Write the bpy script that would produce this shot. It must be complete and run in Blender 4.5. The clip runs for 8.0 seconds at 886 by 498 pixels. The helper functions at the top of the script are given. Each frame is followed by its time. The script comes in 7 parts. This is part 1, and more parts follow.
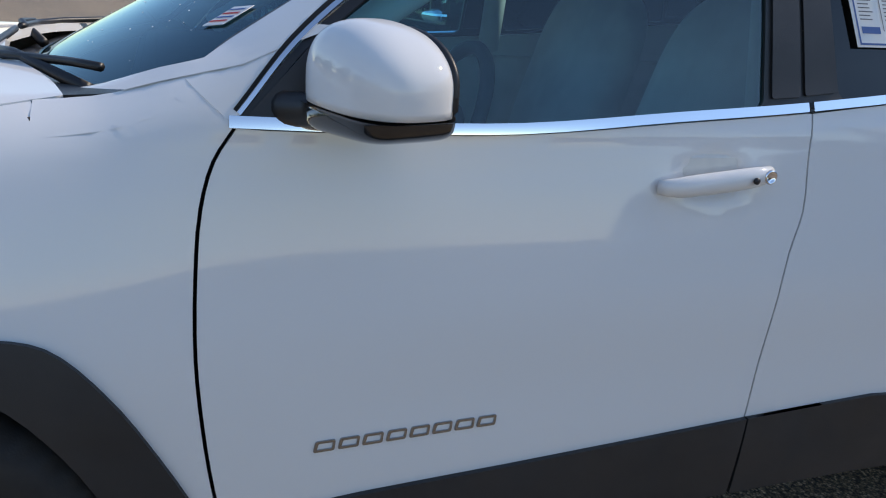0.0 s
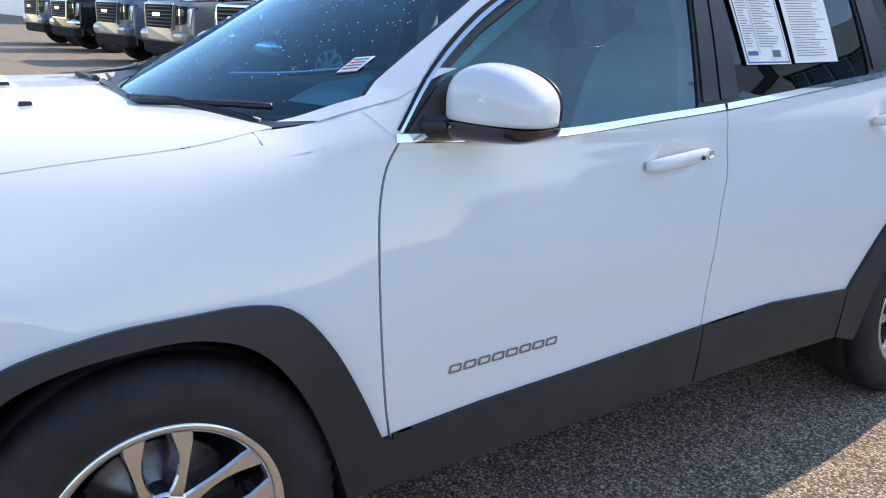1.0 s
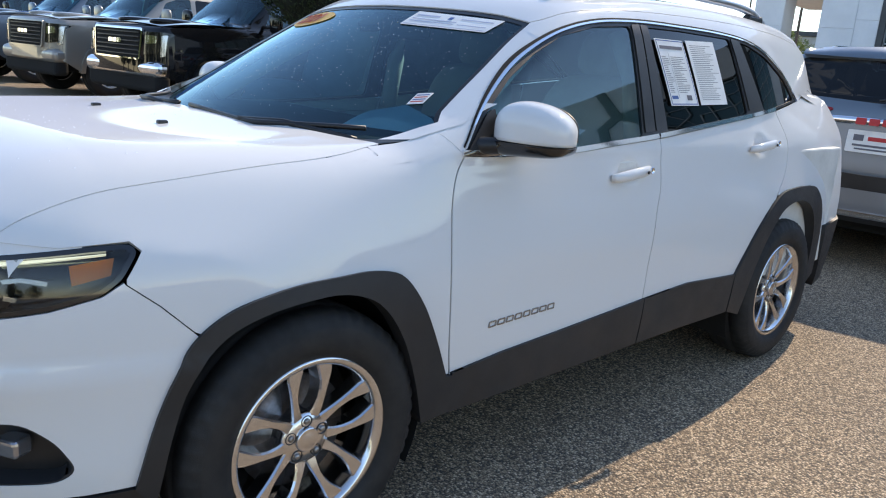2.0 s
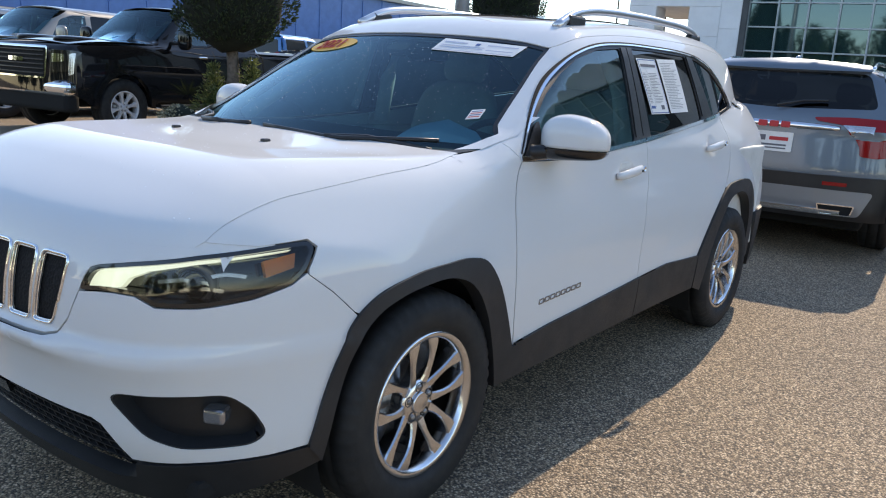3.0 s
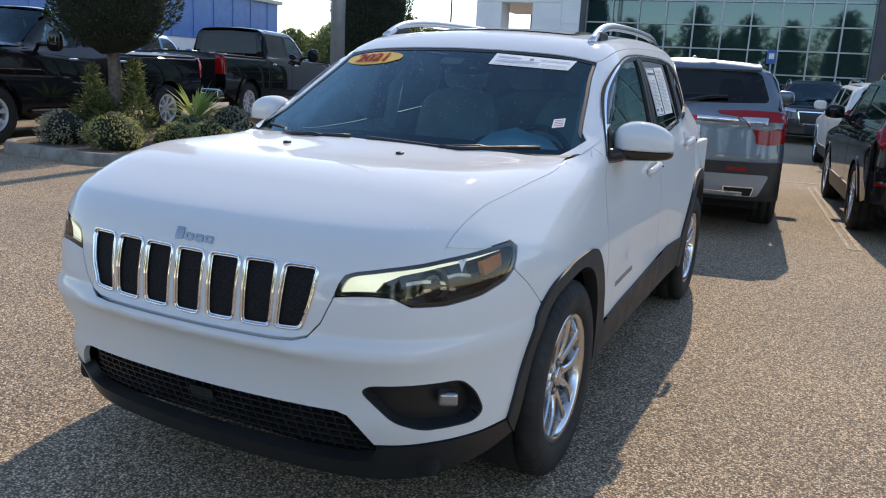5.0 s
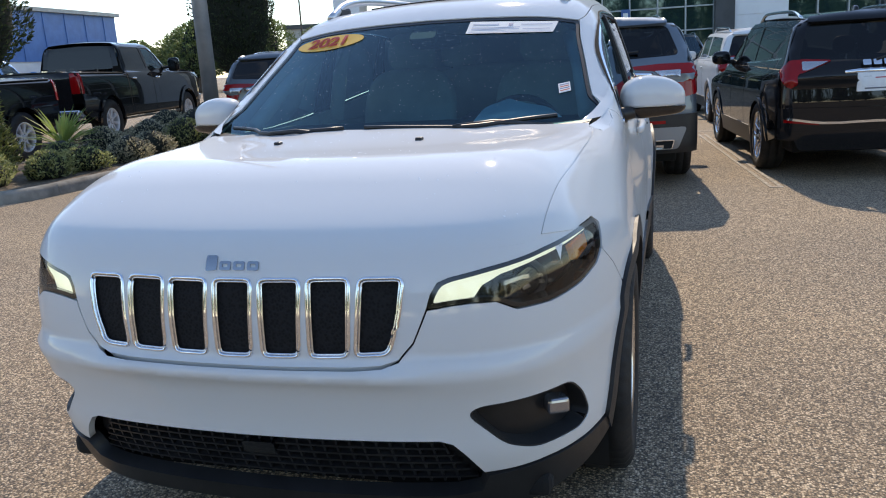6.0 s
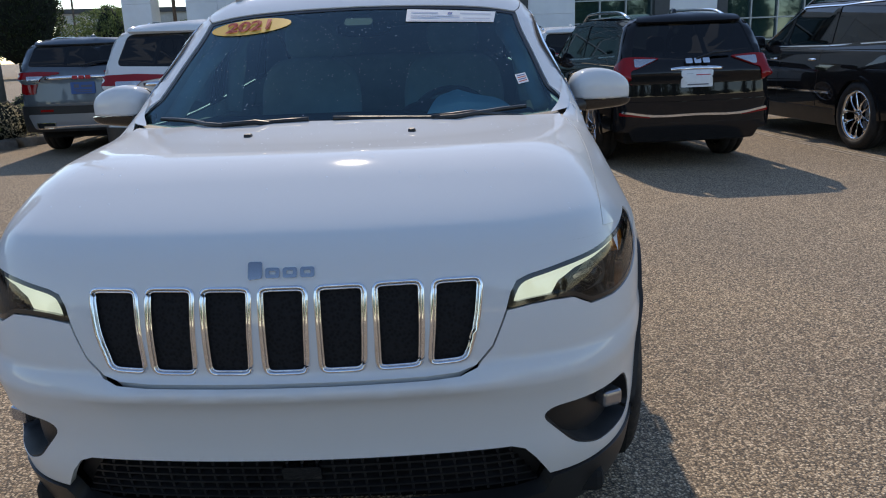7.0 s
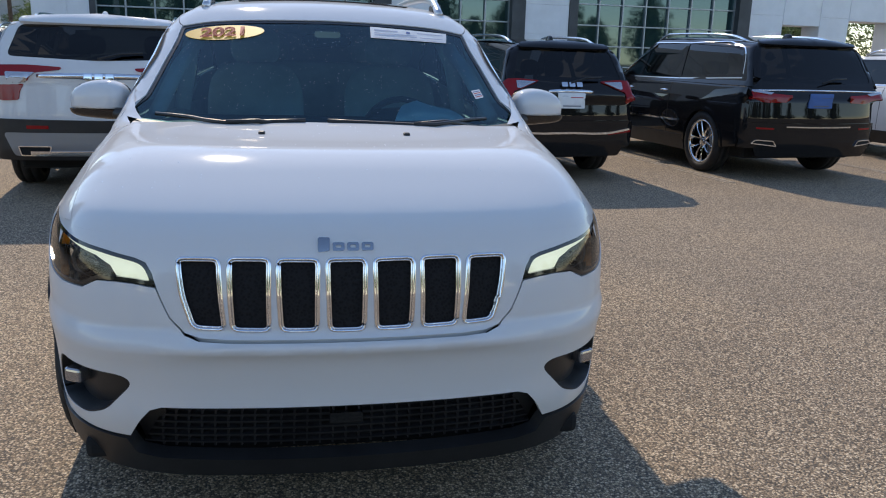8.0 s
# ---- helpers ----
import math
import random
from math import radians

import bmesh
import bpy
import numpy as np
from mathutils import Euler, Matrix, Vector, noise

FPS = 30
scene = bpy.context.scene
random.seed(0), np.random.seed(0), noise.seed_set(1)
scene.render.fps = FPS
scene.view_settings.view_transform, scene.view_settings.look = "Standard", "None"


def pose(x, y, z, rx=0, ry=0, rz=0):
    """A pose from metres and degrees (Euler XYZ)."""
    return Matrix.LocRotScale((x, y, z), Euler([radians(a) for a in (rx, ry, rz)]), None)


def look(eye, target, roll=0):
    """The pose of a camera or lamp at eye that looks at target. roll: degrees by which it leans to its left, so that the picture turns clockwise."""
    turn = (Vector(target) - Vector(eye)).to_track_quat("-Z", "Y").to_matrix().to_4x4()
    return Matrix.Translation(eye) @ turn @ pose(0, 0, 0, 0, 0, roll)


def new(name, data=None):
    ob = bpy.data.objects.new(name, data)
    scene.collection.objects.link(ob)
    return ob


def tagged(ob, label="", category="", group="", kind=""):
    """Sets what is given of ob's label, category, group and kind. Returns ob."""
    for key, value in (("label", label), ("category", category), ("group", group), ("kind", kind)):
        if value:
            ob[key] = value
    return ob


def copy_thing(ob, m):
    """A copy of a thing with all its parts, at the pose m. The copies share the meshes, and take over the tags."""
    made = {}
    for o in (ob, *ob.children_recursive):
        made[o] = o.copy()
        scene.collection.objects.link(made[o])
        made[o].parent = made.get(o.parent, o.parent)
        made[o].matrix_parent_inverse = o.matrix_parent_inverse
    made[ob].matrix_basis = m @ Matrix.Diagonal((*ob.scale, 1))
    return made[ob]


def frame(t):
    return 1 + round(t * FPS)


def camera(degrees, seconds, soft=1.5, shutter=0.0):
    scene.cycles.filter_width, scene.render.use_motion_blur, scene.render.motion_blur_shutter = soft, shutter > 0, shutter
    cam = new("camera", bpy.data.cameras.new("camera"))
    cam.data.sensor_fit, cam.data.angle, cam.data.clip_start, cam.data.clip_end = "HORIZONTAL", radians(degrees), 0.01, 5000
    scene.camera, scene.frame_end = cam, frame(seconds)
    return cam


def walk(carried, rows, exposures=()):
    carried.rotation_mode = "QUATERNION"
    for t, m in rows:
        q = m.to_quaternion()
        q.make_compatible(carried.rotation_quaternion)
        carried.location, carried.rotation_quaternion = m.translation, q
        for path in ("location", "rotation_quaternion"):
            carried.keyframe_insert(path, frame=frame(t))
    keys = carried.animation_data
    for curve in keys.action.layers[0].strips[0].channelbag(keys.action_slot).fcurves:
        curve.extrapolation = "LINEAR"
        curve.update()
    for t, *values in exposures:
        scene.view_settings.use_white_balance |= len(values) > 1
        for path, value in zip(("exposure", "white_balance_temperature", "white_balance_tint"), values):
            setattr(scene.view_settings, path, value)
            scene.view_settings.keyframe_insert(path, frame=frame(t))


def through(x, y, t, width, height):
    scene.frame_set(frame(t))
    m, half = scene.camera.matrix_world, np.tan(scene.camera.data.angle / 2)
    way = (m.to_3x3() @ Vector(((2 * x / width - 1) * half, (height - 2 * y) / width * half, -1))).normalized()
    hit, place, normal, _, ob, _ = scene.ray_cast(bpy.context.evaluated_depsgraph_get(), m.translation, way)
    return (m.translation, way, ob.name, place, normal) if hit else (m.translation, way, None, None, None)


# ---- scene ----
cam = camera(58.7, 8.0, 1.1)
PATH = [
    (0, (1.984, 0.42, 1.285), (0.204, 1.064, 0.639), 4.1),
    (0.5, (2.134, 0.075, 1.276), (0.429, 0.954, 0.709), 4.2),
    (1, (2.222, -0.292, 1.315), (0.623, 0.768, 0.749), 2.3),
    (1.5, (2.38, -0.718, 1.332), (0.856, 0.48, 0.84), 3.8),
    (1.7, (2.400, -0.863, 1.335), (0.933, 0.406, 0.851), 4.3),
    (2.8, (2.309, -1.643, 1.358), (1.092, -0.127, 0.911), 4.1),
    (3, (2.258, -1.778, 1.344), (1.08, -0.223, 0.907), 3.7),
    (3.5, (2.058, -2.007, 1.34), (0.969, -0.385, 0.912), 3.6),
    (4, (1.898, -2.262, 1.346), (0.903, -0.579, 0.923), 2.8),
    (4.5, (1.774, -2.547, 1.379), (0.87, -0.814, 0.955), 2.7),
    (4.7, (1.717, -2.566, 1.386), (0.845, -0.830, 0.962), 3.1),
    (5.8, (1.136, -2.513, 1.316), (0.496, -0.670, 0.871), -1.9),
    (6, (1.0, -2.476, 1.321), (0.449, -0.609, 0.862), -3.5),
    (6.5, (0.669, -2.45, 1.337), (0.409, -0.528, 0.851), -3.6),
    (7, (0.38, -2.46, 1.331), (0.334, -0.524, 0.833), -2.2),
    (7.5, (0.079, -2.623, 1.343), (0.327, -0.698, 0.86), 0.8),
    (8, (-0.096, -2.834, 1.358), (0.241, -0.92, 0.884), 1.6),
]
EXPOSURES = [(0, 0.66, 6740, 13), (0.5, 0.79, 6640, 13), (1, 1.42, 6670, 13), (1.5, 1.22, 6990, 13), (3, 1.10, 7150, 13), (3.5, 0.98, 7090, 13), (4.5, 1.00, 7140, 13), (6, 0.98, 7080, 13), (6.5, 0.66, 7030, 13), (7, 0.56, 6920, 13), (7.5, 0.54, 6870, 13), (8, 0.72, 6830, 13)]
walk(cam, [(t, look(eye, target, roll)) for t, eye, target, roll in PATH], EXPOSURES)

# ---- sky and sun ----
SUN = Vector((-0.20, 1.27, 1.0)).normalized()
world = bpy.data.worlds.new("sky")
scene.world = world
world.use_nodes = True
wn = world.node_tree
sky = wn.nodes.new("ShaderNodeTexSky")
sky.sky_type, sky.sun_disc = "NISHITA", False
sky.sun_elevation, sky.sun_rotation = math.asin(SUN.z), math.atan2(SUN.x, SUN.y)
sky.air_density, sky.dust_density, sky.ozone_density = 1.0, 0.05, 2.4
wn.nodes["Background"].inputs["Strength"].default_value = 0.15
wn.links.new(sky.outputs["Color"], wn.nodes["Background"].inputs["Color"])
sun_data = bpy.data.lights.new("sun", "SUN")
sun_data.energy, sun_data.angle, sun_data.color = 2.1, radians(0.55), (1.0, 0.88, 0.71)
sun = new("sun", sun_data)
sun.matrix_world = look(SUN * 60, (0, 0, 0))

# ---- materials ----
def material(name, color, rough=0.5, metal=0.0, coat=0.0, spec=0.5, coat_rough=0.03):
    m = bpy.data.materials.new(name)
    m.use_nodes = True
    b = m.node_tree.nodes["Principled BSDF"]
    for key, value in (("Base Color", (*color, 1)), ("Roughness", rough), ("Metallic", metal), ("Coat Weight", coat),
                       ("Coat Roughness", coat_rough), ("Specular IOR Level", spec)):
        b.inputs[key].default_value = value
    return m


def node(m, kind, **values):
    n = m.node_tree.nodes.new(kind)
    for key, value in values.items():
        n.inputs[key.replace("_", " ")].default_value = value
    return n


def link(m, a, out, b, inp):
    m.node_tree.links.new(a.outputs[out], b.inputs[inp])


def bsdf(m):
    return m.node_tree.nodes["Principled BSDF"]


def noise_of(m, scale, detail=4, rough=0.6, space="Object"):
    co = m.node_tree.nodes.new("ShaderNodeTexCoord")
    n = node(m, "ShaderNodeTexNoise", Scale=scale, Detail=detail, Roughness=rough)
    link(m, co, space, n, "Vector")
    return n


def ramp(m, src, out, stops):
    r = m.node_tree.nodes.new("ShaderNodeValToRGB")
    e = r.color_ramp.elements
    while len(e) < len(stops):
        e.new(0.5)
    for k, (p, c) in zip(e, stops):
        k.position, k.color = p, (*c, 1)
    m.node_tree.links.new(src.outputs[out], r.inputs["Fac"])
    return r


def mottled(m, scale, low, high, lo=0.35, hi=0.65, bump=0.0, fine=None):
    """Two-scale colour variation between low and high, with relief."""
    n = noise_of(m, scale)
    r = ramp(m, n, "Fac", [(lo, low), (hi, high)])
    link(m, r, "Color", bsdf(m), "Base Color")
    if bump:
        f = noise_of(m, fine or scale * 9)
        b = node(m, "ShaderNodeBump", Strength=bump, Distance=0.01)
        link(m, f, "Fac", b, "Height")
        link(m, b, "Normal", bsdf(m), "Normal")
    return m


def rough_var(m, scale, lo, hi):
    n = noise_of(m, scale)
    r = node(m, "ShaderNodeMapRange", From_Min=0.3, From_Max=0.7, To_Min=lo, To_Max=hi)
    link(m, n, "Fac", r, "Value")
    link(m, r, "Result", bsdf(m), "Roughness")
    return m


def paint(name, color, metal=0.0, rough=0.32, spec=0.5, coat_ior=1.5, coat=1.0, blur=(0.014, 0.045)):
    m = material(name, color, rough, metal, coat, spec)
    n = noise_of(m, 900, 1)
    r = node(m, "ShaderNodeMapRange", From_Min=0.2, From_Max=0.8, To_Min=rough - 0.07, To_Max=rough + 0.1)
    link(m, n, "Fac", r, "Value")
    link(m, r, "Result", bsdf(m), "Roughness")
    bsdf(m).inputs["Coat IOR"].default_value = coat_ior
    d = noise_of(m, 3.5, 5)
    q = node(m, "ShaderNodeMapRange", From_Min=0.35, From_Max=0.8, To_Min=blur[0], To_Max=blur[1])
    link(m, d, "Fac", q, "Value")
    link(m, q, "Result", bsdf(m), "Coat Roughness")
    return m


def thin_glass(name, tint, gloss=0.5, ior=1.5, sheen=(1, 1, 1)):
    """A single-sheet pane: tinted see-through with a Fresnel gloss over it."""
    m = bpy.data.materials.new(name)
    m.use_nodes = True
    t = m.node_tree
    t.nodes.remove(t.nodes["Principled BSDF"])
    a = node(m, "ShaderNodeBsdfTransparent", Color=(*tint, 1))
    g = node(m, "ShaderNodeBsdfGlossy", Color=(*sheen, 1), Roughness=0.01)
    f = node(m, "ShaderNodeFresnel", IOR=ior)
    x = t.nodes.new("ShaderNodeMixShader")
    k = node(m, "ShaderNodeMath")
    k.operation = "MULTIPLY"
    k.inputs[1].default_value = gloss
    link(m, f, "Fac", k, 0)
    t.links.new(k.outputs[0], x.inputs[0])
    t.links.new(a.outputs[0], x.inputs[1])
    t.links.new(g.outputs[0], x.inputs[2])
    t.links.new(x.outputs[0], t.nodes["Material Output"].inputs["Surface"])
    return m


WHITE = paint("pearl white paint", (0.69, 0.69, 0.68), 0.0, 0.40, 0.0, 1.65, 0.68, (0.035, 0.08))
BLACKP = paint("black paint", (0.010, 0.010, 0.011), 0.0, 0.3, 0.0, 1.42)
SILVERP = paint("satin steel paint", (0.13, 0.165, 0.20), 0.5, 0.35)
BEIGEP = paint("sand paint", (0.30, 0.28, 0.245), 0.5, 0.35)
GREYP = paint("grey paint", (0.10, 0.12, 0.14), 0.5, 0.35)
BLUEP = paint("blue paint", (0.02, 0.16, 0.42), 0.3, 0.35)
CLAD = rough_var(mottled(material("grey moulded plastic", (0.03, 0.03, 0.032), 0.55), 5, (0.014, 0.0145, 0.016), (0.022, 0.023, 0.025), bump=0.12, fine=700), 6, 0.45, 0.62)
PLASTIC = mottled(material("black plastic", (0.012, 0.012, 0.013), 0.42), 9, (0.009, 0.009, 0.01), (0.016, 0.016, 0.017), bump=0.08, fine=500)
HEX = material("hexagon mesh", (0.01, 0.01, 0.01), 0.75, 0, 0, 0.2)
hv = node(HEX, "ShaderNodeTexVoronoi", Scale=120.0)
hc = HEX.node_tree.nodes.new("ShaderNodeTexCoord")
link(HEX, hc, "Object", hv, "Vector")
hb = node(HEX, "ShaderNodeBump", Strength=0.5, Distance=0.004)
link(HEX, hv, "Distance", hb, "Height")
link(HEX, hb, "Normal", bsdf(HEX), "Normal")
hr = ramp(HEX, hv, "Distance", [(0.0, (0.004, 0.004, 0.004)), (0.6, (0.014, 0.014, 0.015))])
link(HEX, hr, "Color", bsdf(HEX), "Base Color")
GLOSSBLACK = material("gloss black", (0.008, 0.008, 0.009), 0.12, 0, 0.6)
# near-black; on sheets that close off hollows the colour stands in for shade
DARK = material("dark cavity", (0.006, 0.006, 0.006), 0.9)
RUBBER = rough_var(mottled(material("tyre rubber", (0.018, 0.018, 0.018), 0.75), 14, (0.008, 0.008, 0.008), (0.016, 0.0155, 0.015), bump=0.15, fine=300), 8, 0.6, 0.85)
CHROME = material("chrome", (0.82, 0.83, 0.85), 0.06, 1.0)
ALLOY = rough_var(material("polished alloy", (0.66, 0.66, 0.67), 0.2, 1.0), 12, 0.12, 0.26)
BADGE = material("smoked chrome", (0.32, 0.34, 0.37), 0.18, 1.0)
ALLOYDARK = material("painted alloy pocket", (0.10, 0.10, 0.105), 0.35, 0.7)
STEEL = rough_var(mottled(material("brake steel", (0.3, 0.29, 0.28), 0.4, 1.0), 30, (0.24, 0.22, 0.2), (0.38, 0.37, 0.36)), 20, 0.3, 0.5)
LEATHER = mottled(material("pale leather", (0.45, 0.45, 0.42), 0.5), 6, (0.44, 0.43, 0.40), (0.52, 0.51, 0.48), bump=0.1, fine=260)
TRIM = mottled(material("interior trim", (0.05, 0.05, 0.055), 0.6), 8, (0.04, 0.04, 0.044), (0.065, 0.065, 0.07), bump=0.08, fine=300)
PALETRIM = mottled(material("pale interior trim", (0.42, 0.42, 0.40), 0.6), 8, (0.56, 0.56, 0.53), (0.66, 0.66, 0.63))
PAPER = mottled(material("paper", (0.78, 0.78, 0.76), 0.7), 12, (0.74, 0.74, 0.72), (0.81, 0.81, 0.79))
INK = material("grey print", (0.13, 0.13, 0.15), 0.7)
INKBLUE = material("blue print", (0.05, 0.12, 0.32), 0.6)
REDPRINT = material("red print", (0.5, 0.03, 0.03), 0.6)
YELLOW = mottled(material("yellow vinyl", (0.75, 0.42, 0.03), 0.45), 10, (0.72, 0.39, 0.02), (0.78, 0.45, 0.04))
ORANGE = material("amber reflector", (0.85, 0.26, 0.01), 0.2, 0, 0.5)
REDLENS = material("red lamp lens", (0.27, 0.003, 0.005), 0.10, 0, 0.35, 0.3)
WHITELENS = material("clear lamp lens", (0.5, 0.5, 0.52), 0.12, 0.75, 1.0)
WINDSHIELD = thin_glass("windscreen glass", (0.23, 0.49, 0.57), 1.0, 1.40, (0.62, 0.88, 1.0))
SIDEGLASS = thin_glass("door glass", (0.38, 0.74, 0.82), 1.0, 1.72, (0.80, 0.95, 1.0))
PRIVACY = thin_glass("privacy glass", (0.045, 0.05, 0.055), 0.9)
LENS = thin_glass("lamp cover", (0.62, 0.62, 0.6), 0.9)
DRL = material("light strip", (0.85, 0.9, 0.8), 0.15, 0, 0.6)
bsdf(DRL).inputs["Emission Color"].default_value = (0.88, 1.0, 0.82, 1)
bsdf(DRL).inputs["Emission Strength"].default_value = 0.6
SCREENEDGE = material("ceramic glass border", (0.006, 0.007, 0.008), 0.28, 0, 0, 0.35)
FOGLENS = material("clear fog lens", (0.34, 0.34, 0.36), 0.14, 0.8, 1.0)
NAVYP = paint("blue-black paint", (0.014, 0.018, 0.028), 0.2, 0.3)
DASHTOP = mottled(material("black dash top", (0.014, 0.014, 0.015), 0.7), 8, (0.011, 0.011, 0.012), (0.018, 0.018, 0.019), bump=0.08, fine=300)
# opaque white stands in for sun glints on clear drops
DROP = material("white glint bead", (0.92, 0.94, 0.95), 0.05, 0, 1.0)
SKIDM = rough_var(material("silver painted plastic", (0.26, 0.27, 0.285), 0.35, 0.5), 9, 0.28, 0.42)
SILVERRIM = rough_var(material("silver painted rim", (0.62, 0.62, 0.63), 0.3, 0.25), 9, 0.25, 0.4)

# ---- shape tools ----
from mathutils.geometry import delaunay_2d_cdt


def smax(a, b, k):
    h = np.clip(k - np.abs(a - b), 0, None) / k
    return np.maximum(a, b) + h * h * k / 4


def smin(a, b, k):
    return -smax(-a, -b, k)


TABLES = {}


def curve(v, ks, vs):
    """A smooth curve through the values vs at the stations ks."""
    key = (tuple(ks), tuple(vs))
    if key not in TABLES:
        k, w = np.asarray(ks, float), np.asarray(vs, float)
        d = np.diff(w) / np.diff(k)
        m = np.concatenate(([d[0]], (d[:-1] + d[1:]) / 2, [d[-1]]))
        s = np.linspace(k[0], k[-1], 3000)
        i = np.clip(np.searchsorted(k, s) - 1, 0, len(k) - 2)
        h = k[i + 1] - k[i]
        t = np.clip((s - k[i]) / h, 0, 1)
        TABLES[key] = s, (2 * t**3 - 3 * t * t + 1) * w[i] + (t**3 - 2 * t * t + t) * h * m[i] + (3 * t * t - 2 * t**3) * w[i + 1] + (t**3 - t * t) * h * m[i + 1]
    return np.interp(v, *TABLES[key])


def march(fn, o, d, reach, steps=44):
    """Where rays from o along d first enter the solid fn < 0."""
    lo = np.full(len(o), np.nan)
    hi = lo.copy()
    ts = np.linspace(0, reach, steps)
    todo = np.arange(len(o))
    for a, b in zip(ts[:-1], ts[1:]):
        p = o[todo] + d[todo] * b
        k = fn(p[:, 0], p[:, 1], p[:, 2]) < 0
        lo[todo[k]], hi[todo[k]] = a, b
        todo = todo[~k]
        if not len(todo):
            break
    for _ in range(20):
        m = (lo + hi) / 2
        p = o + d * m[:, None]
        inside_ = fn(p[:, 0], p[:, 1], p[:, 2]) < 0
        hi, lo = np.where(inside_, m, hi), np.where(inside_, lo, m)
    return o + d * hi[:, None]


def gradient(fn, p, e=0.003):
    g = np.stack([fn(*(p + np.eye(3)[i] * e).T) - fn(*(p - np.eye(3)[i] * e).T) for i in range(3)], 1)
    return g / np.maximum(np.linalg.norm(g, axis=1, keepdims=True), 1e-9)


class Cast:
    """A way to lay flat outlines on a body: side (y, z), top (x, y), front and rear (x, z), and ring (angle, z) round the nose."""

    def __init__(self, kind, start=0.0, reach=1.2, axis=0.1):
        self.kind, self.start, self.reach, self.axis = kind, start, reach, axis

    def rays(self, q):
        n = len(q)
        o, d = np.zeros((n, 3)), np.zeros((n, 3))
        if self.kind == "side":
            o[:, 0], o[:, 1], o[:, 2], d[:, 0] = self.start, q[:, 0], q[:, 1], -1
        elif self.kind == "top":
            o[:, 0], o[:, 1], o[:, 2], d[:, 2] = q[:, 0], q[:, 1], self.start, -1
        elif self.kind in ("front", "rear"):
            o[:, 0], o[:, 1], o[:, 2], d[:, 1] = q[:, 0], self.start, q[:, 1], 1 if self.kind == "front" else -1
        else:
            a = q[:, 0] / 0.9
            d[:, 0], d[:, 1] = -np.sin(a), np.cos(a)
            o[:, 0], o[:, 1], o[:, 2] = self.start * np.sin(a), self.axis - self.start * np.cos(a), q[:, 1]
        return o, d

    def lay(self, fn, q):
        o, d = self.rays(np.asarray(q, float))
        return march(fn, o, d, self.reach)

    def flat(self, p):
        p = np.asarray(p, float)
        if self.kind == "side":
            return p[:, [1, 2]]
        if self.kind == "top":
            return p[:, [0, 1]]
        if self.kind in ("front", "rear"):
            return p[:, [0, 2]]
        return np.stack([0.9 * np.arctan2(p[:, 0], self.axis - p[:, 1]), p[:, 2]], 1)


def within(loop, p):
    """Which of the points p lie inside the closed outline."""
    x, y = p[:, 0], p[:, 1]
    hit = np.zeros(len(p), bool)
    for (ax, ay), (bx, by) in zip(loop, np.roll(loop, -1, 0)):
        c = (ay > y) != (by > y)
        hit ^= c & (x < (bx - ax) * (y - ay) / (by - ay + 1e-12) + ax)
    return hit


def fine(loop, g, closed=True):
    """The outline with points at most g apart."""
    loop = np.asarray(loop, float)
    out = []
    ends = zip(loop, np.roll(loop, -1, 0)) if closed else zip(loop[:-1], loop[1:])
    for a, b in ends:
        n = max(1, int(np.ceil(np.linalg.norm(b - a) / g)))
        out += [a + (b - a) * i / n for i in range(n)]
    if not closed:
        out.append(loop[-1])
    return np.array(out)


def rounded(loop, r, n=5):
    """The outline with its corners rounded off over the length r."""
    loop = np.asarray(loop, float)
    out = []
    for a, b, c in zip(np.roll(loop, 1, 0), loop, np.roll(loop, -1, 0)):
        la, lc = np.linalg.norm(a - b), np.linalg.norm(c - b)
        p, q = b + (a - b) * min(r / la, 0.5), b + (c - b) * min(r / lc, 0.5)
        for i in range(n):
            t = i / (n - 1)
            out.append((1 - t) ** 2 * p + 2 * t * (1 - t) * b + t * t * q)
    return np.array(out)


def smooth(points, n=6):
    """A smooth open line through the points."""
    p = np.asarray(points, float)
    k = np.concatenate(([0], np.cumsum(np.linalg.norm(np.diff(p, axis=0), axis=1))))
    t = np.unique(np.concatenate([np.linspace(a, b, n + 1) for a, b in zip(k[:-1], k[1:])]))
    return np.stack([curve(t, k, p[:, i]) for i in range(p.shape[1])], 1)


def inset(loop, d):
    """The outline drawn in by d."""
    loop = np.asarray(loop, float)
    a, c = loop - np.roll(loop, 1, 0), np.roll(loop, -1, 0) - loop
    area = np.sum(loop[:, 0] * np.roll(loop[:, 1], -1) - np.roll(loop[:, 0], -1) * loop[:, 1])
    s = 1 if area > 0 else -1
    n = [np.stack([-v[:, 1], v[:, 0]], 1) / np.maximum(np.linalg.norm(v, axis=1, keepdims=True), 1e-9) for v in (a, c)]
    m = n[0] + n[1]
    return loop + s * d * m / np.maximum(np.sum(m * m, 1, keepdims=True) / 2, 0.5)


def band(path, w, n=4):
    """The outline of a strip of width w along a line."""
    p = smooth(path, n)
    d = np.gradient(p, axis=0)
    m = np.stack([-d[:, 1], d[:, 0]], 1) / np.maximum(np.linalg.norm(d, axis=1, keepdims=True), 1e-9)
    return np.concatenate([p + m * w / 2, (p - m * w / 2)[::-1]])


def mesh_of(name, verts, faces, normals=None, flat=False):
    me = bpy.data.meshes.new(name)
    me.from_pydata([tuple(map(float, v)) for v in verts], [], faces)
    me.update()
    if not flat:
        me.shade_smooth()
    if normals is not None:
        me.normals_split_custom_set_from_vertices([tuple(map(float, v)) for v in normals])
    return me


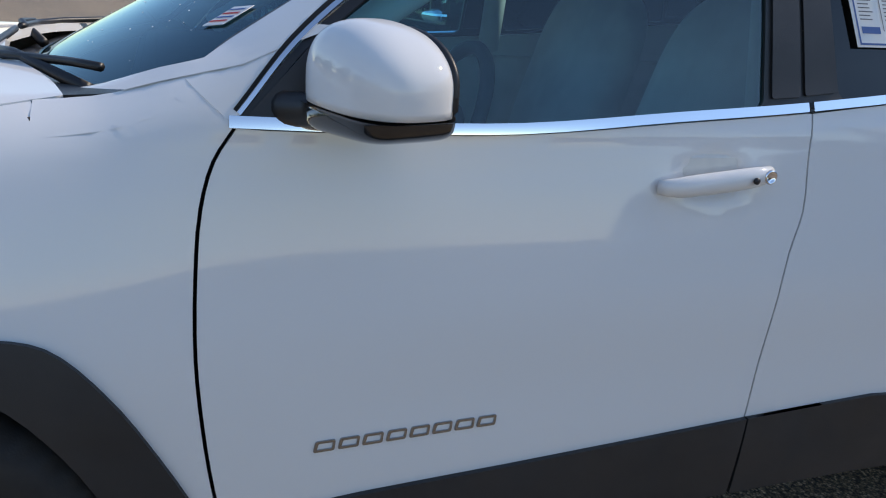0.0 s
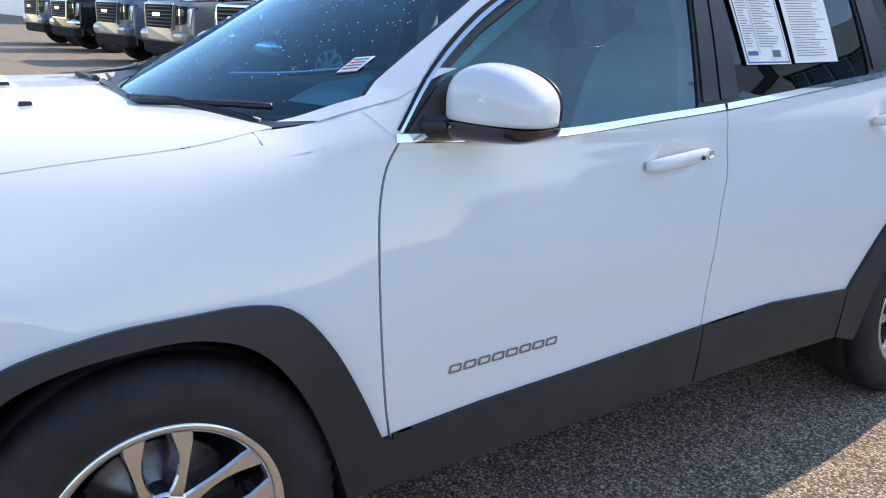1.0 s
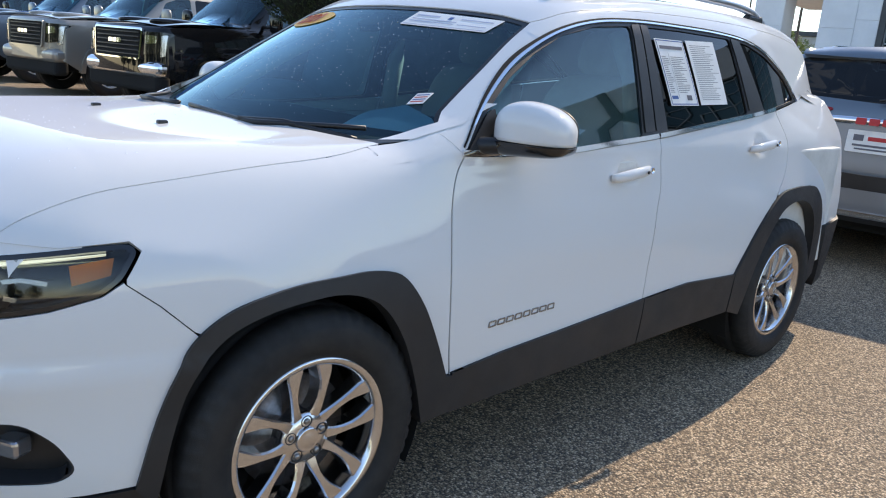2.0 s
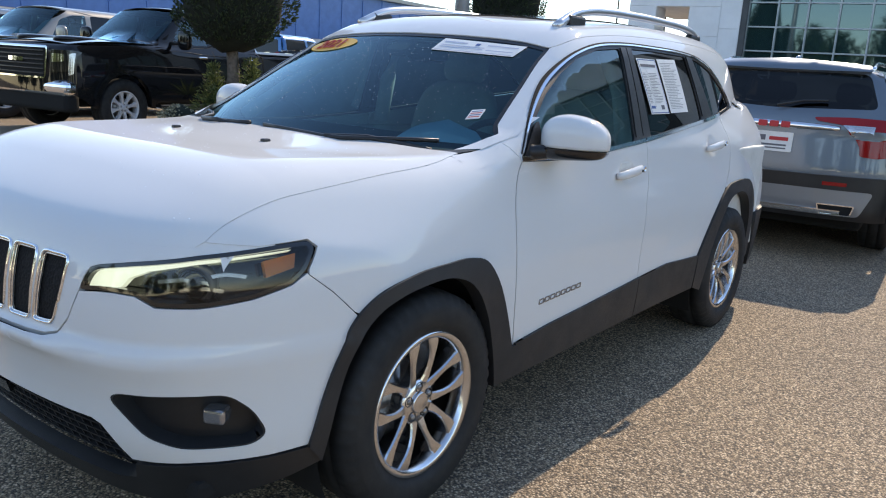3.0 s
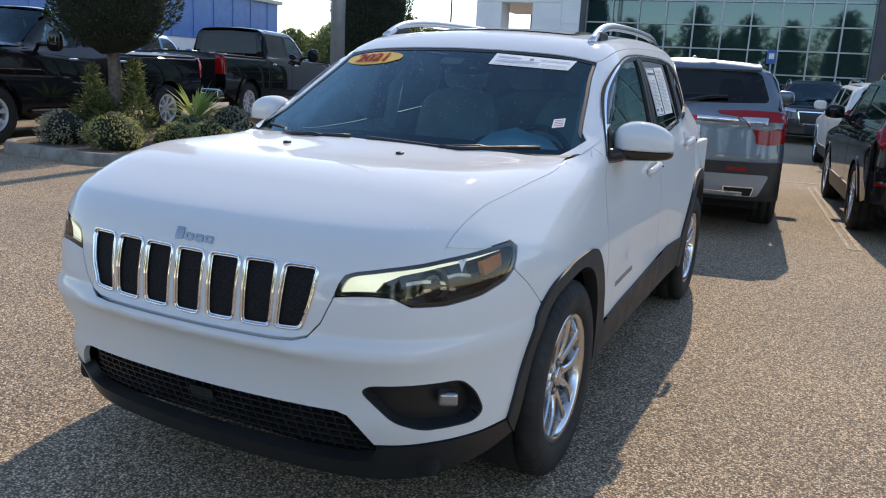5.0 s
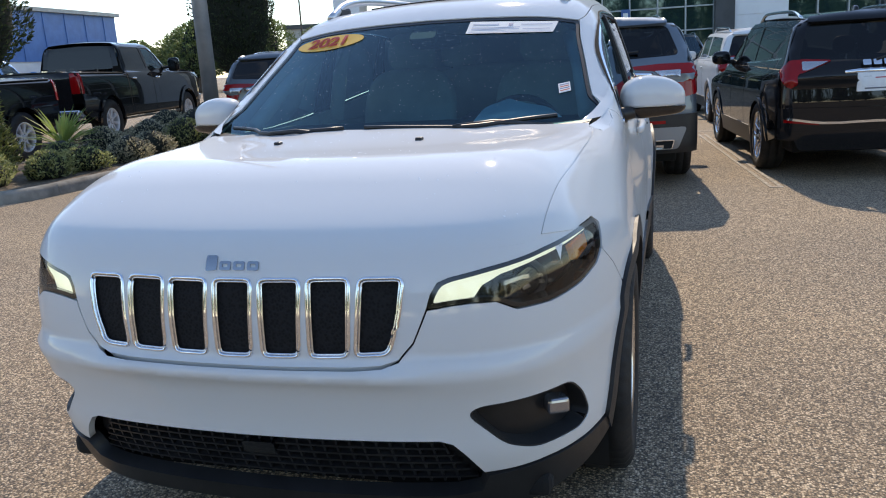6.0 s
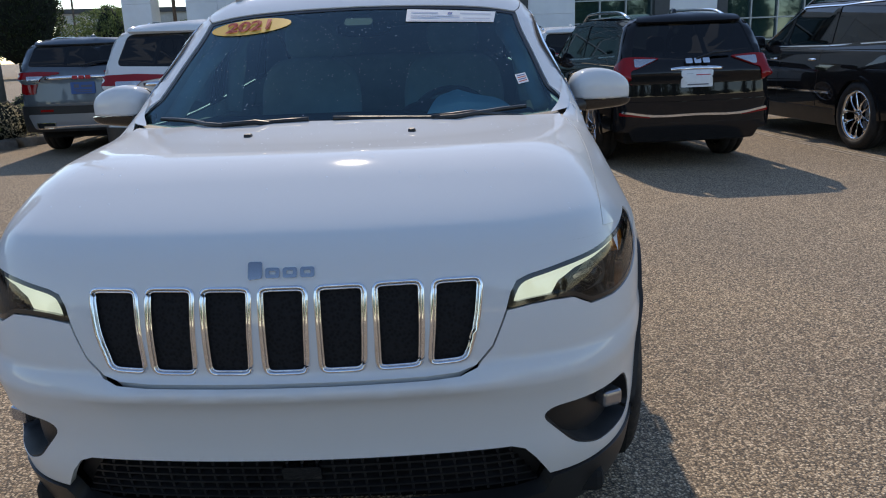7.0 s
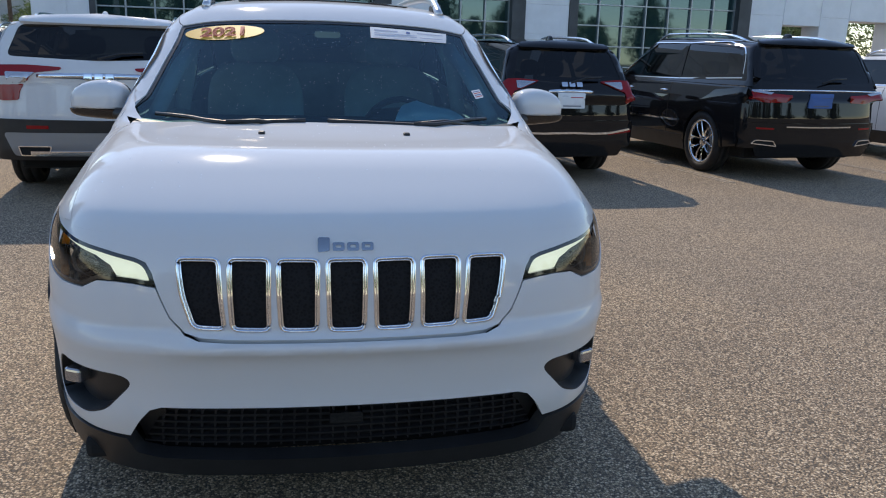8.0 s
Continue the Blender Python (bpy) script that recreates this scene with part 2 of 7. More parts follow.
def skin(fn, cast, loop, holes=(), g=0.03, lift=0.0, depth=0.012, flip=False, inner=0.0025):
    """A sheet of the body's surface inside the outline, lifted off it, with turned-in edges."""
    key = (fn, cast.kind, cast.start, np.asarray(loop, float).tobytes(), len(holes), g, lift, depth)
    if flip and key in MADE:
        return mirrored(MADE[key])
    loops = [fine(l, g) for l in (loop, *holes)]
    pts = np.concatenate(loops)
    lo, hi = loops[0].min(0), loops[0].max(0)
    gx, gy = np.meshgrid(np.arange(lo[0] + g / 2, hi[0], g), np.arange(lo[1] + g / 2, hi[1], g))
    grid = np.stack([gx.ravel(), gy.ravel()], 1)
    keep = within(loops[0], grid)
    for h in loops[1:]:
        keep &= ~within(h, grid)
    for i in range(0, len(pts), 400):
        part_ = pts[i:i + 400]
        keep &= np.min(np.sum((grid[:, None] - part_[None]) ** 2, 2), 1) > (0.55 * g) ** 2
    edges, k = [], 0
    for l in loops:
        edges += [(k + i, k + (i + 1) % len(l)) for i in range(len(l))]
        k += len(l)
    allp = np.concatenate([pts, grid[keep]])
    v2, _, f2, _, _, _ = delaunay_2d_cdt([Vector(p) for p in allp], edges, [], 0, 1e-6)
    q = np.array([tuple(v) for v in v2])
    tri = np.array(f2)
    cen = q[tri].mean(1)
    ok = within(loops[0], cen)
    for h in loops[1:]:
        ok &= ~within(h, cen)
    tri = tri[ok]
    p = cast.lay(fn, q)
    ok = ~np.isnan(p[tri]).any((1, 2))
    tri = tri[ok]
    p = np.nan_to_num(p)
    nrm = gradient(fn, p)
    p = p + nrm * lift
    a = np.cross(p[tri[:, 1]] - p[tri[:, 0]], p[tri[:, 2]] - p[tri[:, 0]])
    wrong = np.sum(a * nrm[tri[:, 0]], 1) < 0
    tri[wrong] = tri[wrong][:, ::-1]
    faces = [tuple(int(i) for i in f) for f in tri]
    verts, normals = list(p), list(nrm)
    if depth:
        count = {}
        for f in faces:
            for e in zip(f, f[1:] + f[:1]):
                count[e] = 1
        border = [e for e in count if (e[1], e[0]) not in count]
        base = {}
        for e in border:
            for i in e:
                if i not in base:
                    base[i] = len(verts)
                    verts += [p[i], p[i] - nrm[i] * depth]
                    normals += [(0, 0, 0), (0, 0, 0)]
        faces += [(base[b], base[a], base[a] + 1, base[b] + 1) for a, b in border]
    verts, normals = np.array(verts), np.array(normals)
    if flip:
        verts, normals = verts * (-1, 1, 1), normals * (-1, 1, 1)
        faces = [f[::-1] for f in faces]
    me = mesh_of("sheet", verts, faces, normals)
    if not flip:
        MADE[key] = me
    return me


def mirrored(me):
    """A copy of a mesh on the other side of the car."""
    n = len(me.vertices)
    co, no = np.empty(n * 3, np.float32), np.empty(len(me.corner_normals) * 3, np.float32)
    me.vertices.foreach_get("co", co)
    me.corner_normals.foreach_get("vector", no)
    co, no = co.reshape(-1, 3) * (-1, 1, 1), no.reshape(-1, 3) * (-1, 1, 1)
    faces, normals = [], []
    for f in me.polygons:
        li = list(f.loop_indices)
        faces.append([me.loops[i].vertex_index for i in li][::-1])
        normals += [tuple(map(float, no[i])) for i in li[::-1]]
    out = bpy.data.meshes.new(me.name)
    out.from_pydata([tuple(map(float, v)) for v in co], [], faces)
    out.update()
    out.shade_smooth()
    out.normals_split_custom_set(normals)
    return out


MADE = {}


def part(name, shape, mat, parent=None, label="", shadow=True):
    """Links a mesh or bmesh as one object under a thing or a part."""
    if isinstance(shape, bmesh.types.BMesh):
        me = bpy.data.meshes.new(name)
        shape.to_mesh(me)
        shape.free()
    else:
        me = shape
    me.name = name
    if mat and not me.materials:
        me.materials.append(mat)
    ob = new(name, me)
    ob.parent = parent
    ob.visible_shadow = shadow
    if label:
        ob["label"] = label
    return ob


def box(x0, x1, y0, y1, z0, z1, bevel=0.0, seg=2):
    bm = bmesh.new()
    bmesh.ops.create_cube(bm, size=1)
    bmesh.ops.transform(bm, verts=bm.verts, matrix=Matrix.Translation(((x0 + x1) / 2, (y0 + y1) / 2, (z0 + z1) / 2)) @ Matrix.Diagonal((x1 - x0, y1 - y0, z1 - z0, 1)))
    if bevel:
        bmesh.ops.bevel(bm, geom=bm.edges[:] + bm.verts[:], offset=bevel, segments=seg, affect="EDGES", profile=0.5)
    return bm


def move(bm, m):
    bmesh.ops.transform(bm, verts=bm.verts, matrix=m)
    return bm


def soft(bm):
    for f in bm.faces:
        f.smooth = True
    return bm


def joined(*bms):
    out = bms[0]
    for b in bms[1:]:
        me = bpy.data.meshes.new("t")
        b.to_mesh(me)
        b.free()
        out.from_mesh(me)
        bpy.data.meshes.remove(me)
    return out


def turned(profile, n=48, axis="x", close=False):
    """A body of revolution about an axis from (along, radius) pairs."""
    bm = bmesh.new()
    rings = []
    for a, r in profile:
        ring = []
        for i in range(n):
            c, s = math.cos(2 * math.pi * i / n) * r, math.sin(2 * math.pi * i / n) * r
            ring.append(bm.verts.new((a, c, s) if axis == "x" else (c, s, a)))
        rings.append(ring)
    pairs = list(zip(rings[:-1], rings[1:])) + ([(rings[-1], rings[0])] if close else [])
    for p, q in pairs:
        for i in range(n):
            bm.faces.new((p[i], p[(i + 1) % n], q[(i + 1) % n], q[i]))
    if not close:
        for r in (rings[0], rings[-1]):
            if (r[0].co - r[n // 2].co).length > 1e-4:
                bm.faces.new(r)
    bmesh.ops.remove_doubles(bm, verts=bm.verts, dist=1e-5)
    bmesh.ops.recalc_face_normals(bm, faces=bm.faces)
    return soft(bm)


def tube(points, r, n=8, ends=True):
    """A round bar along a line; r may change along it."""
    p = np.asarray(points, float)
    rs = np.broadcast_to(r, (len(p),))
    d = np.gradient(p, axis=0)
    bm = bmesh.new()
    rings = []
    up = Vector((0, 0, 1))
    for q, t, rad in zip(p, d, rs):
        t = Vector(t).normalized()
        a = t.cross(up if abs(t.z) < 0.95 else Vector((1, 0, 0))).normalized()
        b = t.cross(a)
        rings.append([bm.verts.new(Vector(q) + (a * math.cos(2 * math.pi * i / n) + b * math.sin(2 * math.pi * i / n)) * float(rad)) for i in range(n)])
    for u, v in zip(rings[:-1], rings[1:]):
        for i in range(n):
            bm.faces.new((u[i], u[(i + 1) % n], v[(i + 1) % n], v[i]))
    if ends:
        bm.faces.new(rings[0][::-1])
        bm.faces.new(rings[-1])
    bmesh.ops.recalc_face_normals(bm, faces=bm.faces)
    return soft(bm)


def egg(cx, cy, cz, rx, ry, rz, power=2.6, n=24, m=16):
    """A rounded box-like body (superellipsoid)."""
    bm = bmesh.new()
    e = 2 / power
    f = lambda v: math.copysign(abs(v) ** e, v)
    rows = []
    for j in range(1, m):
        b = -math.pi / 2 + math.pi * j / m
        rows.append([bm.verts.new((cx + rx * f(math.cos(b)) * f(math.cos(a)), cy + ry * f(math.cos(b)) * f(math.sin(a)), cz + rz * f(math.sin(b))))
                     for a in (2 * math.pi * i / n for i in range(n))])
    lo, hi = bm.verts.new((cx, cy, cz - rz)), bm.verts.new((cx, cy, cz + rz))
    for u, v in zip(rows[:-1], rows[1:]):
        for i in range(n):
            bm.faces.new((u[i], u[(i + 1) % n], v[(i + 1) % n], v[i]))
    for i in range(n):
        bm.faces.new((lo, rows[0][(i + 1) % n], rows[0][i]))
        bm.faces.new((hi, rows[-1][i], rows[-1][(i + 1) % n]))
    return soft(bm)


def thing(name, label, category, group="", m=None, kind=""):
    ob = new(name)
    if m is not None:
        ob.matrix_world = m
    return tagged(ob, label, category, group, kind)

# ---- wheels ----
def tyre_mesh(R, rim, w, n=150):
    bm = bmesh.new()
    h = w / 2
    prof = [(-h * 0.86, rim), (-h, rim + (R - rim) * 0.3), (-h * 1.01, rim + (R - rim) * 0.62), (-h * 0.93, R - 0.022), (-h * 0.80, R - 0.006),
            (-h * 0.42, R), (-h * 0.39, R - 0.007), (-h * 0.31, R - 0.007), (-h * 0.28, R + 0.001), (h * 0.28, R + 0.001), (h * 0.31, R - 0.007), (h * 0.39, R - 0.007),
            (h * 0.42, R), (h * 0.80, R - 0.006), (h * 0.93, R - 0.022), (h * 0.985, rim + (R - rim) * 0.70), (h * 1.015, rim + (R - rim) * 0.66),
            (h * 1.01, rim + (R - rim) * 0.30), (h * 0.98, rim + (R - rim) * 0.22), (h * 0.86, rim)]
    rings = []
    for k, (a, r) in enumerate(prof):
        ring = []
        for i in range(n):
            cut = (0.010 if k in (3, 14) else 0.006) if k in (3, 4, 13, 14) and i % 3 == 0 else 0.0
            t = 2 * math.pi * i / n
            ring.append(bm.verts.new((a, math.cos(t) * (r - cut), math.sin(t) * (r - cut))))
        rings.append(ring)
    for p, q in zip(rings, rings[1:] + rings[:1]):
        for i in range(n):
            bm.faces.new((p[i], p[(i + 1) % n], q[(i + 1) % n], q[i]))
    bmesh.ops.recalc_face_normals(bm, faces=bm.faces)
    return soft(bm)


def spoke(a0, a1, r0, r1, x0, x1, w0, w1, thick):
    """One spoke from angle a0 at the hub to a1 at the rim, dished from x0 to x1."""
    bm = bmesh.new()
    rows = []
    n = 7
    for i in range(n):
        t = i / (n - 1)
        a = a0 + (a1 - a0) * (t ** 1.3)
        r = r0 + (r1 - r0) * t
        x = x0 + (x1 - x0) * math.sin(t * math.pi / 2) ** 0.8
        w = (w0 * (1 - t) + w1 * t) * (1 - 0.45 * math.sin(math.pi * min(1, t * 1.12)))
        c, s = math.cos(a), math.sin(a)
        rows.append([bm.verts.new((x - dx, c * r - s * v, s * r + c * v)) for dx, v in
                     ((thick, -w * 0.62), (0.006, -w / 2), (0.0, -w / 2 + 0.004), (0.0, w / 2 - 0.004), (0.006, w / 2), (thick, w * 0.62))])
    for p, q in zip(rows[:-1], rows[1:]):
        for i in range(5):
            bm.faces.new((p[i], p[i + 1], q[i + 1], q[i]))
    bmesh.ops.recalc_face_normals(bm, faces=bm.faces)
    return bm


WHEELS = {}


def wheel(parent, x, y, z, R=0.352, rim=0.226, w=0.225, style="ten", metal=None, turn=0.3):
    """A road wheel whose outside looks along +x (or -x for the other side)."""
    metal = metal or ALLOY
    key = (R, rim, w, style, metal.name)
    if key not in WHEELS:
        h = w / 2
        shapes = {"tyre": (tyre_mesh(R, rim, w), RUBBER)}
        barrel = turned([(-h * 0.8, rim - 0.004), (h * 0.72, rim - 0.022), (h * 0.86, rim - 0.014), (h * 0.92, rim + 0.002), (h * 0.86, rim + 0.006), (-h * 0.8, rim + 0.003)], 72, close=True)
        x0, x1 = h * 0.62, h * 0.80
        if style == "ten":
            for k in range(5):
                a = 2 * math.pi * k / 5
                for j, sgn in enumerate((-1, 1)):
                    shapes["spoke" + "." * (2 * k + j)] = (spoke(a + sgn * 0.40, a + sgn * 0.195, 0.060, rim - 0.010, x0, x1, 0.034, 0.050, 0.045), metal)
            shapes["hub"] = (turned([(x0 - 0.05, 0.074), (x0 - 0.008, 0.074), (x0 + 0.001, 0.068), (x0 + 0.001, 0.03)], 40), metal)
        else:
            n = 8 if style == "eight" else 6
            for k in range(n):
                a = 2 * math.pi * k / n
                shapes["spoke" + "." * k] = (spoke(a, a, 0.05, rim - 0.012, x0, x1 - 0.005, 0.06, 0.075 if n == 8 else 0.10, 0.04), metal)
            shapes["hub"] = (turned([(x0 - 0.05, 0.085), (x0 - 0.008, 0.085), (x0 + 0.002, 0.078), (x0 + 0.002, 0.03)], 40), metal)
        shapes["rim"] = (barrel, metal)
        shapes["centre_cap"] = (turned([(x0 - 0.01, 0.034), (x0 + 0.008, 0.034), (x0 + 0.012, 0.030), (x0 + 0.010, 0.027), (x0 + 0.013, 0.02), (x0 + 0.014, 0.0005)], 32), metal)
        shapes["brake_disc"] = (turned([(-0.005, 0.075), (-0.005, 0.155), (0.01, 0.155), (0.01, 0.075), (0.045, 0.07), (0.045, 0.0005)], 48), STEEL)
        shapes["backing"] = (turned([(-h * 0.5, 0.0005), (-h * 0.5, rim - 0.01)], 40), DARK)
        for k in range(5):
            a = 2 * math.pi * k / 5
            bm = turned([(x0 - 0.010, 0.0088), (x0 + 0.004, 0.0088), (x0 + 0.008, 0.006), (x0 + 0.008, 0.0005)], 12)
            shapes["nut_recess" + "." * k] = (move(turned([(x0 - 0.03, 0.0165), (x0 + 0.003, 0.0165), (x0 + 0.003, 0.0145), (x0 - 0.012, 0.013), (x0 - 0.012, 0.0005)], 16), Matrix.Translation((0, math.cos(a) * 0.050, math.sin(a) * 0.050))), PLASTIC)
            shapes["wheel_nut" + "." * k] = (move(bm, Matrix.Translation((0, math.cos(a) * 0.050, math.sin(a) * 0.050))), STEEL)
        made = {}
        for name, (bm, mt) in shapes.items():
            me = bpy.data.meshes.new(name.strip("."))
            bm.to_mesh(me)
            bm.free()
            me.materials.append(mt)
            made[name] = me
        WHEELS[key] = made
    made = WHEELS[key]
    m = Matrix.Translation((x, y, z)) @ (Matrix.Rotation(math.pi, 4, "Z") if x < 0 else Matrix()) @ Matrix.Rotation(turn, 4, "X")
    hub = part("wheel", made["rim"], None, parent, "bright alloy wheel" if metal is ALLOY else "")
    hub.matrix_local = m
    for name, me in made.items():
        if name != "rim":
            part(name.strip("."), me, None, hub)
    return hub

# ---- the white car ----
def jeep_house(x, y, z):
    x = np.abs(x)
    g = 0.826 - (z - 1.1) * 0.25 - 0.16 * (z - 1.1) ** 2 - 0.13 * np.clip(y - 2.2, 0, None) ** 2
    wind = (0.20 + 1.754 * (z - 1.108) + 0.354 * x * x - y) / 2.02
    roof = z - (curve(y, [0.8, 1.13, 1.7, 2.5, 3.3, 3.7], [1.545, 1.59, 1.64, 1.65, 1.61, 1.55]) - 0.10 * x * x)
    tail = (y - (3.72 - (z - 1.05) * 0.55)) / 1.14
    return smax(smax(smax(smax(x - g, roof, 0.12), wind, 0.05), tail, 0.1), 1.06 - z, 0.02)


def jeep_body(x, y, z):
    x = np.abs(x)
    dish = 0.019 * (np.exp(-(((y - 1.328) / 0.062) ** 2 + ((z - 0.985) / 0.036) ** 2) ** 2) + np.exp(-(((y - 2.345) / 0.062) ** 2 + ((z - 1.062) / 0.036) ** 2) ** 2))
    flare = 0.010 * np.exp(-((y - 0.02) / 0.42) ** 4 - ((z - 0.70) / 0.17) ** 2) + 0.012 * np.exp(-((y - 2.72) / 0.45) ** 4 - ((z - 0.76) / 0.17) ** 2)
    scoop = 0.007 * np.exp(-((z - 0.62) / 0.12) ** 2) * np.clip((y - 0.55) / 0.3, 0, 1) * np.clip((2.1 - y) / 0.3, 0, 1)
    w = curve(y, [-0.9, -0.2, 0.4, 1.6, 2.7, 3.3, 3.75], [0.885, 0.895, 0.892, 0.895, 0.895, 0.838, 0.75]) \
        - curve(z, [0.2, 0.42, 0.6, 0.75, 0.85, 0.92, 1.0, 1.06, 1.12, 1.3], [0.03, 0.008, 0, 0.004, 0.017, 0.029, 0.043, 0.055, 0.082, 0.2]) - dish + flare - scoop \
        - 0.62 * 0.03 * np.log1p(np.exp(np.clip((z - 0.955 - 0.33 * y) / 0.03, -30, 30))) * np.clip((0.62 - y) / 0.3, 0, 1)
    nose = curve(z, [0.2, 0.3, 0.4, 0.5, 0.58, 0.62, 0.642, 0.66, 0.69, 0.76, 0.85, 0.9, 0.925, 0.96, 1.1], [-0.78, -0.83, -0.872, -0.887, -0.91, -0.928, -0.926, -0.906, -0.903, -0.897, -0.877, -0.855, -0.838, -0.80, -0.5])
    nose = nose - 0.010 * np.exp(-((z - 0.628) / 0.022) ** 2) * np.clip((0.50 - x) / 0.12, 0, 1)
    front = nose + 0.15 * x * x + 1.3 * x ** 8 - y
    hood = (z - (curve(y, [-0.9, -0.8, -0.6, -0.1, 0.25, 0.6], [0.925, 0.955, 1.004, 1.083, 1.118, 1.15]) - 0.07 * x * x)) * 0.98
    hood = hood - 0.008 / (1 + np.exp(-np.clip((0.50 + 0.10 * y - x) / 0.045, -30, 30))) / (1 + np.exp(-np.clip((y + 0.60 - 0.25 * x * x) / 0.045, -30, 30)))
    hood = hood - 0.055 * np.clip((y - 0.18) / 0.25, 0, 1) ** 2 * np.clip((x - 0.60) / 0.14, 0, 1)
    rear = y - curve(z, [0.2, 0.5, 1.0, 1.3], [3.55, 3.69, 3.69, 3.6])
    belt = z - curve(y, [0.3, 0.5, 1.53, 2.3, 3.0, 3.7], [1.085, 1.078, 1.118, 1.16, 1.25, 1.29])
    side = smax(x - w, front, 0.10)
    lip = np.clip((-0.45 - y) / 0.25, 0, 1) * np.clip((0.78 - x) / 0.2, 0, 1)
    body = smax(smax(side, smin(hood, belt, 0.02), 0.05 + 0.05 * np.clip((0.5 - y) / 0.4, 0, 1) - 0.072 * lip), rear, 0.1)
    return smin(body, jeep_house(x, y, z), 0.022)


SIDE, RING, TOP = Cast("side", 1.1, 1.0), Cast("ring", 1.7, 1.5), Cast("top", 1.9, 1.4)
FRONT, WIND, REAR = Cast("front", -1.3, 1.2), Cast("front", 0.12, 1.4), Cast("rear", 4.2, 1.4)


def ringed(points):
    """(x, z) on the nose as (turn, z) of the ring."""
    p = FRONT.lay(jeep_body, points)
    return RING.flat(p)


def from_side(points):
    return RING.flat(SIDE.lay(jeep_body, points))


car = thing("suv", "white compact suv with grey lower cladding, parked on asphalt", "car")
P = lambda name, shape, mt, parent=car, label="", shadow=True: part(name, shape, mt, parent, label, shadow)

# outlines, in metres from the front axle
HOODEDGE = smooth([(0.710, -0.670), (0.714, -0.60), (0.724, -0.45), (0.740, -0.27), (0.751, -0.08), (0.757, 0.06), (0.752, 0.16), (0.738, 0.236)])
SEAM_A = smooth([(0.509, 1.066), (0.478, 1.019), (0.458, 0.953), (0.447, 0.852), (0.443, 0.732), (0.449, 0.62), (0.462, 0.50), (0.474, 0.432)], 3)
SEAM_B = smooth([(1.538, 1.100), (1.534, 1.021), (1.532, 0.920), (1.509, 0.846), (1.488, 0.680), (1.477, 0.503)], 3)
SEAM_C = smooth([(2.585, 1.205), (2.63, 1.08), (2.60, 0.95), (2.50, 0.842)], 3)
ARCH_F = smooth([(-0.438, 0.352), (-0.413, 0.46), (-0.386, 0.551), (-0.362, 0.612), (-0.324, 0.684), (-0.272, 0.730), (-0.215, 0.758), (-0.084, 0.784), (0.05, 0.790), (0.165, 0.790), (0.245, 0.770), (0.315, 0.697), (0.39, 0.566), (0.452, 0.432)], 4)
ARCH_FI = smooth([(-0.395, 0.30), (-0.365, 0.47), (-0.325, 0.60), (-0.25, 0.690), (-0.16, 0.730), (-0.07, 0.744), (0.07, 0.744), (0.17, 0.705), (0.255, 0.605), (0.325, 0.455), (0.375, 0.30)], 4)
ARCH_R = smooth([(2.178, 0.503), (2.24, 0.59), (2.33, 0.705), (2.43, 0.79), (2.54, 0.842), (2.68, 0.856), (2.82, 0.857), (2.98, 0.838), (3.08, 0.76), (3.15, 0.62), (3.19, 0.48)], 4)
ARCH_RI = smooth([(2.30, 0.30), (2.36, 0.52), (2.43, 0.66), (2.53, 0.756), (2.65, 0.790), (2.80, 0.790), (2.92, 0.74), (3.02, 0.62), (3.07, 0.46), (3.09, 0.30)], 4)
SILL_TOP = [(0.474, 0.432), (0.70, 0.453), (0.967, 0.468), (1.477, 0.501), (1.793, 0.518), (2.178, 0.503)]
SILL_LOW = [(2.30, 0.335), (1.8, 0.330), (1.2, 0.318), (0.52, 0.305), (0.375, 0.30)]
BELT = smooth([(0.500, 1.066), (0.711, 1.060), (0.953, 1.060), (1.242, 1.080), (1.525, 1.100), (2.129, 1.160), (2.596, 1.208), (2.95, 1.25)], 4)
ARC = smooth([(0.514, 1.085), (0.602, 1.187), (0.745, 1.300), (0.88, 1.380), (1.03, 1.443), (1.231, 1.487), (1.468, 1.508), (1.796, 1.514), (2.161, 1.510), (2.367, 1.493), (2.56, 1.450), (2.79, 1.348), (2.955, 1.246)], 4)
WS_EDGE = smooth([(0.395, 1.105), (0.55, 1.205), (0.72, 1.312), (0.86, 1.400), (0.965, 1.463)], 4)
CANT = smooth([(0.965, 1.463), (1.10, 1.505), (1.30, 1.532), (1.70, 1.556), (2.50, 1.560), (3.1, 1.53), (3.40, 1.49)], 4)

hood_edge3 = TOP.lay(jeep_body, HOODEDGE)
z_brow = 0.905
brow = RING.lay(jeep_body, np.stack([np.linspace(-0.80, 0.80, 121), np.full(121, z_brow)], 1))
brow = brow[np.abs(brow[:, 0]) < 0.706]
rear_edge = smooth([(0.735, 0.278), (0.60, 0.246), (0.36, 0.152), (0.0, 0.097)], 4)
cowl_edge = np.concatenate([rear_edge, (rear_edge * (-1, 1))[::-1][1:]])
hood_loop = np.concatenate([brow[:, :2], HOODEDGE, cowl_edge, (HOODEDGE * (-1, 1))[::-1]])
for side_ in (1, -1):
    P("bonnet_gutter", skin(jeep_body, TOP, band(HOODEDGE[2:] * (side_, 1), 0.085, 2), g=0.02, lift=-0.0024, depth=0.0), WHITE, car)
hood = P("bonnet", skin(jeep_body, TOP, hood_loop, g=0.015, depth=0.02), WHITE, car, "white bonnet with water spots")

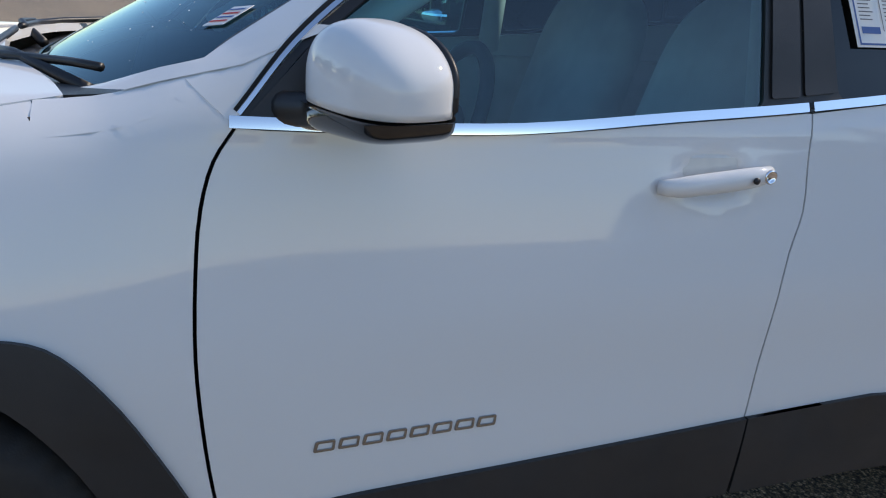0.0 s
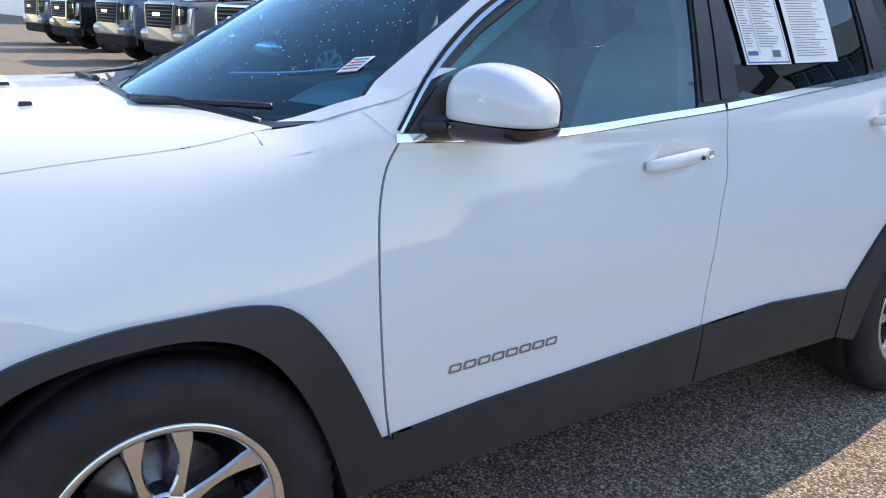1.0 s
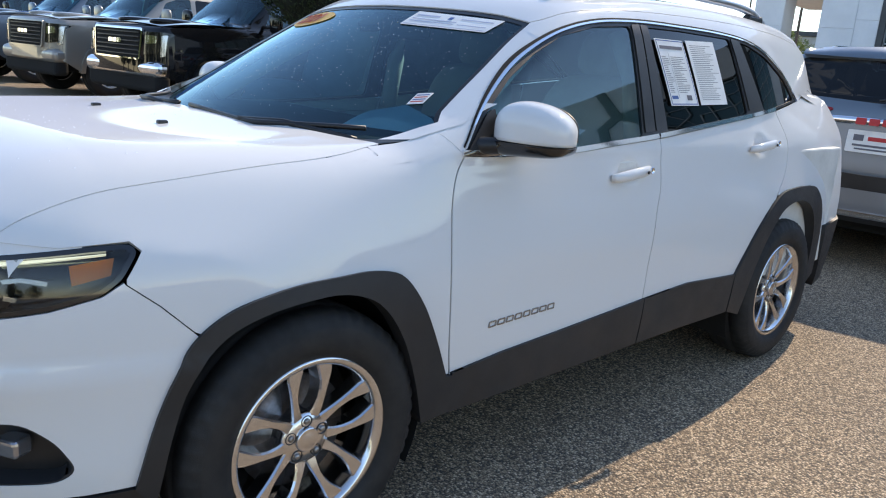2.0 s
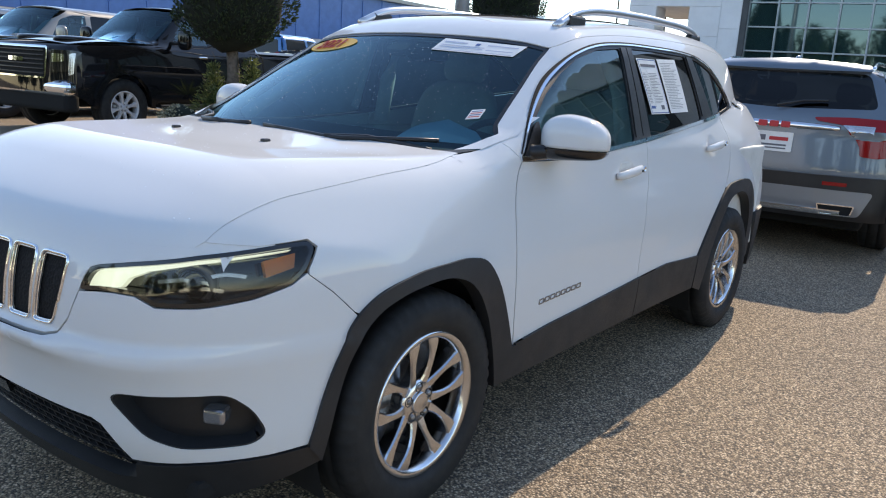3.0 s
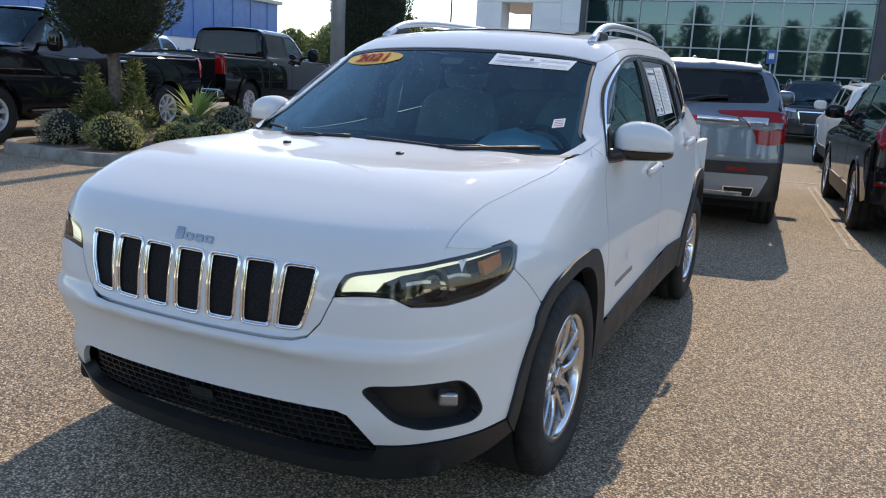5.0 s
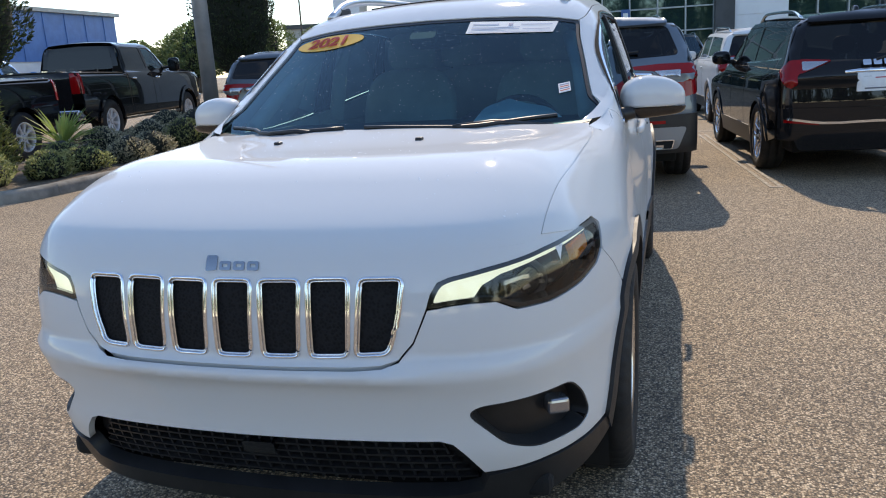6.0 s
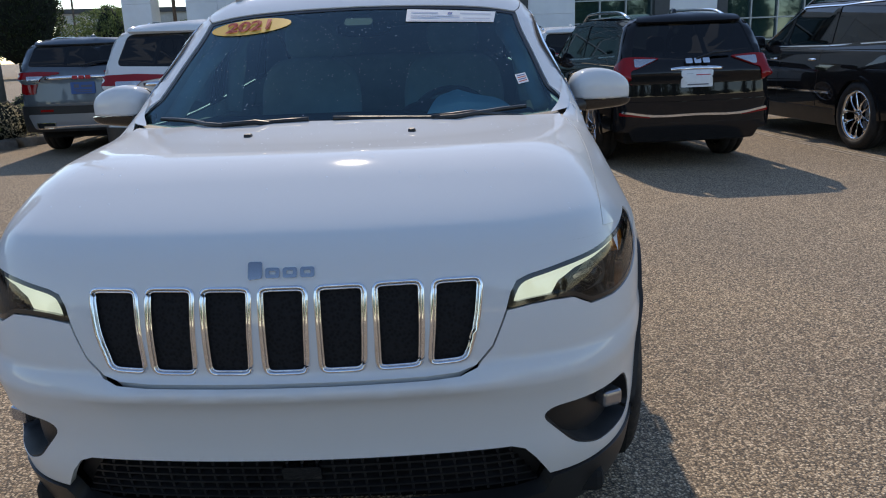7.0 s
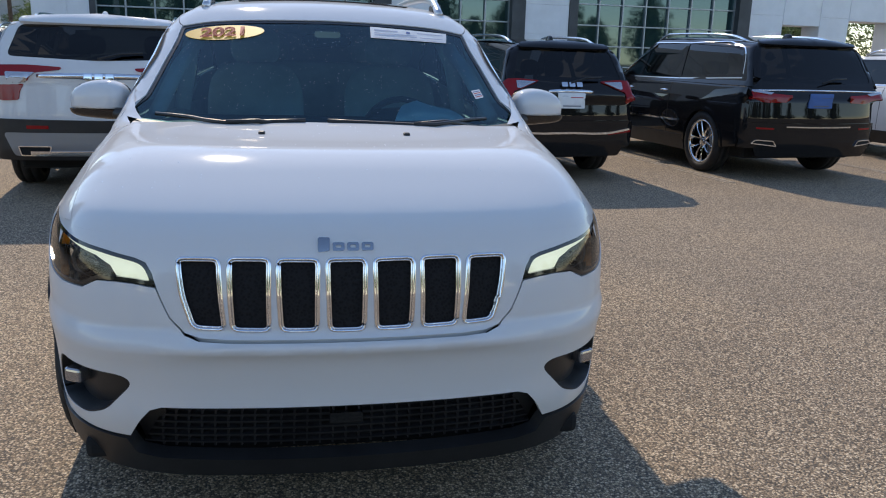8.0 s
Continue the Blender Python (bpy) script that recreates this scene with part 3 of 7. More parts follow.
top_in = [(0.472, 0.781), (0.482, 0.815), (0.497, 0.840), (0.523, 0.850), (0.605, 0.866), (0.716, 0.8875)]
low_in = [(0.0, 0.651), (0.123, 0.651), (0.30, 0.652), (0.367, 0.655), (0.405, 0.665), (0.441, 0.706), (0.472, 0.781)]
half = np.concatenate([ringed(low_in), ringed(top_in[1:]), RING.flat(brow[brow[:, 0] > 0])[::-1]])
grille_loop = np.concatenate([half, (half * (-1, 1))[::-1][:-1]])
SLOTS = [[(-0.047, 0.848), (0.047, 0.848), (0.043, 0.670), (-0.043, 0.670)], [(0.073, 0.848), (0.171, 0.849), (0.165, 0.672), (0.077, 0.671)],
         [(0.195, 0.850), (0.291, 0.851), (0.286, 0.674), (0.197, 0.672)], [(0.320, 0.850), (0.417, 0.850), (0.409, 0.765), (0.383, 0.680), (0.308, 0.676)]]
slots = [np.array(s) for s in SLOTS] + [np.array(s) * (-1, 1) for s in SLOTS[1:]]
slot_loops = [rounded(inset(RING.flat(FRONT.lay(jeep_body, s)), -0.0075), 0.022) for s in slots]
grille = P("grille_panel", skin(jeep_body, RING, grille_loop, [inset(l, 0.004) for l in slot_loops], g=0.02, depth=0.02), WHITE, car, "white front panel with seven upright slots")
for l in slot_loops:
    for d, h, r in ((0.0045, 0.000, 0.0050), (0.0105, -0.003, 0.0026)):
        lp = RING.lay(jeep_body, fine(inset(l, d), 0.012))
        lp = lp + gradient(jeep_body, lp) * h
        P("slot_frame", tube(np.concatenate([lp, lp[:2]]), r, 8, False), CHROME, grille, "chrome slot surround")
    mesh_hole = inset(l, 0.007)
    P("slot_mesh", skin(jeep_body, RING, mesh_hole, g=0.03, lift=-0.010, depth=0.0), HEX, grille)

# lamps
hl = np.concatenate([ringed(top_in), from_side([(-0.555, 0.899), (-0.50, 0.904), (-0.43, 0.907), (-0.418, 0.892), (-0.455, 0.838), (-0.497, 0.806), (-0.592, 0.780), (-0.66, 0.7705)]),
                     ringed([(0.735, 0.765), (0.668, 0.766), (0.625, 0.790), (0.573, 0.792), (0.528, 0.789)])])
hl = rounded(hl, 0.012, 3)
drl = np.concatenate([ringed([(0.482, 0.787), (0.489, 0.815), (0.503, 0.836), (0.526, 0.843), (0.605, 0.858), (0.716, 0.879)]), from_side([(-0.555, 0.890), (-0.47, 0.896), (-0.475, 0.889), (-0.555, 0.880)]),
                      ringed([(0.716, 0.864), (0.64, 0.845), (0.60, 0.825), (0.583, 0.800), (0.530, 0.795)])])
amber = np.concatenate([from_side([(-0.548, 0.870), (-0.462, 0.886), (-0.474, 0.846), (-0.548, 0.826)])])
for flip in (False, True):
    lamp = P("headlight", skin(jeep_body, RING, hl, g=0.02, lift=-0.065, depth=0.0, flip=flip), GLOSSBLACK, car, "slim dark headlight with a lit strip along its brow")
    P("lamp_rim", skin(jeep_body, RING, hl, [inset(hl, 0.010)], g=0.015, lift=-0.002, depth=0.05, flip=flip), GLOSSBLACK, lamp)
    P("light_strip", skin(jeep_body, RING, inset(drl, 0.003), g=0.015, lift=-0.016, depth=0.02, flip=flip), DRL, lamp, "lit white daytime strip")
    P("amber_reflector", skin(jeep_body, RING, amber, g=0.02, lift=-0.028, depth=0.02, flip=flip), ORANGE, lamp, "amber side reflector")
    s = -1 if flip else 1
    P("projector", move(turned([(-0.03, 0.036), (0.0, 0.036), (0.004, 0.030), (0.016, 0.022), (0.022, 0.0005)], 28), Matrix.Translation((s * 0.675, -0.680, 0.803)) @ Matrix.Rotation(math.radians(-90 + s * 30), 4, "Z")), GLOSSBLACK, lamp)
    P("projector_bezel", move(turned([(-0.05, 0.052), (0.0, 0.052), (0.0, 0.040), (-0.03, 0.036)], 28), Matrix.Translation((s * 0.675, -0.680, 0.803)) @ Matrix.Rotation(math.radians(-90 + s * 30), 4, "Z")), ALLOYDARK, lamp)
    for k, (x0, x1, za) in enumerate(((0.655, 0.745, 0.822), (0.70, 0.765, 0.800), (0.74, 0.785, 0.835))):
        P("reflector_blade", skin(jeep_body, RING, band(ringed([(x0, za), ((x0 + x1) / 2, za + 0.006), (x1, za - 0.004)]), 0.010, 2), g=0.02, lift=-0.040, depth=0.012, flip=flip), ALLOY, lamp, "bright inner reflector blade")
    P("lamp_cover", skin(jeep_body, RING, inset(hl, 0.004), g=0.02, lift=-0.003, depth=0.0, flip=flip), LENS, lamp, "clear cover", shadow=False)

# bumper skin
seam_f = [tuple(q) for q in fine([(-0.449, 0.826), (-0.386, 0.775), (-0.318, 0.709)], 0.015, False)]
fog = rounded(np.concatenate([ringed([(0.548, 0.516), (0.575, 0.540), (0.70, 0.543), (0.770, 0.541)]), from_side([(-0.588, 0.490), (-0.547, 0.418), (-0.583, 0.390)]), ringed([(0.692, 0.394), (0.630, 0.424)])]), 0.026)
hl_low = np.concatenate([from_side([(-0.453, 0.832), (-0.497, 0.804), (-0.592, 0.778), (-0.66, 0.7685)]), ringed([(0.735, 0.763), (0.668, 0.764), (0.625, 0.788), (0.573, 0.790), (0.528, 0.787), (0.474, 0.779)])])
right_half = np.concatenate([(ringed(low_in) + (0, -0.0045))[:-1], hl_low[::-1], from_side(seam_f + [(-0.30, 0.690), (-0.345, 0.600), (-0.392, 0.497), (-0.425, 0.356)]),
                             ringed([(0.80, 0.350), (0.712, 0.352), (0.64, 0.348), (0.572, 0.346), (0.536, 0.407), (0.510, 0.437), (0.480, 0.447), (0.30, 0.447), (0.0, 0.447)])])
bumper_loop = np.concatenate([right_half, (right_half[1:-1] * (-1, 1))[::-1]])
for flip in (False, True):
    P("bonnet_flange", skin(jeep_body, RING, np.concatenate([ringed([(0.58, 0.864), (0.66, 0.879), (0.716, 0.8875)]), from_side([(-0.60, 0.893), (-0.52, 0.900)]), RING.flat(TOP.lay(jeep_body, [(0.750, -0.47), (0.722, -0.55), (0.66, -0.63), (0.56, -0.72)]))]), g=0.02, lift=-0.003, depth=0.0, flip=flip), WHITE, hood)
bumper = P("front_bumper", skin(jeep_body, RING, inset(bumper_loop, 0.0015), [fog, fog * (-1, 1)], g=0.025, depth=0.02), WHITE, car, "white front bumper")
for flip in (False, True):
    s = -1 if flip else 1
    bez = P("fog_lamp_bezel", skin(jeep_body, RING, inset(fog, -0.001), g=0.02, lift=-0.05, depth=0.0, flip=flip), PLASTIC, bumper, "black fog lamp recess")
    P("bezel_wall", skin(jeep_body, RING, fog, [inset(fog, 0.004)], g=0.012, lift=-0.002, depth=0.05, flip=flip), CLAD, bez)
    m = Matrix.Translation((s * 0.737, -0.662, 0.478)) @ Matrix.Rotation(math.radians(-90 + s * 28), 4, "Z")
    P("fog_lamp", move(box(-0.04, 0.012, -0.029, 0.029, -0.021, 0.021, 0.010, 3), m), FOGLENS, bez, "small clear fog lamp")

# dark lower grille and chin
lower_half = ringed([(0.0, 0.449), (0.30, 0.449), (0.482, 0.449), (0.514, 0.438), (0.540, 0.407), (0.578, 0.344), (0.562, 0.288), (0.0, 0.270)])
lower_loop = np.concatenate([lower_half, (lower_half[1:-1] * (-1, 1))[::-1]])
lower = P("lower_grille", skin(jeep_body, RING, lower_loop, g=0.03, lift=-0.05, depth=0.0), PLASTIC, car, "black lower grille mesh")
for k in range(6):
    zc = 0.300 + 0.026 * k
    wmax = 0.555 - 0.016 * k
    P("grille_bar", skin(jeep_body, RING, band(ringed([(-wmax, zc), (-wmax / 2, zc), (0, zc), (wmax / 2, zc), (wmax, zc)]), 0.006), g=0.03, lift=-0.03, depth=0.015), PLASTIC, lower)
for k in range(-14, 15):
    xx = k * 0.036
    P("grille_rib", skin(jeep_body, RING, band(ringed([(xx, 0.282), (xx * 0.985, 0.36), (xx * 0.96, 0.442 if abs(xx) < 0.47 else 0.42)]), 0.005, 2), g=0.03, lift=-0.033, depth=0.012), PLASTIC, lower)
P("radar_sensor", skin(jeep_body, RING, rounded(ringed([(-0.045, 0.372), (0.045, 0.372), (0.045, 0.412), (-0.045, 0.412)]), 0.008), g=0.03, lift=-0.02, depth=0.03), GLOSSBLACK, lower, "flat black sensor")
chin_half = np.concatenate([ringed([(0.0, 0.268), (0.30, 0.270), (0.50, 0.276), (0.560, 0.290), (0.582, 0.340), (0.64, 0.344), (0.712, 0.349), (0.80, 0.347)]), from_side([(-0.436, 0.352), (-0.395, 0.30)]), ringed([(0.80, 0.270), (0.66, 0.225), (0.45, 0.207), (0.0, 0.204)])])
chin_loop = np.concatenate([chin_half, (chin_half[1:-1] * (-1, 1))[::-1]])
P("chin_spoiler", skin(jeep_body, RING, chin_loop, g=0.03, lift=0.006, depth=0.04), PLASTIC, car, "black plastic chin below the bumper")

# sides
for flip in (False, True):
    s = -1 if flip else 1
    S = lambda loop, holes=(), **kw: skin(jeep_body, SIDE, loop, holes, flip=flip, **kw)
    he = hood_edge3[:, [1, 2]] + (0.0, -0.0012)
    seam_top = np.array([(0.240, 1.066), (0.32, 1.076), (0.39, 1.096), (0.432, 1.124), (0.502, 1.070)])
    fender_loop = np.concatenate([np.array(seam_f), ARCH_F[ARCH_F[:, 0] > -0.30] * 0.96 + (0, 0.345 * 0.04), (SEAM_A[::-1] + (-0.003, 0)), seam_top[::-1][1:], he[::-1][1:], [(-0.56, 0.901), (-0.43, 0.910), (-0.412, 0.892), (-0.448, 0.838)]])
    P("front_fender", S(inset(fender_loop, 0.001), g=0.025), WHITE, car, "white front fender")
    P("fender_gutter", S(band(seam_top, 0.04, 2), g=0.02, lift=-0.0010, depth=0.0), WHITE, car)
    door_loop = np.concatenate([SEAM_A, [(0.476, 0.42)], np.array(SILL_TOP[1:3]) + (0, -0.015), [(1.475, 0.488)], SEAM_B[::-1], BELT[(BELT[:, 0] < 1.53)][::-1]])
    door = P("front_door", S(inset(door_loop, 0.002), g=0.02), WHITE, car, "white front door")
    rdoor_loop = np.concatenate([SEAM_B, [(1.476, 0.488)], np.array(SILL_TOP[4:]) + (0, -0.015), ARCH_R[(ARCH_R[:, 0] > 2.18) & (ARCH_R[:, 0] < 2.50)], SEAM_C[::-1], BELT[(BELT[:, 0] > 1.54) & (BELT[:, 0] < 2.58)][::-1]])
    rdoor = P("rear_door", S(inset(rdoor_loop, 0.002), g=0.02), WHITE, car, "white rear door")
    quarter = np.concatenate([SEAM_C, ARCH_R[ARCH_R[:, 0] > 2.51], [(3.24, 0.46), (3.5, 0.50), (3.60, 0.62), (3.62, 1.0), (3.50, 1.28), (3.3, 1.30), (3.1, 1.27)], BELT[BELT[:, 0] > 2.6][::-1]])
    P("rear_quarter", S(inset(quarter, 0.002), g=0.03), WHITE, car, "white rear quarter panel")
    pillar_loop = np.concatenate([ARC, [(3.1, 1.275), (3.3, 1.305), (3.5, 1.285), (3.47, 1.40)], CANT[::-1], WS_EDGE[WS_EDGE[:, 0] > 0.45][::-1][1:], [(0.4335, 1.1352), (0.5035, 1.0712)]])
    P("pillar_frame", S(inset(pillar_loop, 0.001), g=0.025), WHITE, car, "white roof pillar and door frame")
    # cladding
    arch_f = np.concatenate([ARCH_F, [(0.474, 0.430)], [(0.50, 0.31)], ARCH_FI[::-1]])
    P("arch_cladding", S(arch_f, g=0.03, lift=0.012, depth=0.05), CLAD, car, "grey plastic wheel arch cladding")
    arch_r = np.concatenate([ARCH_R, [(3.22, 0.36)], ARCH_RI[::-1], [(2.182, 0.334)]])
    P("arch_cladding", S(arch_r, g=0.03, lift=0.012, depth=0.05), CLAD, car, "grey plastic wheel arch cladding")
    for a, b in ((0.478, 1.475), (1.479, 2.176)):
        top = [q for q in fine(SILL_TOP, 0.1, False) if a < q[0] < b]
        lowc = [q for q in fine(SILL_LOW[:4], 0.1, False) if a < q[0] < b]
        z0, z1 = np.interp([a, b], [q[0] for q in SILL_TOP], [q[1] for q in SILL_TOP])
        lz = np.interp([a, b], [q[0] for q in SILL_LOW[::-1]], [q[1] for q in SILL_LOW[::-1]])
        loop = np.array([(a, z0 + 0.004), *[q + np.array((0, 0.004)) for q in top], (b, z1 + 0.004), (b - 0.002, lz[1]), *lowc, (a + 0.002, lz[0])])
        P("sill_cladding", S(loop, g=0.03, lift=0.010, depth=0.04), CLAD, door if b < 1.5 else rdoor, "grey plastic sill cladding")
    # sill underside as a set-in black sheet, its shade put into the colour
    P("sill_underside_shade", S(np.array([(0.40, 0.33), (2.25, 0.36), (2.27, 0.275), (0.42, 0.265)]), g=0.05, lift=-0.07, depth=0.03), DARK, car)
    # glass and bright trim
    win_f = rounded([(0.532, 1.084), (0.70, 1.076), (0.953, 1.074), (1.242, 1.092), (1.432, 1.108), (1.442, 1.492), (1.231, 1.474), (1.03, 1.430), (0.885, 1.367), (0.75, 1.287), (0.612, 1.176)], 0.02)
    win_r = rounded([(1.605, 1.124), (2.27, 1.192), (2.188, 1.497), (1.796, 1.501), (1.558, 1.497)], 0.02)
    win_q = rounded([(2.445, 1.206), (2.90, 1.256), (2.765, 1.350), (2.545, 1.440), (2.365, 1.482), (2.275, 1.492)], 0.03)
    P("window_glass", S(win_f, g=0.04, lift=-0.008, depth=0.0), SIDEGLASS, door, "lightly tinted door glass", False)
    P("window_glass", S(win_r, g=0.04, lift=-0.008, depth=0.0), PRIVACY, rdoor, "dark privacy glass", False)
    P("quarter_glass", S(win_q, g=0.04, lift=-0.008, depth=0.0), PRIVACY, car, "dark privacy glass", False)
    surround = np.concatenate([BELT[BELT[:, 0] < 2.93], ARC[::-1]])
    P("window_frame", S(inset(surround, 0.004), [win_f, win_r, win_q], g=0.03, lift=-0.003, depth=0.012), PLASTIC, car, "black pillar trim")
    P("pillar_cover", S(rounded([(1.447, 1.122), (1.512, 1.126), (1.500, 1.500), (1.450, 1.496)], 0.006), g=0.04, lift=0.002, depth=0.01), PLASTIC, door)
    P("pillar_cover", S(rounded([(1.522, 1.128), (1.598, 1.136), (1.552, 1.500), (1.508, 1.500)], 0.006), g=0.04, lift=0.002, depth=0.01), PLASTIC, rdoor)
    P("pillar_cover", S(rounded([(2.285, 1.206), (2.43, 1.218), (2.268, 1.494), (2.196, 1.498)], 0.006), g=0.04, lift=0.002, depth=0.01), PLASTIC, rdoor)
    b1 = np.array(fine(BELT + (0, 0.008), 0.012, False))
    P("belt_trim", S(band(b1[b1[:, 0] < 1.533], 0.016, 2), g=0.02, lift=0.007, depth=0.014), CHROME, door, "chrome strip below the glass")
    P("belt_trim", S(band(b1[(b1[:, 0] > 1.536) & (b1[:, 0] < 2.58)], 0.016, 2), g=0.02, lift=0.007, depth=0.014), CHROME, rdoor, "chrome strip below the glass")
    P("arc_trim", S(band(ARC, 0.0060, 2), g=0.02, lift=0.003, depth=0.004), CHROME, car, "thin chrome strip over the windows")
    step = np.gradient(ARC, axis=0)
    out = ARC + 0.0068 * np.stack([-step[:, 1], step[:, 0]], 1) / np.hypot(step[:, 0], step[:, 1])[:, None]
    P("door_gap", S(band(out, 0.006, 2), g=0.02, lift=0.0015, depth=0.0), DARK, car, "dark gap round the door frame")
    # handles
    for yc, zc, d, sl in ((1.326, 0.982, door, 0.06), (2.342, 1.059, rdoor, 0.05)):
        t = np.linspace(-1, 1, 17)
        hx = SIDE.lay(jeep_body, [(yc, zc)])[0][0] + 0.027
        pts = [(s * (hx - 0.012 * (abs(v) ** 3) + (0.020 if abs(v) < 0.8 else 0.020 - 0.06 * (abs(v) - 0.8))), yc + 0.114 * v, zc + 0.012 * v + 0.002) for v in t]
        bm = tube(pts, [0.020 * (1 - 0.4 * abs(v) ** 4) for v in t], 12)
        for vert in bm.verts:
            vert.co.x = s * (hx + 0.005) + (vert.co.x - s * (hx + 0.005)) * 0.75
        grip = P("door_handle", bm, WHITE, d, "white pull handle")
        P("lock_button", move(turned([(0, 0.013), (0.005, 0.013), (0.006, 0.010), (0.003, 0.009), (0.004, 0.0005)], 16), Matrix.Translation((s * (hx + 0.0225), yc + 0.095, zc + 0.012)) @ (Matrix.Rotation(math.pi, 4, "Z") if flip else Matrix())), CHROME, grip, "chrome keyhole")
        P("release_button", move(turned([(0, 0.006), (0.004, 0.006), (0.005, 0.0005)], 12), Matrix.Translation((s * (hx + 0.0335), yc + 0.058, zc + 0.008)) @ (Matrix.Rotation(math.pi, 4, "Z") if flip else Matrix())), PLASTIC, grip)
    # mirrors
    cx, cy, cz = s * 0.936, 0.690, 1.142
    spin = Matrix.Translation((cx, cy, cz)) @ Matrix.Rotation(s * 0.30, 4, "Z")
    shell, low_shell = egg(0, 0, 0, 0.120, 0.080, 0.088, 2.7, 48, 40), egg(0, 0, 0, 0.117, 0.0775, 0.084, 4.5, 48, 40)
    for v in shell.verts:
        fall = 1 - 0.30 * max(0, (s * v.co.x / 0.12 + 0.25) / 1.25) ** 1.6
        v.co.z, v.co.y = max(v.co.z * (fall if v.co.z > 0 else 1.25), -0.027), min(v.co.y, 0.050)
    for v in low_shell.verts:
        v.co.z, v.co.y = -0.030 + (min(v.co.z, -0.030) + 0.030) * (0.72 - 0.14 * s * v.co.x / 0.117), min(v.co.y, 0.049)
    mir = P("door_mirror", move(shell, spin), WHITE, door, "white door mirror with black base")
    P("mirror_base", move(low_shell, spin), GLOSSBLACK, mir, "black lower mirror shell")
    P("mirror_arm", tube([(s * 0.80, 0.575, 1.092), (s * 0.83, 0.585, 1.093), (s * 0.87, 0.625, 1.098), (s * 0.93, 0.68, 1.105)], [0.030, 0.026, 0.024, 0.028], 14), PLASTIC, mir)
    P("mirror_sail", S(rounded([(0.522, 1.078), (0.66, 1.072), (0.655, 1.198), (0.62, 1.180)], 0.01), g=0.03, lift=0.004, depth=0.012), PLASTIC, mir)
    rim_t = np.linspace(0, 2 * math.pi, 41)
    rim_p = [(0.107 * math.copysign(abs(math.cos(v)) ** 0.667, math.cos(v)), 0.050, (0.0745 * (1 - 0.25 * max(0, s * math.cos(v))) if math.sin(v) > 0 else 0.058) * math.copysign(abs(math.sin(v)) ** 0.667, math.sin(v))) for v in rim_t]
    P("mirror_rim", move(tube(rim_p, 0.0055, 8, False), spin), PLASTIC, mir)
    P("mirror_glass", move(egg(0, 0.050, 0, 0.098, 0.004, 0.054, 3.0, 28, 16), spin), CHROME, mir)
    # rails
    base = TOP.lay(jeep_body, [(0.553, v) for v in np.linspace(1.14, 2.92, 13)])
    hump = [0.0, 0.040, 0.052, 0.052, 0.050, 0.048, 0.048, 0.048, 0.048, 0.05, 0.05, 0.038, -0.004]
    pts = [(s * (q[0] - 0.055 * (q[1] - 1.14) / 1.8), q[1], q[2] + h) for q, h in zip(base, hump)]
    P("roof_rail", tube(smooth(pts, 4), 0.019, 12), material("satin rail", (0.62, 0.62, 0.63), 0.28, 0.9), car, "silver roof rail")
    for k in (0, 1):
        q = base[1 if k == 0 else -2]
        P("rail_foot", box(s * (q[0] - (0.05 if k else 0.0)) - 0.022, s * (q[0] - (0.05 if k else 0.0)) + 0.022, q[1] - 0.07, q[1] + 0.07, q[2] - 0.012, q[2] + 0.035, 0.012), PLASTIC, car)
    # inner wheel housing
    for yc in (0.0, 2.71):
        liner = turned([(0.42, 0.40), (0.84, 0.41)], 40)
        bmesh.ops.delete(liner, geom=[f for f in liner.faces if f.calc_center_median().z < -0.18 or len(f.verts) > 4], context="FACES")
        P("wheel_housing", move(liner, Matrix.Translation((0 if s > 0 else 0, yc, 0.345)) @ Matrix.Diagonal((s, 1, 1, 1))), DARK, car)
        wheel(car, s * 0.784, yc, 0.350, turn=0.35 if yc < 1 else 0.5)

# windscreen, roof, cowl
ws3 = SIDE.lay(jeep_body, WS_EDGE)
ws_side = ws3[:, [0, 2]]
ws_top = smooth([(ws_side[-1][0], ws_side[-1][1]), (0.52, 1.482), (0.30, 1.496), (0.0, 1.502)], 4)
ws_half = np.concatenate([[(0.0, 1.075)], [(0.4, 1.075)], [(0.735, 1.085)], ws_side, ws_top[1:]])
ws_loop = np.concatenate([ws_half, (ws_half[1:-1] * (-1, 1))[::-1]])
screen = P("windscreen", skin(jeep_house, WIND, ws_loop, g=0.04, lift=-0.006, depth=0.0), WINDSHIELD, car, "tinted windscreen with stickers and water drops", False)
P("screen_border", skin(jeep_house, WIND, ws_loop, [rounded(inset(ws_loop, 0.011), 0.03)], g=0.03, lift=-0.004, depth=0.008), SCREENEDGE, screen)
for side_ in (1, -1):
    corner = smooth([(0.705, 1.098), (0.738, 1.124), (0.766, 1.162), (0.782, 1.210)], 3)
    corner = np.concatenate([corner, [(0.795, 1.21), (0.800, 1.150), (0.772, 1.106)]]) * (side_, 1)
    P("cowl_corner", skin(jeep_body, WIND, corner, g=0.02, lift=0.0012, depth=0.0), WHITE, car, "white painted corner below the windscreen")
top3 = WIND.lay(jeep_body, ws_top)
cant3 = SIDE.lay(jeep_body, CANT)
roof_half = np.concatenate([top3[::-1][:, :2], cant3[1:, :2], [(0.45, 3.45), (0.0, 3.48)]])
roof_loop = np.concatenate([roof_half, (roof_half[1:-1] * (-1, 1))[::-1]])
roof_panel = P("roof", skin(jeep_body, TOP, inset(roof_loop, 0.001), g=0.05, depth=0.015), WHITE, car, "white roof with dark glass sunroof")
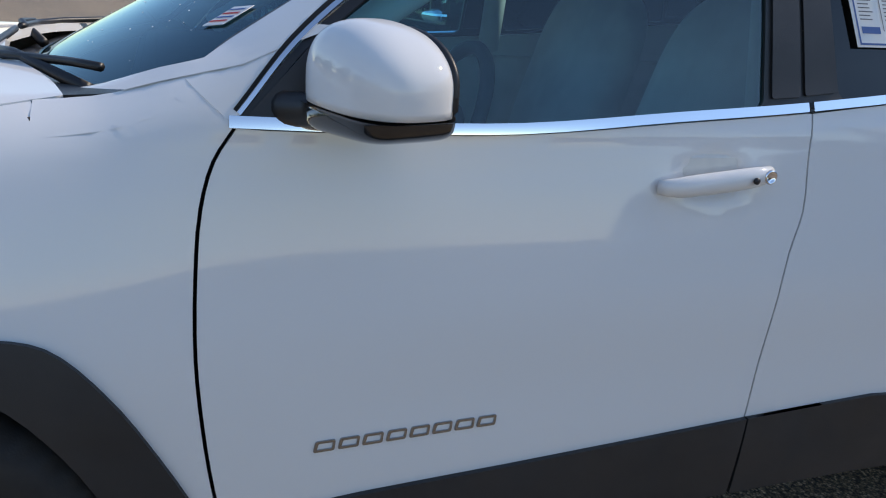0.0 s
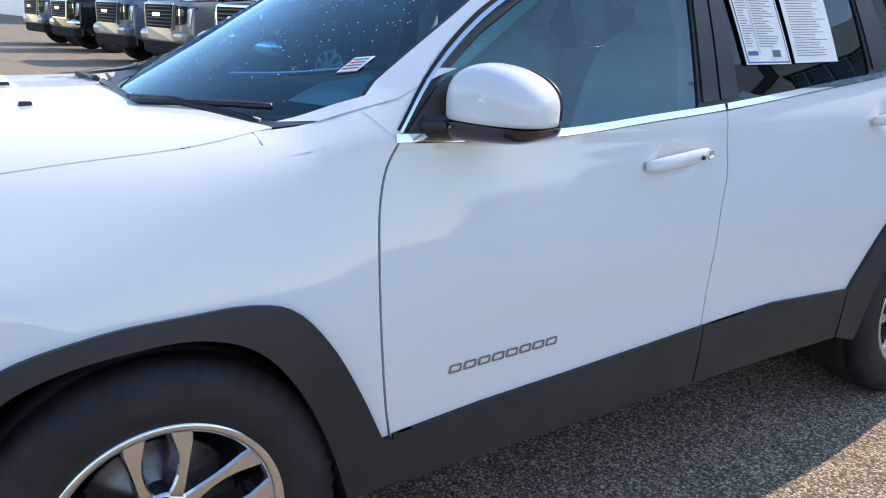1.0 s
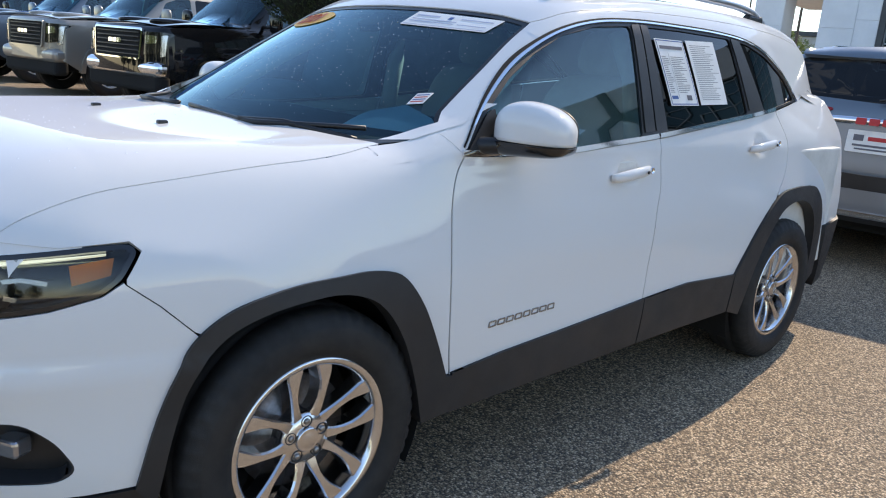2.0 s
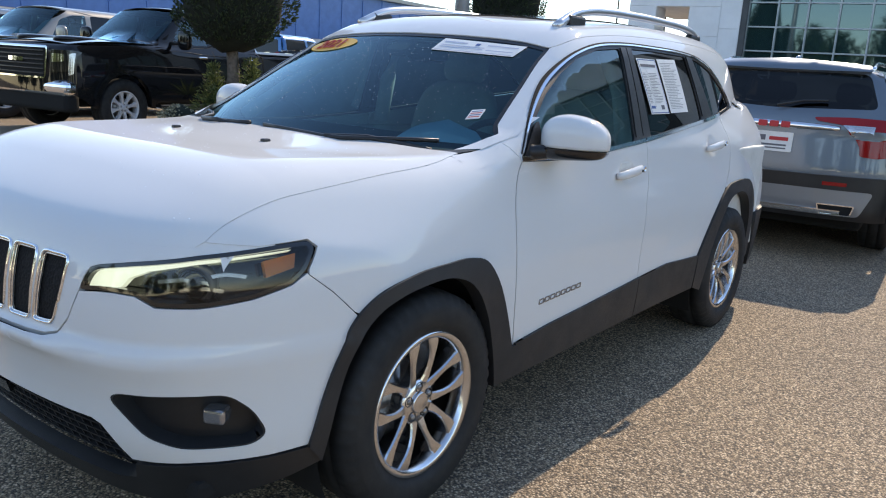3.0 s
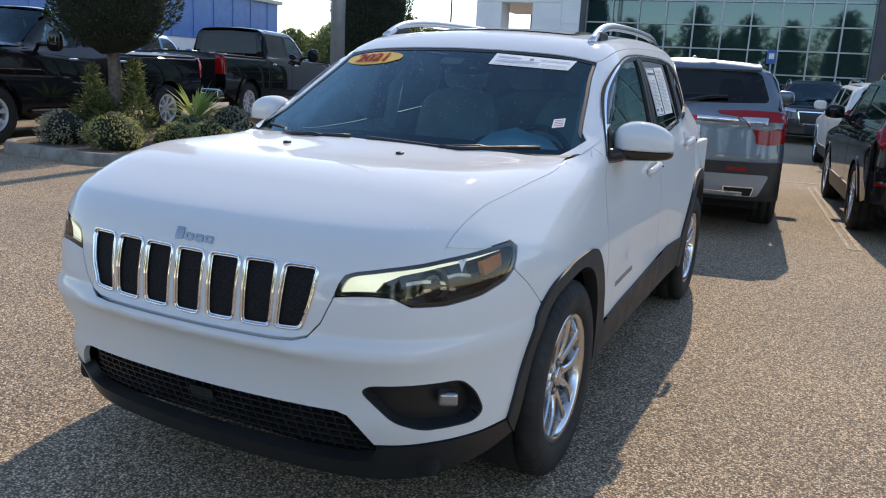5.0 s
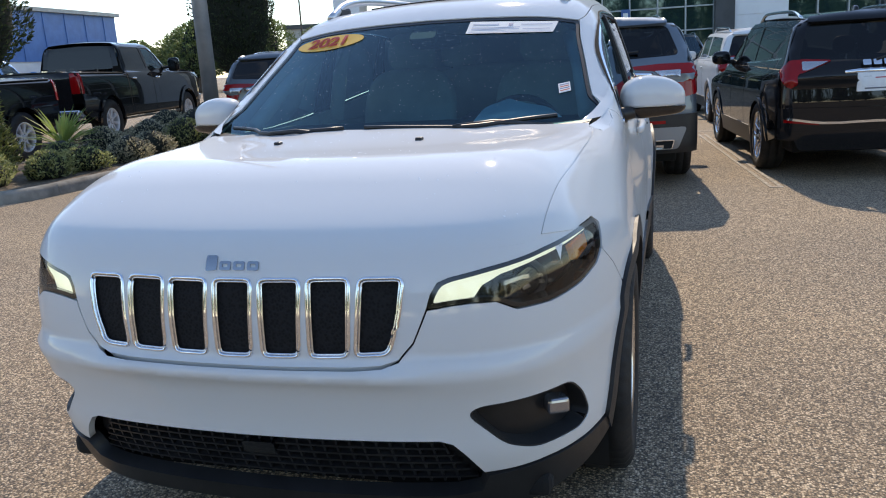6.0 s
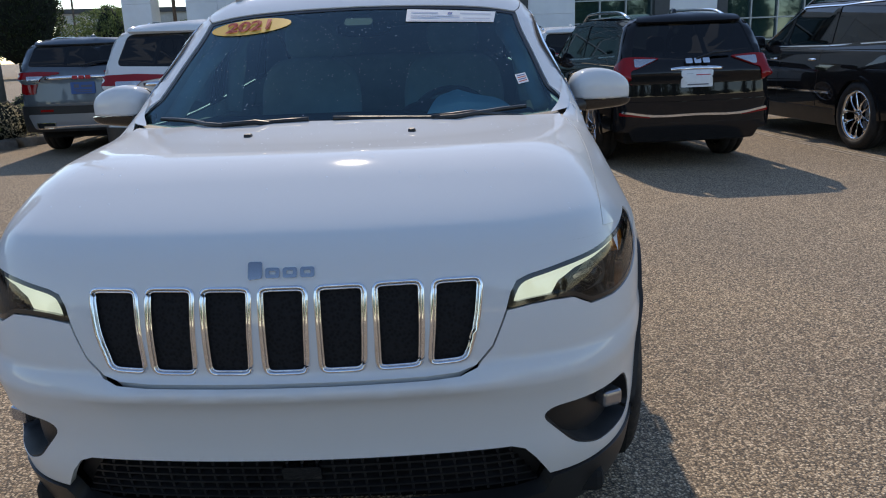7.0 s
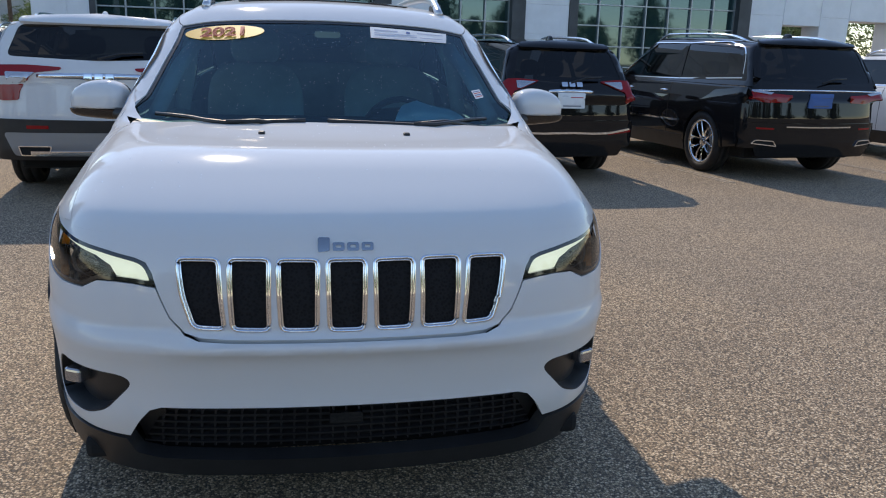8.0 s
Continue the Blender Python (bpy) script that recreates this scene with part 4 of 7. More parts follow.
P("sunroof", skin(jeep_body, TOP, rounded([(-0.42, 1.30), (0.42, 1.30), (0.42, 2.45), (-0.42, 2.45)], 0.06), g=0.06, lift=0.006, depth=0.01), GLOSSBLACK, roof_panel, "dark glass sunroof")
cowl_back = smooth([(0.735, 0.40), (0.5, 0.29), (0.25, 0.225), (0.0, 0.205)], 4)
low = lambda x, y, z: np.maximum(z - (1.062 + 0.05 * y + 0.03 * x * x), -1.0)
cowl_loop = np.concatenate([rear_edge, (rear_edge * (-1, 1))[::-1][1:], (cowl_back * (-1, 1)), cowl_back[::-1][1:]]) 
P("cowl", skin(low, TOP, cowl_loop, g=0.04, depth=0.03), PLASTIC, car, "black plastic cowl panel below the windscreen")
for x0, x1, z0 in ((0.62, -0.02, 0.0), (-0.10, -0.66, 0.0)):
    px = np.linspace(x0, x1, 9)
    base = WIND.lay(jeep_body, [(v, 1.100 + 0.022 * abs((v - x0) / (x1 - x0) - 0.5)) for v in px])
    wip = P("wiper", tube([(q[0], q[1] - 0.012, q[2] + 0.008) for q in base], 0.0075, 8), PLASTIC, car, "black windscreen wiper")
    P("wiper_arm", tube([(x0 + (x1 - x0) * 0.5, base[4][1] - 0.02, base[4][2] + 0.014), (x0 + (x1 - x0) * 0.3, base[2][1] - 0.035, base[2][2] + 0.012), (x0 + (x1 - x0) * 0.02, 0.30 if abs(x0) > 0.4 else 0.15, 1.082)], [0.005, 0.008, 0.012], 8), PLASTIC, wip)
for s in (-1, 1):
    q = TOP.lay(jeep_body, [(s * 0.245, -0.107)])[0]
    P("washer_nozzle", box(q[0] - 0.011, q[0] + 0.011, q[1] - 0.012, q[1] + 0.016, q[2] - 0.006, q[2] + 0.009, 0.004), PLASTIC, hood)

# rear end, closed simply
back = np.array([(-0.80, 0.30), (0.80, 0.30), (0.84, 0.6), (0.82, 1.1), (0.66, 1.48), (0.45, 1.565), (-0.45, 1.565), (-0.66, 1.48), (-0.82, 1.1), (-0.84, 0.6)])
P("tailgate", skin(jeep_body, REAR, back, g=0.06, lift=-0.002, depth=0.0), WHITE, car)
P("rear_bumper", skin(jeep_body, REAR, np.array([(-0.82, 0.28), (0.82, 0.28), (0.85, 0.62), (-0.85, 0.62)]), g=0.06, lift=0.02, depth=0.05), CLAD, car)
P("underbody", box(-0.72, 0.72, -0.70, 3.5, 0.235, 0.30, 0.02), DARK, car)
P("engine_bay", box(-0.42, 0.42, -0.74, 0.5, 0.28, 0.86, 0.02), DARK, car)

# inside
cab = P("cabin_floor", box(-0.80, 0.80, 0.40, 3.4, 0.30, 0.44), TRIM, car)
for s in (-1, 1):
    P("door_lining", box(min(s * 0.80, s * 0.845), max(s * 0.80, s * 0.845), 0.50, 3.3, 0.42, 1.03, 0.01), PALETRIM, cab)
    P("pillar_lining", tube([(s * 0.70, 0.56, 1.10), (s * 0.645, 0.84, 1.28), (s * 0.585, 1.05, 1.40)], 0.032, 8), PALETRIM, cab)
    P("pillar_lining", tube([(s * 0.735, 1.52, 1.06), (s * 0.69, 1.52, 1.30), (s * 0.61, 1.50, 1.47)], 0.04, 8), PALETRIM, cab)
dash = P("dashboard", box(-0.71, 0.71, 0.34, 0.86, 0.74, 1.085, 0.06, 3), DASHTOP, cab)
P("instrument_hood", egg(0.36, 0.76, 1.075, 0.20, 0.13, 0.055, 2.4), DASHTOP, dash)
us, sheet_v, sheet_f = np.linspace(0, 1, 9), [], []
for k, w in enumerate(np.linspace(0, 1, 6)):
    for u in us:
        foot, head = Vector((0.27 + 0.33 * u, 0.50 + 0.12 * u, 1.090)), Vector((0.33 + 0.15 * u, 0.665 + 0.03 * u, 1.168 - 0.05 * abs(u - 0.35)))
        sheet_v.append(foot.lerp(head, w) + Vector((0, 0, 0.016 * math.sin(math.pi * w))))
    if k:
        sheet_f += [((k - 1) * 9 + i, (k - 1) * 9 + i + 1, k * 9 + i + 1, k * 9 + i) for i in range(8)]
P("dash_paper", mesh_of("p", sheet_v, sheet_f), PAPER, dash, "curled sheet of paper on the dashboard")
st = Matrix.Translation((0.36, 0.98, 0.98)) @ Matrix.Rotation(math.radians(68), 4, "X")
a = np.linspace(0, 2 * math.pi, 33)
sw = P("steering_wheel", move(tube([(0.185 * math.cos(v), 0.185 * math.sin(v), 0) for v in a], 0.016, 8, False), st), TRIM, cab)
P("wheel_boss", move(egg(0, 0, 0, 0.085, 0.065, 0.035, 2.4, 16, 10), st), TRIM, sw)
for k in (0, math.pi, -math.pi / 2):
    P("wheel_spoke", move(box(0.06, 0.18, -0.016, 0.016, -0.012, 0.012, 0.006), st @ Matrix.Rotation(k, 4, "Z")), TRIM, sw)


def seat(x, y, wide, parent):
    s_ = P("seat", egg(x, y, 0.66, wide / 2, 0.27, 0.095, 3.5, 24, 12), LEATHER, parent, "pale leather seat")
    rake = Matrix.Translation((x, y + 0.22, 0.70)) @ Matrix.Rotation(math.radians(-17), 4, "X")
    P("backrest", move(egg(0, 0.05, 0.30, wide / 2, 0.085, 0.34, 3.6, 24, 16), rake), LEATHER, s_)
    for off in ((-wide * 0.27, wide * 0.27) if wide > 0.8 else (0,)):
        P("headrest", move(egg(off, 0.045, 0.735, 0.135, 0.06, 0.105, 3.0, 20, 12), rake), LEATHER, s_)
        for q in (-0.06, 0.06):
            P("headrest_post", move(tube([(off + q, 0.05, 0.58), (off + q, 0.05, 0.70)], 0.007, 6), rake), STEEL, s_)


seat(0.37, 1.32, 0.52, cab)
seat(-0.37, 1.32, 0.52, cab)
seat(0.0, 2.32, 1.28, cab)
P("centre_console", box(-0.12, 0.12, 0.80, 1.75, 0.44, 0.78, 0.03), TRIM, cab)
mirror_in = P("rear_view_mirror", egg(0.0, 1.00, 1.415, 0.115, 0.02, 0.033, 3.0, 20, 10), DASHTOP, screen)
P("sensor_housing", skin(jeep_body, WIND, rounded([(-0.06, 1.435), (0.06, 1.435), (0.05, 1.48), (-0.05, 1.48)], 0.02), g=0.05, lift=-0.012, depth=0.03), DASHTOP, screen)
P("headliner", skin(lambda x, y, z: jeep_body(x, y, z) + 0.035, TOP, inset(roof_loop, 0.05), g=0.08, depth=0.0), PALETRIM, cab)

# badges, stickers
for k in range(4):
    x0 = -0.072 + k * 0.037
    P("badge_bar", skin(jeep_body, RING, rounded(ringed([(x0, 0.870 if k else 0.867), (x0 + 0.030, 0.870), (x0 + 0.030, 0.890 if k else 0.902), (x0, 0.890 if k else 0.902)]), 0.005),
                        [rounded(ringed([(x0 + 0.008, 0.877), (x0 + 0.022, 0.877), (x0 + 0.022, 0.884), (x0 + 0.008, 0.884)]), 0.002)] if k else (), g=0.02, lift=0.003, depth=0.004), BADGE, hood)
for flip in (False, True):
    for k in range(8):
        y0 = 0.617 + k * 0.0405
        zb = 0.548 + 0.0085 * k / 7
        P("badge_bar", skin(jeep_body, SIDE, rounded([(y0, zb), (y0 + 0.035, zb + 0.001), (y0 + 0.037, zb + 0.021), (y0 + 0.004, zb + 0.020)], 0.004), [rounded([(y0 + 0.006, zb + 0.0045), (y0 + 0.031, zb + 0.0050), (y0 + 0.033, zb + 0.0165), (y0 + 0.009, zb + 0.0160)], 0.002)],
                            g=0.02, lift=0.003, depth=0.004, flip=flip), BADGE, car)
t = np.linspace(0, 2 * math.pi, 29)[:-1]
oval = np.stack([-0.445 + 0.172 * np.cos(t), 1.438 + 0.031 * np.sin(t) + 0.012 * np.cos(t)], 1)
st_y = P("year_sticker", skin(jeep_body, WIND, oval, g=0.03, lift=-0.0025, depth=0.001), YELLOW, screen, "yellow oval sticker reading 2021")
txt = bpy.data.curves.new("year", "FONT")
txt.body, txt.size, txt.align_x, txt.align_y, txt.extrude, txt.offset = "2021", 0.105, "CENTER", "CENTER", 0.0004, 0.004
t_ob = new("year_digits", txt)
dg = bpy.context.evaluated_depsgraph_get()
dg.update()
t_me = bpy.data.meshes.new_from_object(t_ob.evaluated_get(dg))
bpy.data.objects.remove(t_ob)
bm = bmesh.new()
bm.from_mesh(t_me)
bmesh.ops.triangulate(bm, faces=bm.faces)
for _ in range(2):
    bmesh.ops.subdivide_edges(bm, edges=[e for e in bm.edges if e.calc_length() > 0.03], cuts=1)
vs = np.array([tuple(v.co) for v in bm.verts])
flat = np.stack([-0.445 + vs[:, 0] * 0.98, 1.437 + vs[:, 1] * 0.50 + vs[:, 0] * 0.06], 1)
p3 = WIND.lay(jeep_body, flat) + gradient(jeep_body, WIND.lay(jeep_body, flat)) * 0.0008
for v, q in zip(bm.verts, p3):
    v.co = q
P("year_print", bm, REDPRINT, st_y, "red print reading 2021")


def notice(name, loop_fn, holder, rows, cast, flip=False, lift=0.001, label="printed paper notice"):
    """A printed sheet on the glass: loop_fn maps (u, v) of the sheet to the outline's plane."""
    sheet = P(name, skin(jeep_body, cast, np.array([loop_fn(*q) for q in ((0, 0), (1, 0), (1, 1), (0, 1))]), g=0.05, lift=lift, depth=0.001, flip=flip), PAPER, holder, label)
    for (u0, u1, v0, v1, ink) in rows:
        P("print_bar", skin(jeep_body, cast, np.array([loop_fn(*q) for q in ((u0, v0), (u1, v0), (u1, v1), (u0, v1))]), g=0.08, lift=lift + 0.0012, depth=0.0, flip=flip), ink, sheet)
    return sheet


quad = lambda a, b, c, d: (lambda u, v: tuple(np.array(a) * (1 - u) * (1 - v) + np.array(b) * u * (1 - v) + np.array(c) * u * v + np.array(d) * (1 - u) * v))
rnd = random.Random(4)
rows = [(0.03, 0.97, 0.015, 0.03, INKBLUE), (0.03, 0.97, 0.97, 0.985, INKBLUE), (0.03, 0.05, 0.02, 0.98, INKBLUE), (0.95, 0.97, 0.02, 0.98, INKBLUE), (0.34, 0.348, 0.12, 0.80, INK)]
rows += [(0.08, 0.08 + rnd.uniform(0.12, 0.24), 0.20 + 0.028 * k, 0.208 + 0.028 * k, INK) for k in range(20)]
rows += [(0.38, 0.38 + rnd.uniform(0.2, 0.5), 0.20 + 0.028 * k, 0.208 + 0.028 * k, INK) for k in range(20)]
rows += [(0.1, 0.9, 0.85, 0.90, INK), (0.08, 0.3, 0.10, 0.15, INKBLUE), (0.62, 0.80, 0.08, 0.16, INK)]
notice("window_notice", quad((1.645, 1.218), (1.850, 1.221), (1.785, 1.462), (1.580, 1.459)), rdoor, rows, SIDE)
rows = [(0.08, 0.08 + rnd.uniform(0.5, 0.85), 0.08 + 0.03 * k, 0.087 + 0.03 * k, INK) for k in range(29)]
notice("window_notice", quad((1.870, 1.223), (2.088, 1.229), (2.030, 1.473), (1.808, 1.465)), rdoor, rows, SIDE)
PALEINK = material("faint print", (0.42, 0.46, 0.58), 0.7)
rows = [(0.03, 0.97, 0.05, 0.09, PALEINK), (0.05, 0.35, 0.68, 0.78, PALEINK), (0.46, 0.51, 0.62, 0.80, INKBLUE), (0.6, 0.95, 0.68, 0.76, PALEINK), (0.05, 0.6, 0.44, 0.50, PALEINK), (0.05, 0.6, 0.28, 0.34, PALEINK), (0.64, 0.95, 0.28, 0.34, PALEINK)]
notice("screen_notice", quad((0.190, 1.434), (0.541, 1.421), (0.554, 1.464), (0.193, 1.484)), screen, rows, WIND, lift=-0.0025)
rows = [(0.1, 0.9, 0.15 + 0.2 * k, 0.24 + 0.2 * k, INKBLUE if k % 2 else REDPRINT) for k in range(4)]
notice("permit_sticker", quad((0.610, 1.190), (0.650, 1.197), (0.640, 1.228), (0.600, 1.222)), screen, rows, WIND, lift=-0.0025, label="small printed permit sticker")

# water drops left on the glass and the bonnet, their glints painted as white
def drops(name, places, holder, rng, mt, size=1.0, tall=1.0):
    vs, fs = [], []
    for q, n in places:
        n = Vector(n).normalized()
        a = n.cross(Vector((0.3, 0.8, 0.1))).normalized()
        b = n.cross(a)
        r = rng.uniform(0.0008, 0.0019) * size
        k = len(vs)
        vs += [Vector(q) + a * r * math.cos(t) * 1.1 + b * r * math.sin(t) for t in np.linspace(0, 2 * math.pi, 7)[:-1]]
        vs += [Vector(q) + (a * math.cos(t) + b * math.sin(t)) * r * 0.6 + n * r * 0.55 * tall for t in np.linspace(0, 2 * math.pi, 7)[:-1]]
        vs.append(Vector(q) + n * r * 0.75 * tall)
        for i in range(6):
            j = (i + 1) % 6
            fs += [(k + i, k + j, k + 6 + j, k + 6 + i), (k + 6 + i, k + 6 + j, k + 12)]
    ob = P(name, mesh_of(name, vs, fs), mt, holder)
    tagged(ob, "scattered water drops, coloured white for their glints", kind="stuff")


rng = random.Random(21)
q2 = np.array([(rng.uniform(-0.62, 0.6), 1.12 + 0.36 * rng.random() ** 0.7) for _ in range(420)])
q3 = WIND.lay(jeep_body, q2)
ok = ~np.isnan(q3[:, 0])
n3 = gradient(jeep_body, np.nan_to_num(q3))
drops("water_drop", [(q - n * 0.005, n) for q, n, k in zip(q3, n3, ok) if k], screen, rng, DROP)
q2 = np.array([(rng.uniform(-0.68, 0.68), rng.uniform(-0.7, 0.05)) for _ in range(150)])
q3 = TOP.lay(jeep_body, q2)
drops("water_drop", list(zip(q3, gradient(jeep_body, q3))), hood, rng, DROP, 1.6, 0.45)

# ---- ground ----
ASPH = material("pebbled asphalt", (0.2, 0.18, 0.15), 0.85)
vor = node(ASPH, "ShaderNodeTexVoronoi", Scale=135.0)
gco = ASPH.node_tree.nodes.new("ShaderNodeTexCoord")
link(ASPH, gco, "Object", vor, "Vector")
sep = ASPH.node_tree.nodes.new("ShaderNodeSeparateColor")
link(ASPH, vor, "Color", sep, "Color")
peb = ramp(ASPH, sep, "Red", [(0.0, (0.096, 0.082, 0.064)), (0.35, (0.232, 0.170, 0.110)), (0.7, (0.455, 0.338, 0.215)), (1.0, (0.79, 0.64, 0.45))])
big = noise_of(ASPH, 0.55, 6, 0.6)
bigr = ramp(ASPH, big, "Fac", [(0.3, (0.78, 0.78, 0.80)), (0.7, (1.08, 1.05, 1.0))])
mul = ASPH.node_tree.nodes.new("ShaderNodeMix")
mul.data_type, mul.blend_type = "RGBA", "MULTIPLY"
mul.inputs["Factor"].default_value = 1.0
ASPH.node_tree.links.new(peb.outputs["Color"], mul.inputs[6])
gapr = ramp(ASPH, vor, "Distance", [(0.0, (1.25, 1.25, 1.25)), (0.38, (1.05, 1.05, 1.05)), (0.75, (0.38, 0.38, 0.385))])
mul2 = ASPH.node_tree.nodes.new("ShaderNodeMix")
mul2.data_type, mul2.blend_type = "RGBA", "MULTIPLY"
mul2.inputs["Factor"].default_value = 1.0
ASPH.node_tree.links.new(bigr.outputs["Color"], mul2.inputs[6])
ASPH.node_tree.links.new(gapr.outputs["Color"], mul2.inputs[7])
ASPH.node_tree.links.new(mul2.outputs[2], mul.inputs[7])
ASPH.node_tree.links.new(mul.outputs[2], bsdf(ASPH).inputs["Base Color"])
gb = node(ASPH, "ShaderNodeBump", Strength=0.6, Distance=0.006)
gb.invert = True
link(ASPH, vor, "Distance", gb, "Height")
link(ASPH, gb, "Normal", bsdf(ASPH), "Normal")
ground = part("ground", mesh_of("ground", [(-600, -300, 0), (600, -300, 0), (600, 900, 0), (-600, 900, 0)], [(0, 1, 2, 3)], flat=True), ASPH)
tagged(ground, "pebbly sunlit asphalt of a car lot", "ground", kind="structure")

# ---- other vehicles ----
LOT = radians(5.5)


def suv_solid(p):
    """The solid of an estate-bodied car: its nose at -y, its tail at +y, the front axle at 0."""
    W, wb, F, R, H, belt, hoodz = (p[k] for k in ("W", "wb", "F", "R", "H", "belt", "hood"))

    def fn(x, y, z):
        x = np.abs(x)
        w = W / 2 - curve(z, [0.2, 0.45, 0.7, 0.9, belt, belt + 0.25], [0.05, 0.015, 0.0, 0.008, 0.055, 0.2]) - 0.05 * np.clip((-y) / -F, 0, 1) ** 3 - 0.03 * np.clip((y - wb) / (R - wb), 0, 1) ** 2
        front = (F + 0.10 * x * x + 0.35 * x ** 6 + 0.10 * np.clip(z - 0.7, 0, None)) - y
        rear = y - (R - 0.09 * x * x - 0.12 * x ** 6 - 0.25 * np.clip(0.42 - z, 0, None) - 0.10 * np.clip(z - 0.75, 0, None))
        hood = z - curve(y, [F, F + 0.25, 0.1, 0.5], [hoodz - 0.16, hoodz - 0.07, hoodz, hoodz + 0.05]) + 0.07 * x * x
        top = np.where(y < 0.45, hood, z - belt - 0.03 * y / wb)
        body = smax(smax(smax(x - w, front, 0.12), top, 0.08), rear, 0.10)
        g = W / 2 - 0.075 - (z - belt) * 0.30
        wind = (0.30 + 1.55 * (z - hoodz - 0.02) + 0.3 * x * x - y) / 1.85
        roof = z - (H - 0.05 - 0.10 * x * x - p.get("drop", 0.05) * np.clip((y - wb * 0.6) / (R - wb * 0.6), 0, 1) ** 2 - 0.10 * np.clip((1.3 - y) / 0.8, 0, 1) ** 2)
        tail = (y - (R - 0.06 - p["rake"] * (z - belt))) / np.sqrt(1 + p["rake"] ** 2) + 0.04 * x * x
        house = smax(smax(smax(smax(x - g, roof, 0.12), wind, 0.06), tail, 0.08), belt - 0.15 - z, 0.02)
        return smin(body, house, 0.04)
    return fn


def arch(yc, r, z0, n=14):
    return [(yc + r * math.cos(a), z0 + r * math.sin(a)) for a in np.linspace(math.pi * 1.02, -math.pi * 0.02, n)]


def parked_suv(p, pose_m, mat, label, group="parked cars", style="tall", wheel_style="ten", rim_metal=None, detail=True):
    fn = suv_solid(p)
    W, wb, F, R, H, belt, hoodz = (p[k] for k in ("W", "wb", "F", "R", "H", "belt", "hood"))
    side, top, rear = Cast("side", W / 2 + 0.2, W / 2 + 0.1), Cast("top", H + 0.3, H - 0.3), Cast("rear", R + 0.3, 1.6)
    nose = Cast("front", F - 0.3, 1.2)
    car_ = thing("suv", label, "car", group, pose_m)
    Q = lambda name, shape, mt, lab="", par=None, shadow=True: part(name, shape, mt, par or car_, lab, shadow)
    wr = p.get("tyre", 0.37)
    sill = 0.32
    body_loop = np.array([(F + 0.32, sill + 0.06)] + arch(0, wr + 0.045, wr) + [(wb / 2, sill)] + arch(wb, wr + 0.045, wr) + [(R - 0.25, sill + 0.08), (R - 0.13, 0.7), (R - 0.16, belt - 0.02), (wb * 0.6, belt - 0.005), (0.55, belt - 0.03), (0.1, hoodz - 0.06), (F + 0.35, hoodz - 0.18), (F + 0.25, 0.6)])
    a1, a2, a3, a4 = 0.62, wb * 0.40, wb * 0.75, wb + (R - wb) * 0.62
    ztop = H - 0.17
    drop = p.get("drop", 0.05)
    Ht = H - drop * 0.62 + 0.03
    rd = lambda y: drop * max(0, (y - wb * 0.6) / (R - wb * 0.6)) ** 2
    yt = R - 0.06 - p["rake"] * (Ht - 0.12 - belt)
    wf = rounded([(a1 + 0.02, belt + 0.045), (a2 - 0.03, belt + 0.045), (a2 + 0.02, ztop), (1.42, ztop - 0.015), (1.1, belt + 0.30)], 0.04)
    wr_ = rounded([(a2 + 0.05, belt + 0.045), (a3 - 0.03, belt + 0.05), (a3 - 0.10, ztop), (a2 + 0.09, ztop)], 0.04)
    wq = rounded([(a3 + 0.04, belt + 0.055), (a4, belt + 0.09 + drop * 0.3), (a4 - 0.16, ztop + 0.02 - rd(a4)), (a3 - 0.03, ztop - rd(a3) * 0.5)], 0.04)
    upper = np.array([(0.50, belt - 0.03), (wb * 0.6, belt), (R - 0.11, belt - 0.01), (yt - 0.06, Ht - 0.12), ((yt + wb * 0.7) / 2, H - 0.11 - rd((yt + wb * 0.7) / 2)), (wb * 0.7, H - 0.11), (1.25, H - 0.125), (0.85, belt + 0.22)])
    for flip in (False, True):
        s = -1 if flip else 1
        Sk = lambda loop, holes=(), **kw: skin(fn, side, loop, holes, flip=flip, g=kw.pop("g", 0.07), **kw)
        Q("body_side", Sk(body_loop, depth=0.03), mat)
        up = Q("upper_side", Sk(upper, [wf, wr_, wq], depth=0.02, g=0.06), mat)
        for wl in (wf, wr_, wq):
            Q("side_window", Sk(wl, lift=-0.006, depth=0.0, g=0.12), PRIVACY, "dark tinted glass", up, False)
        Q("window_trim", Sk(band([(0.62, belt + 0.03), (wb * 0.4, belt + 0.028), (a3, belt + 0.035), (a4 + 0.03, belt + 0.08)], 0.014, 2), lift=0.004, depth=0.01), CHROME, "", up)
        Q("sill", Sk(np.array([(0.42, sill + 0.11), (wb - 0.42, sill + 0.11), (wb - 0.40, sill - 0.08), (0.40, sill - 0.08)]), lift=0.012, depth=0.05), PLASTIC)
        if p.get("side_bar"):
            Q("window_surround", Sk(band([(a1 + 0.02, belt + 0.045), (1.1, belt + 0.31), (1.42, ztop), (a2, ztop + 0.01), (a3, ztop + 0.005 - rd(a3) * 0.5), (a4 - 0.16, ztop + 0.025 - rd(a4)), (a4 - 0.07, ztop - 0.05 - rd(a4)), (a4 + 0.02, belt + 0.09 + drop * 0.3)], 0.012, 3), lift=0.005, depth=0.012), CHROME, "", up)
            Q("side_moulding", Sk(band([(0.6, 0.60), (wb * 0.5, 0.61), (wb - 0.55, 0.62)], 0.026, 2), lift=0.012, depth=0.015), CHROME)
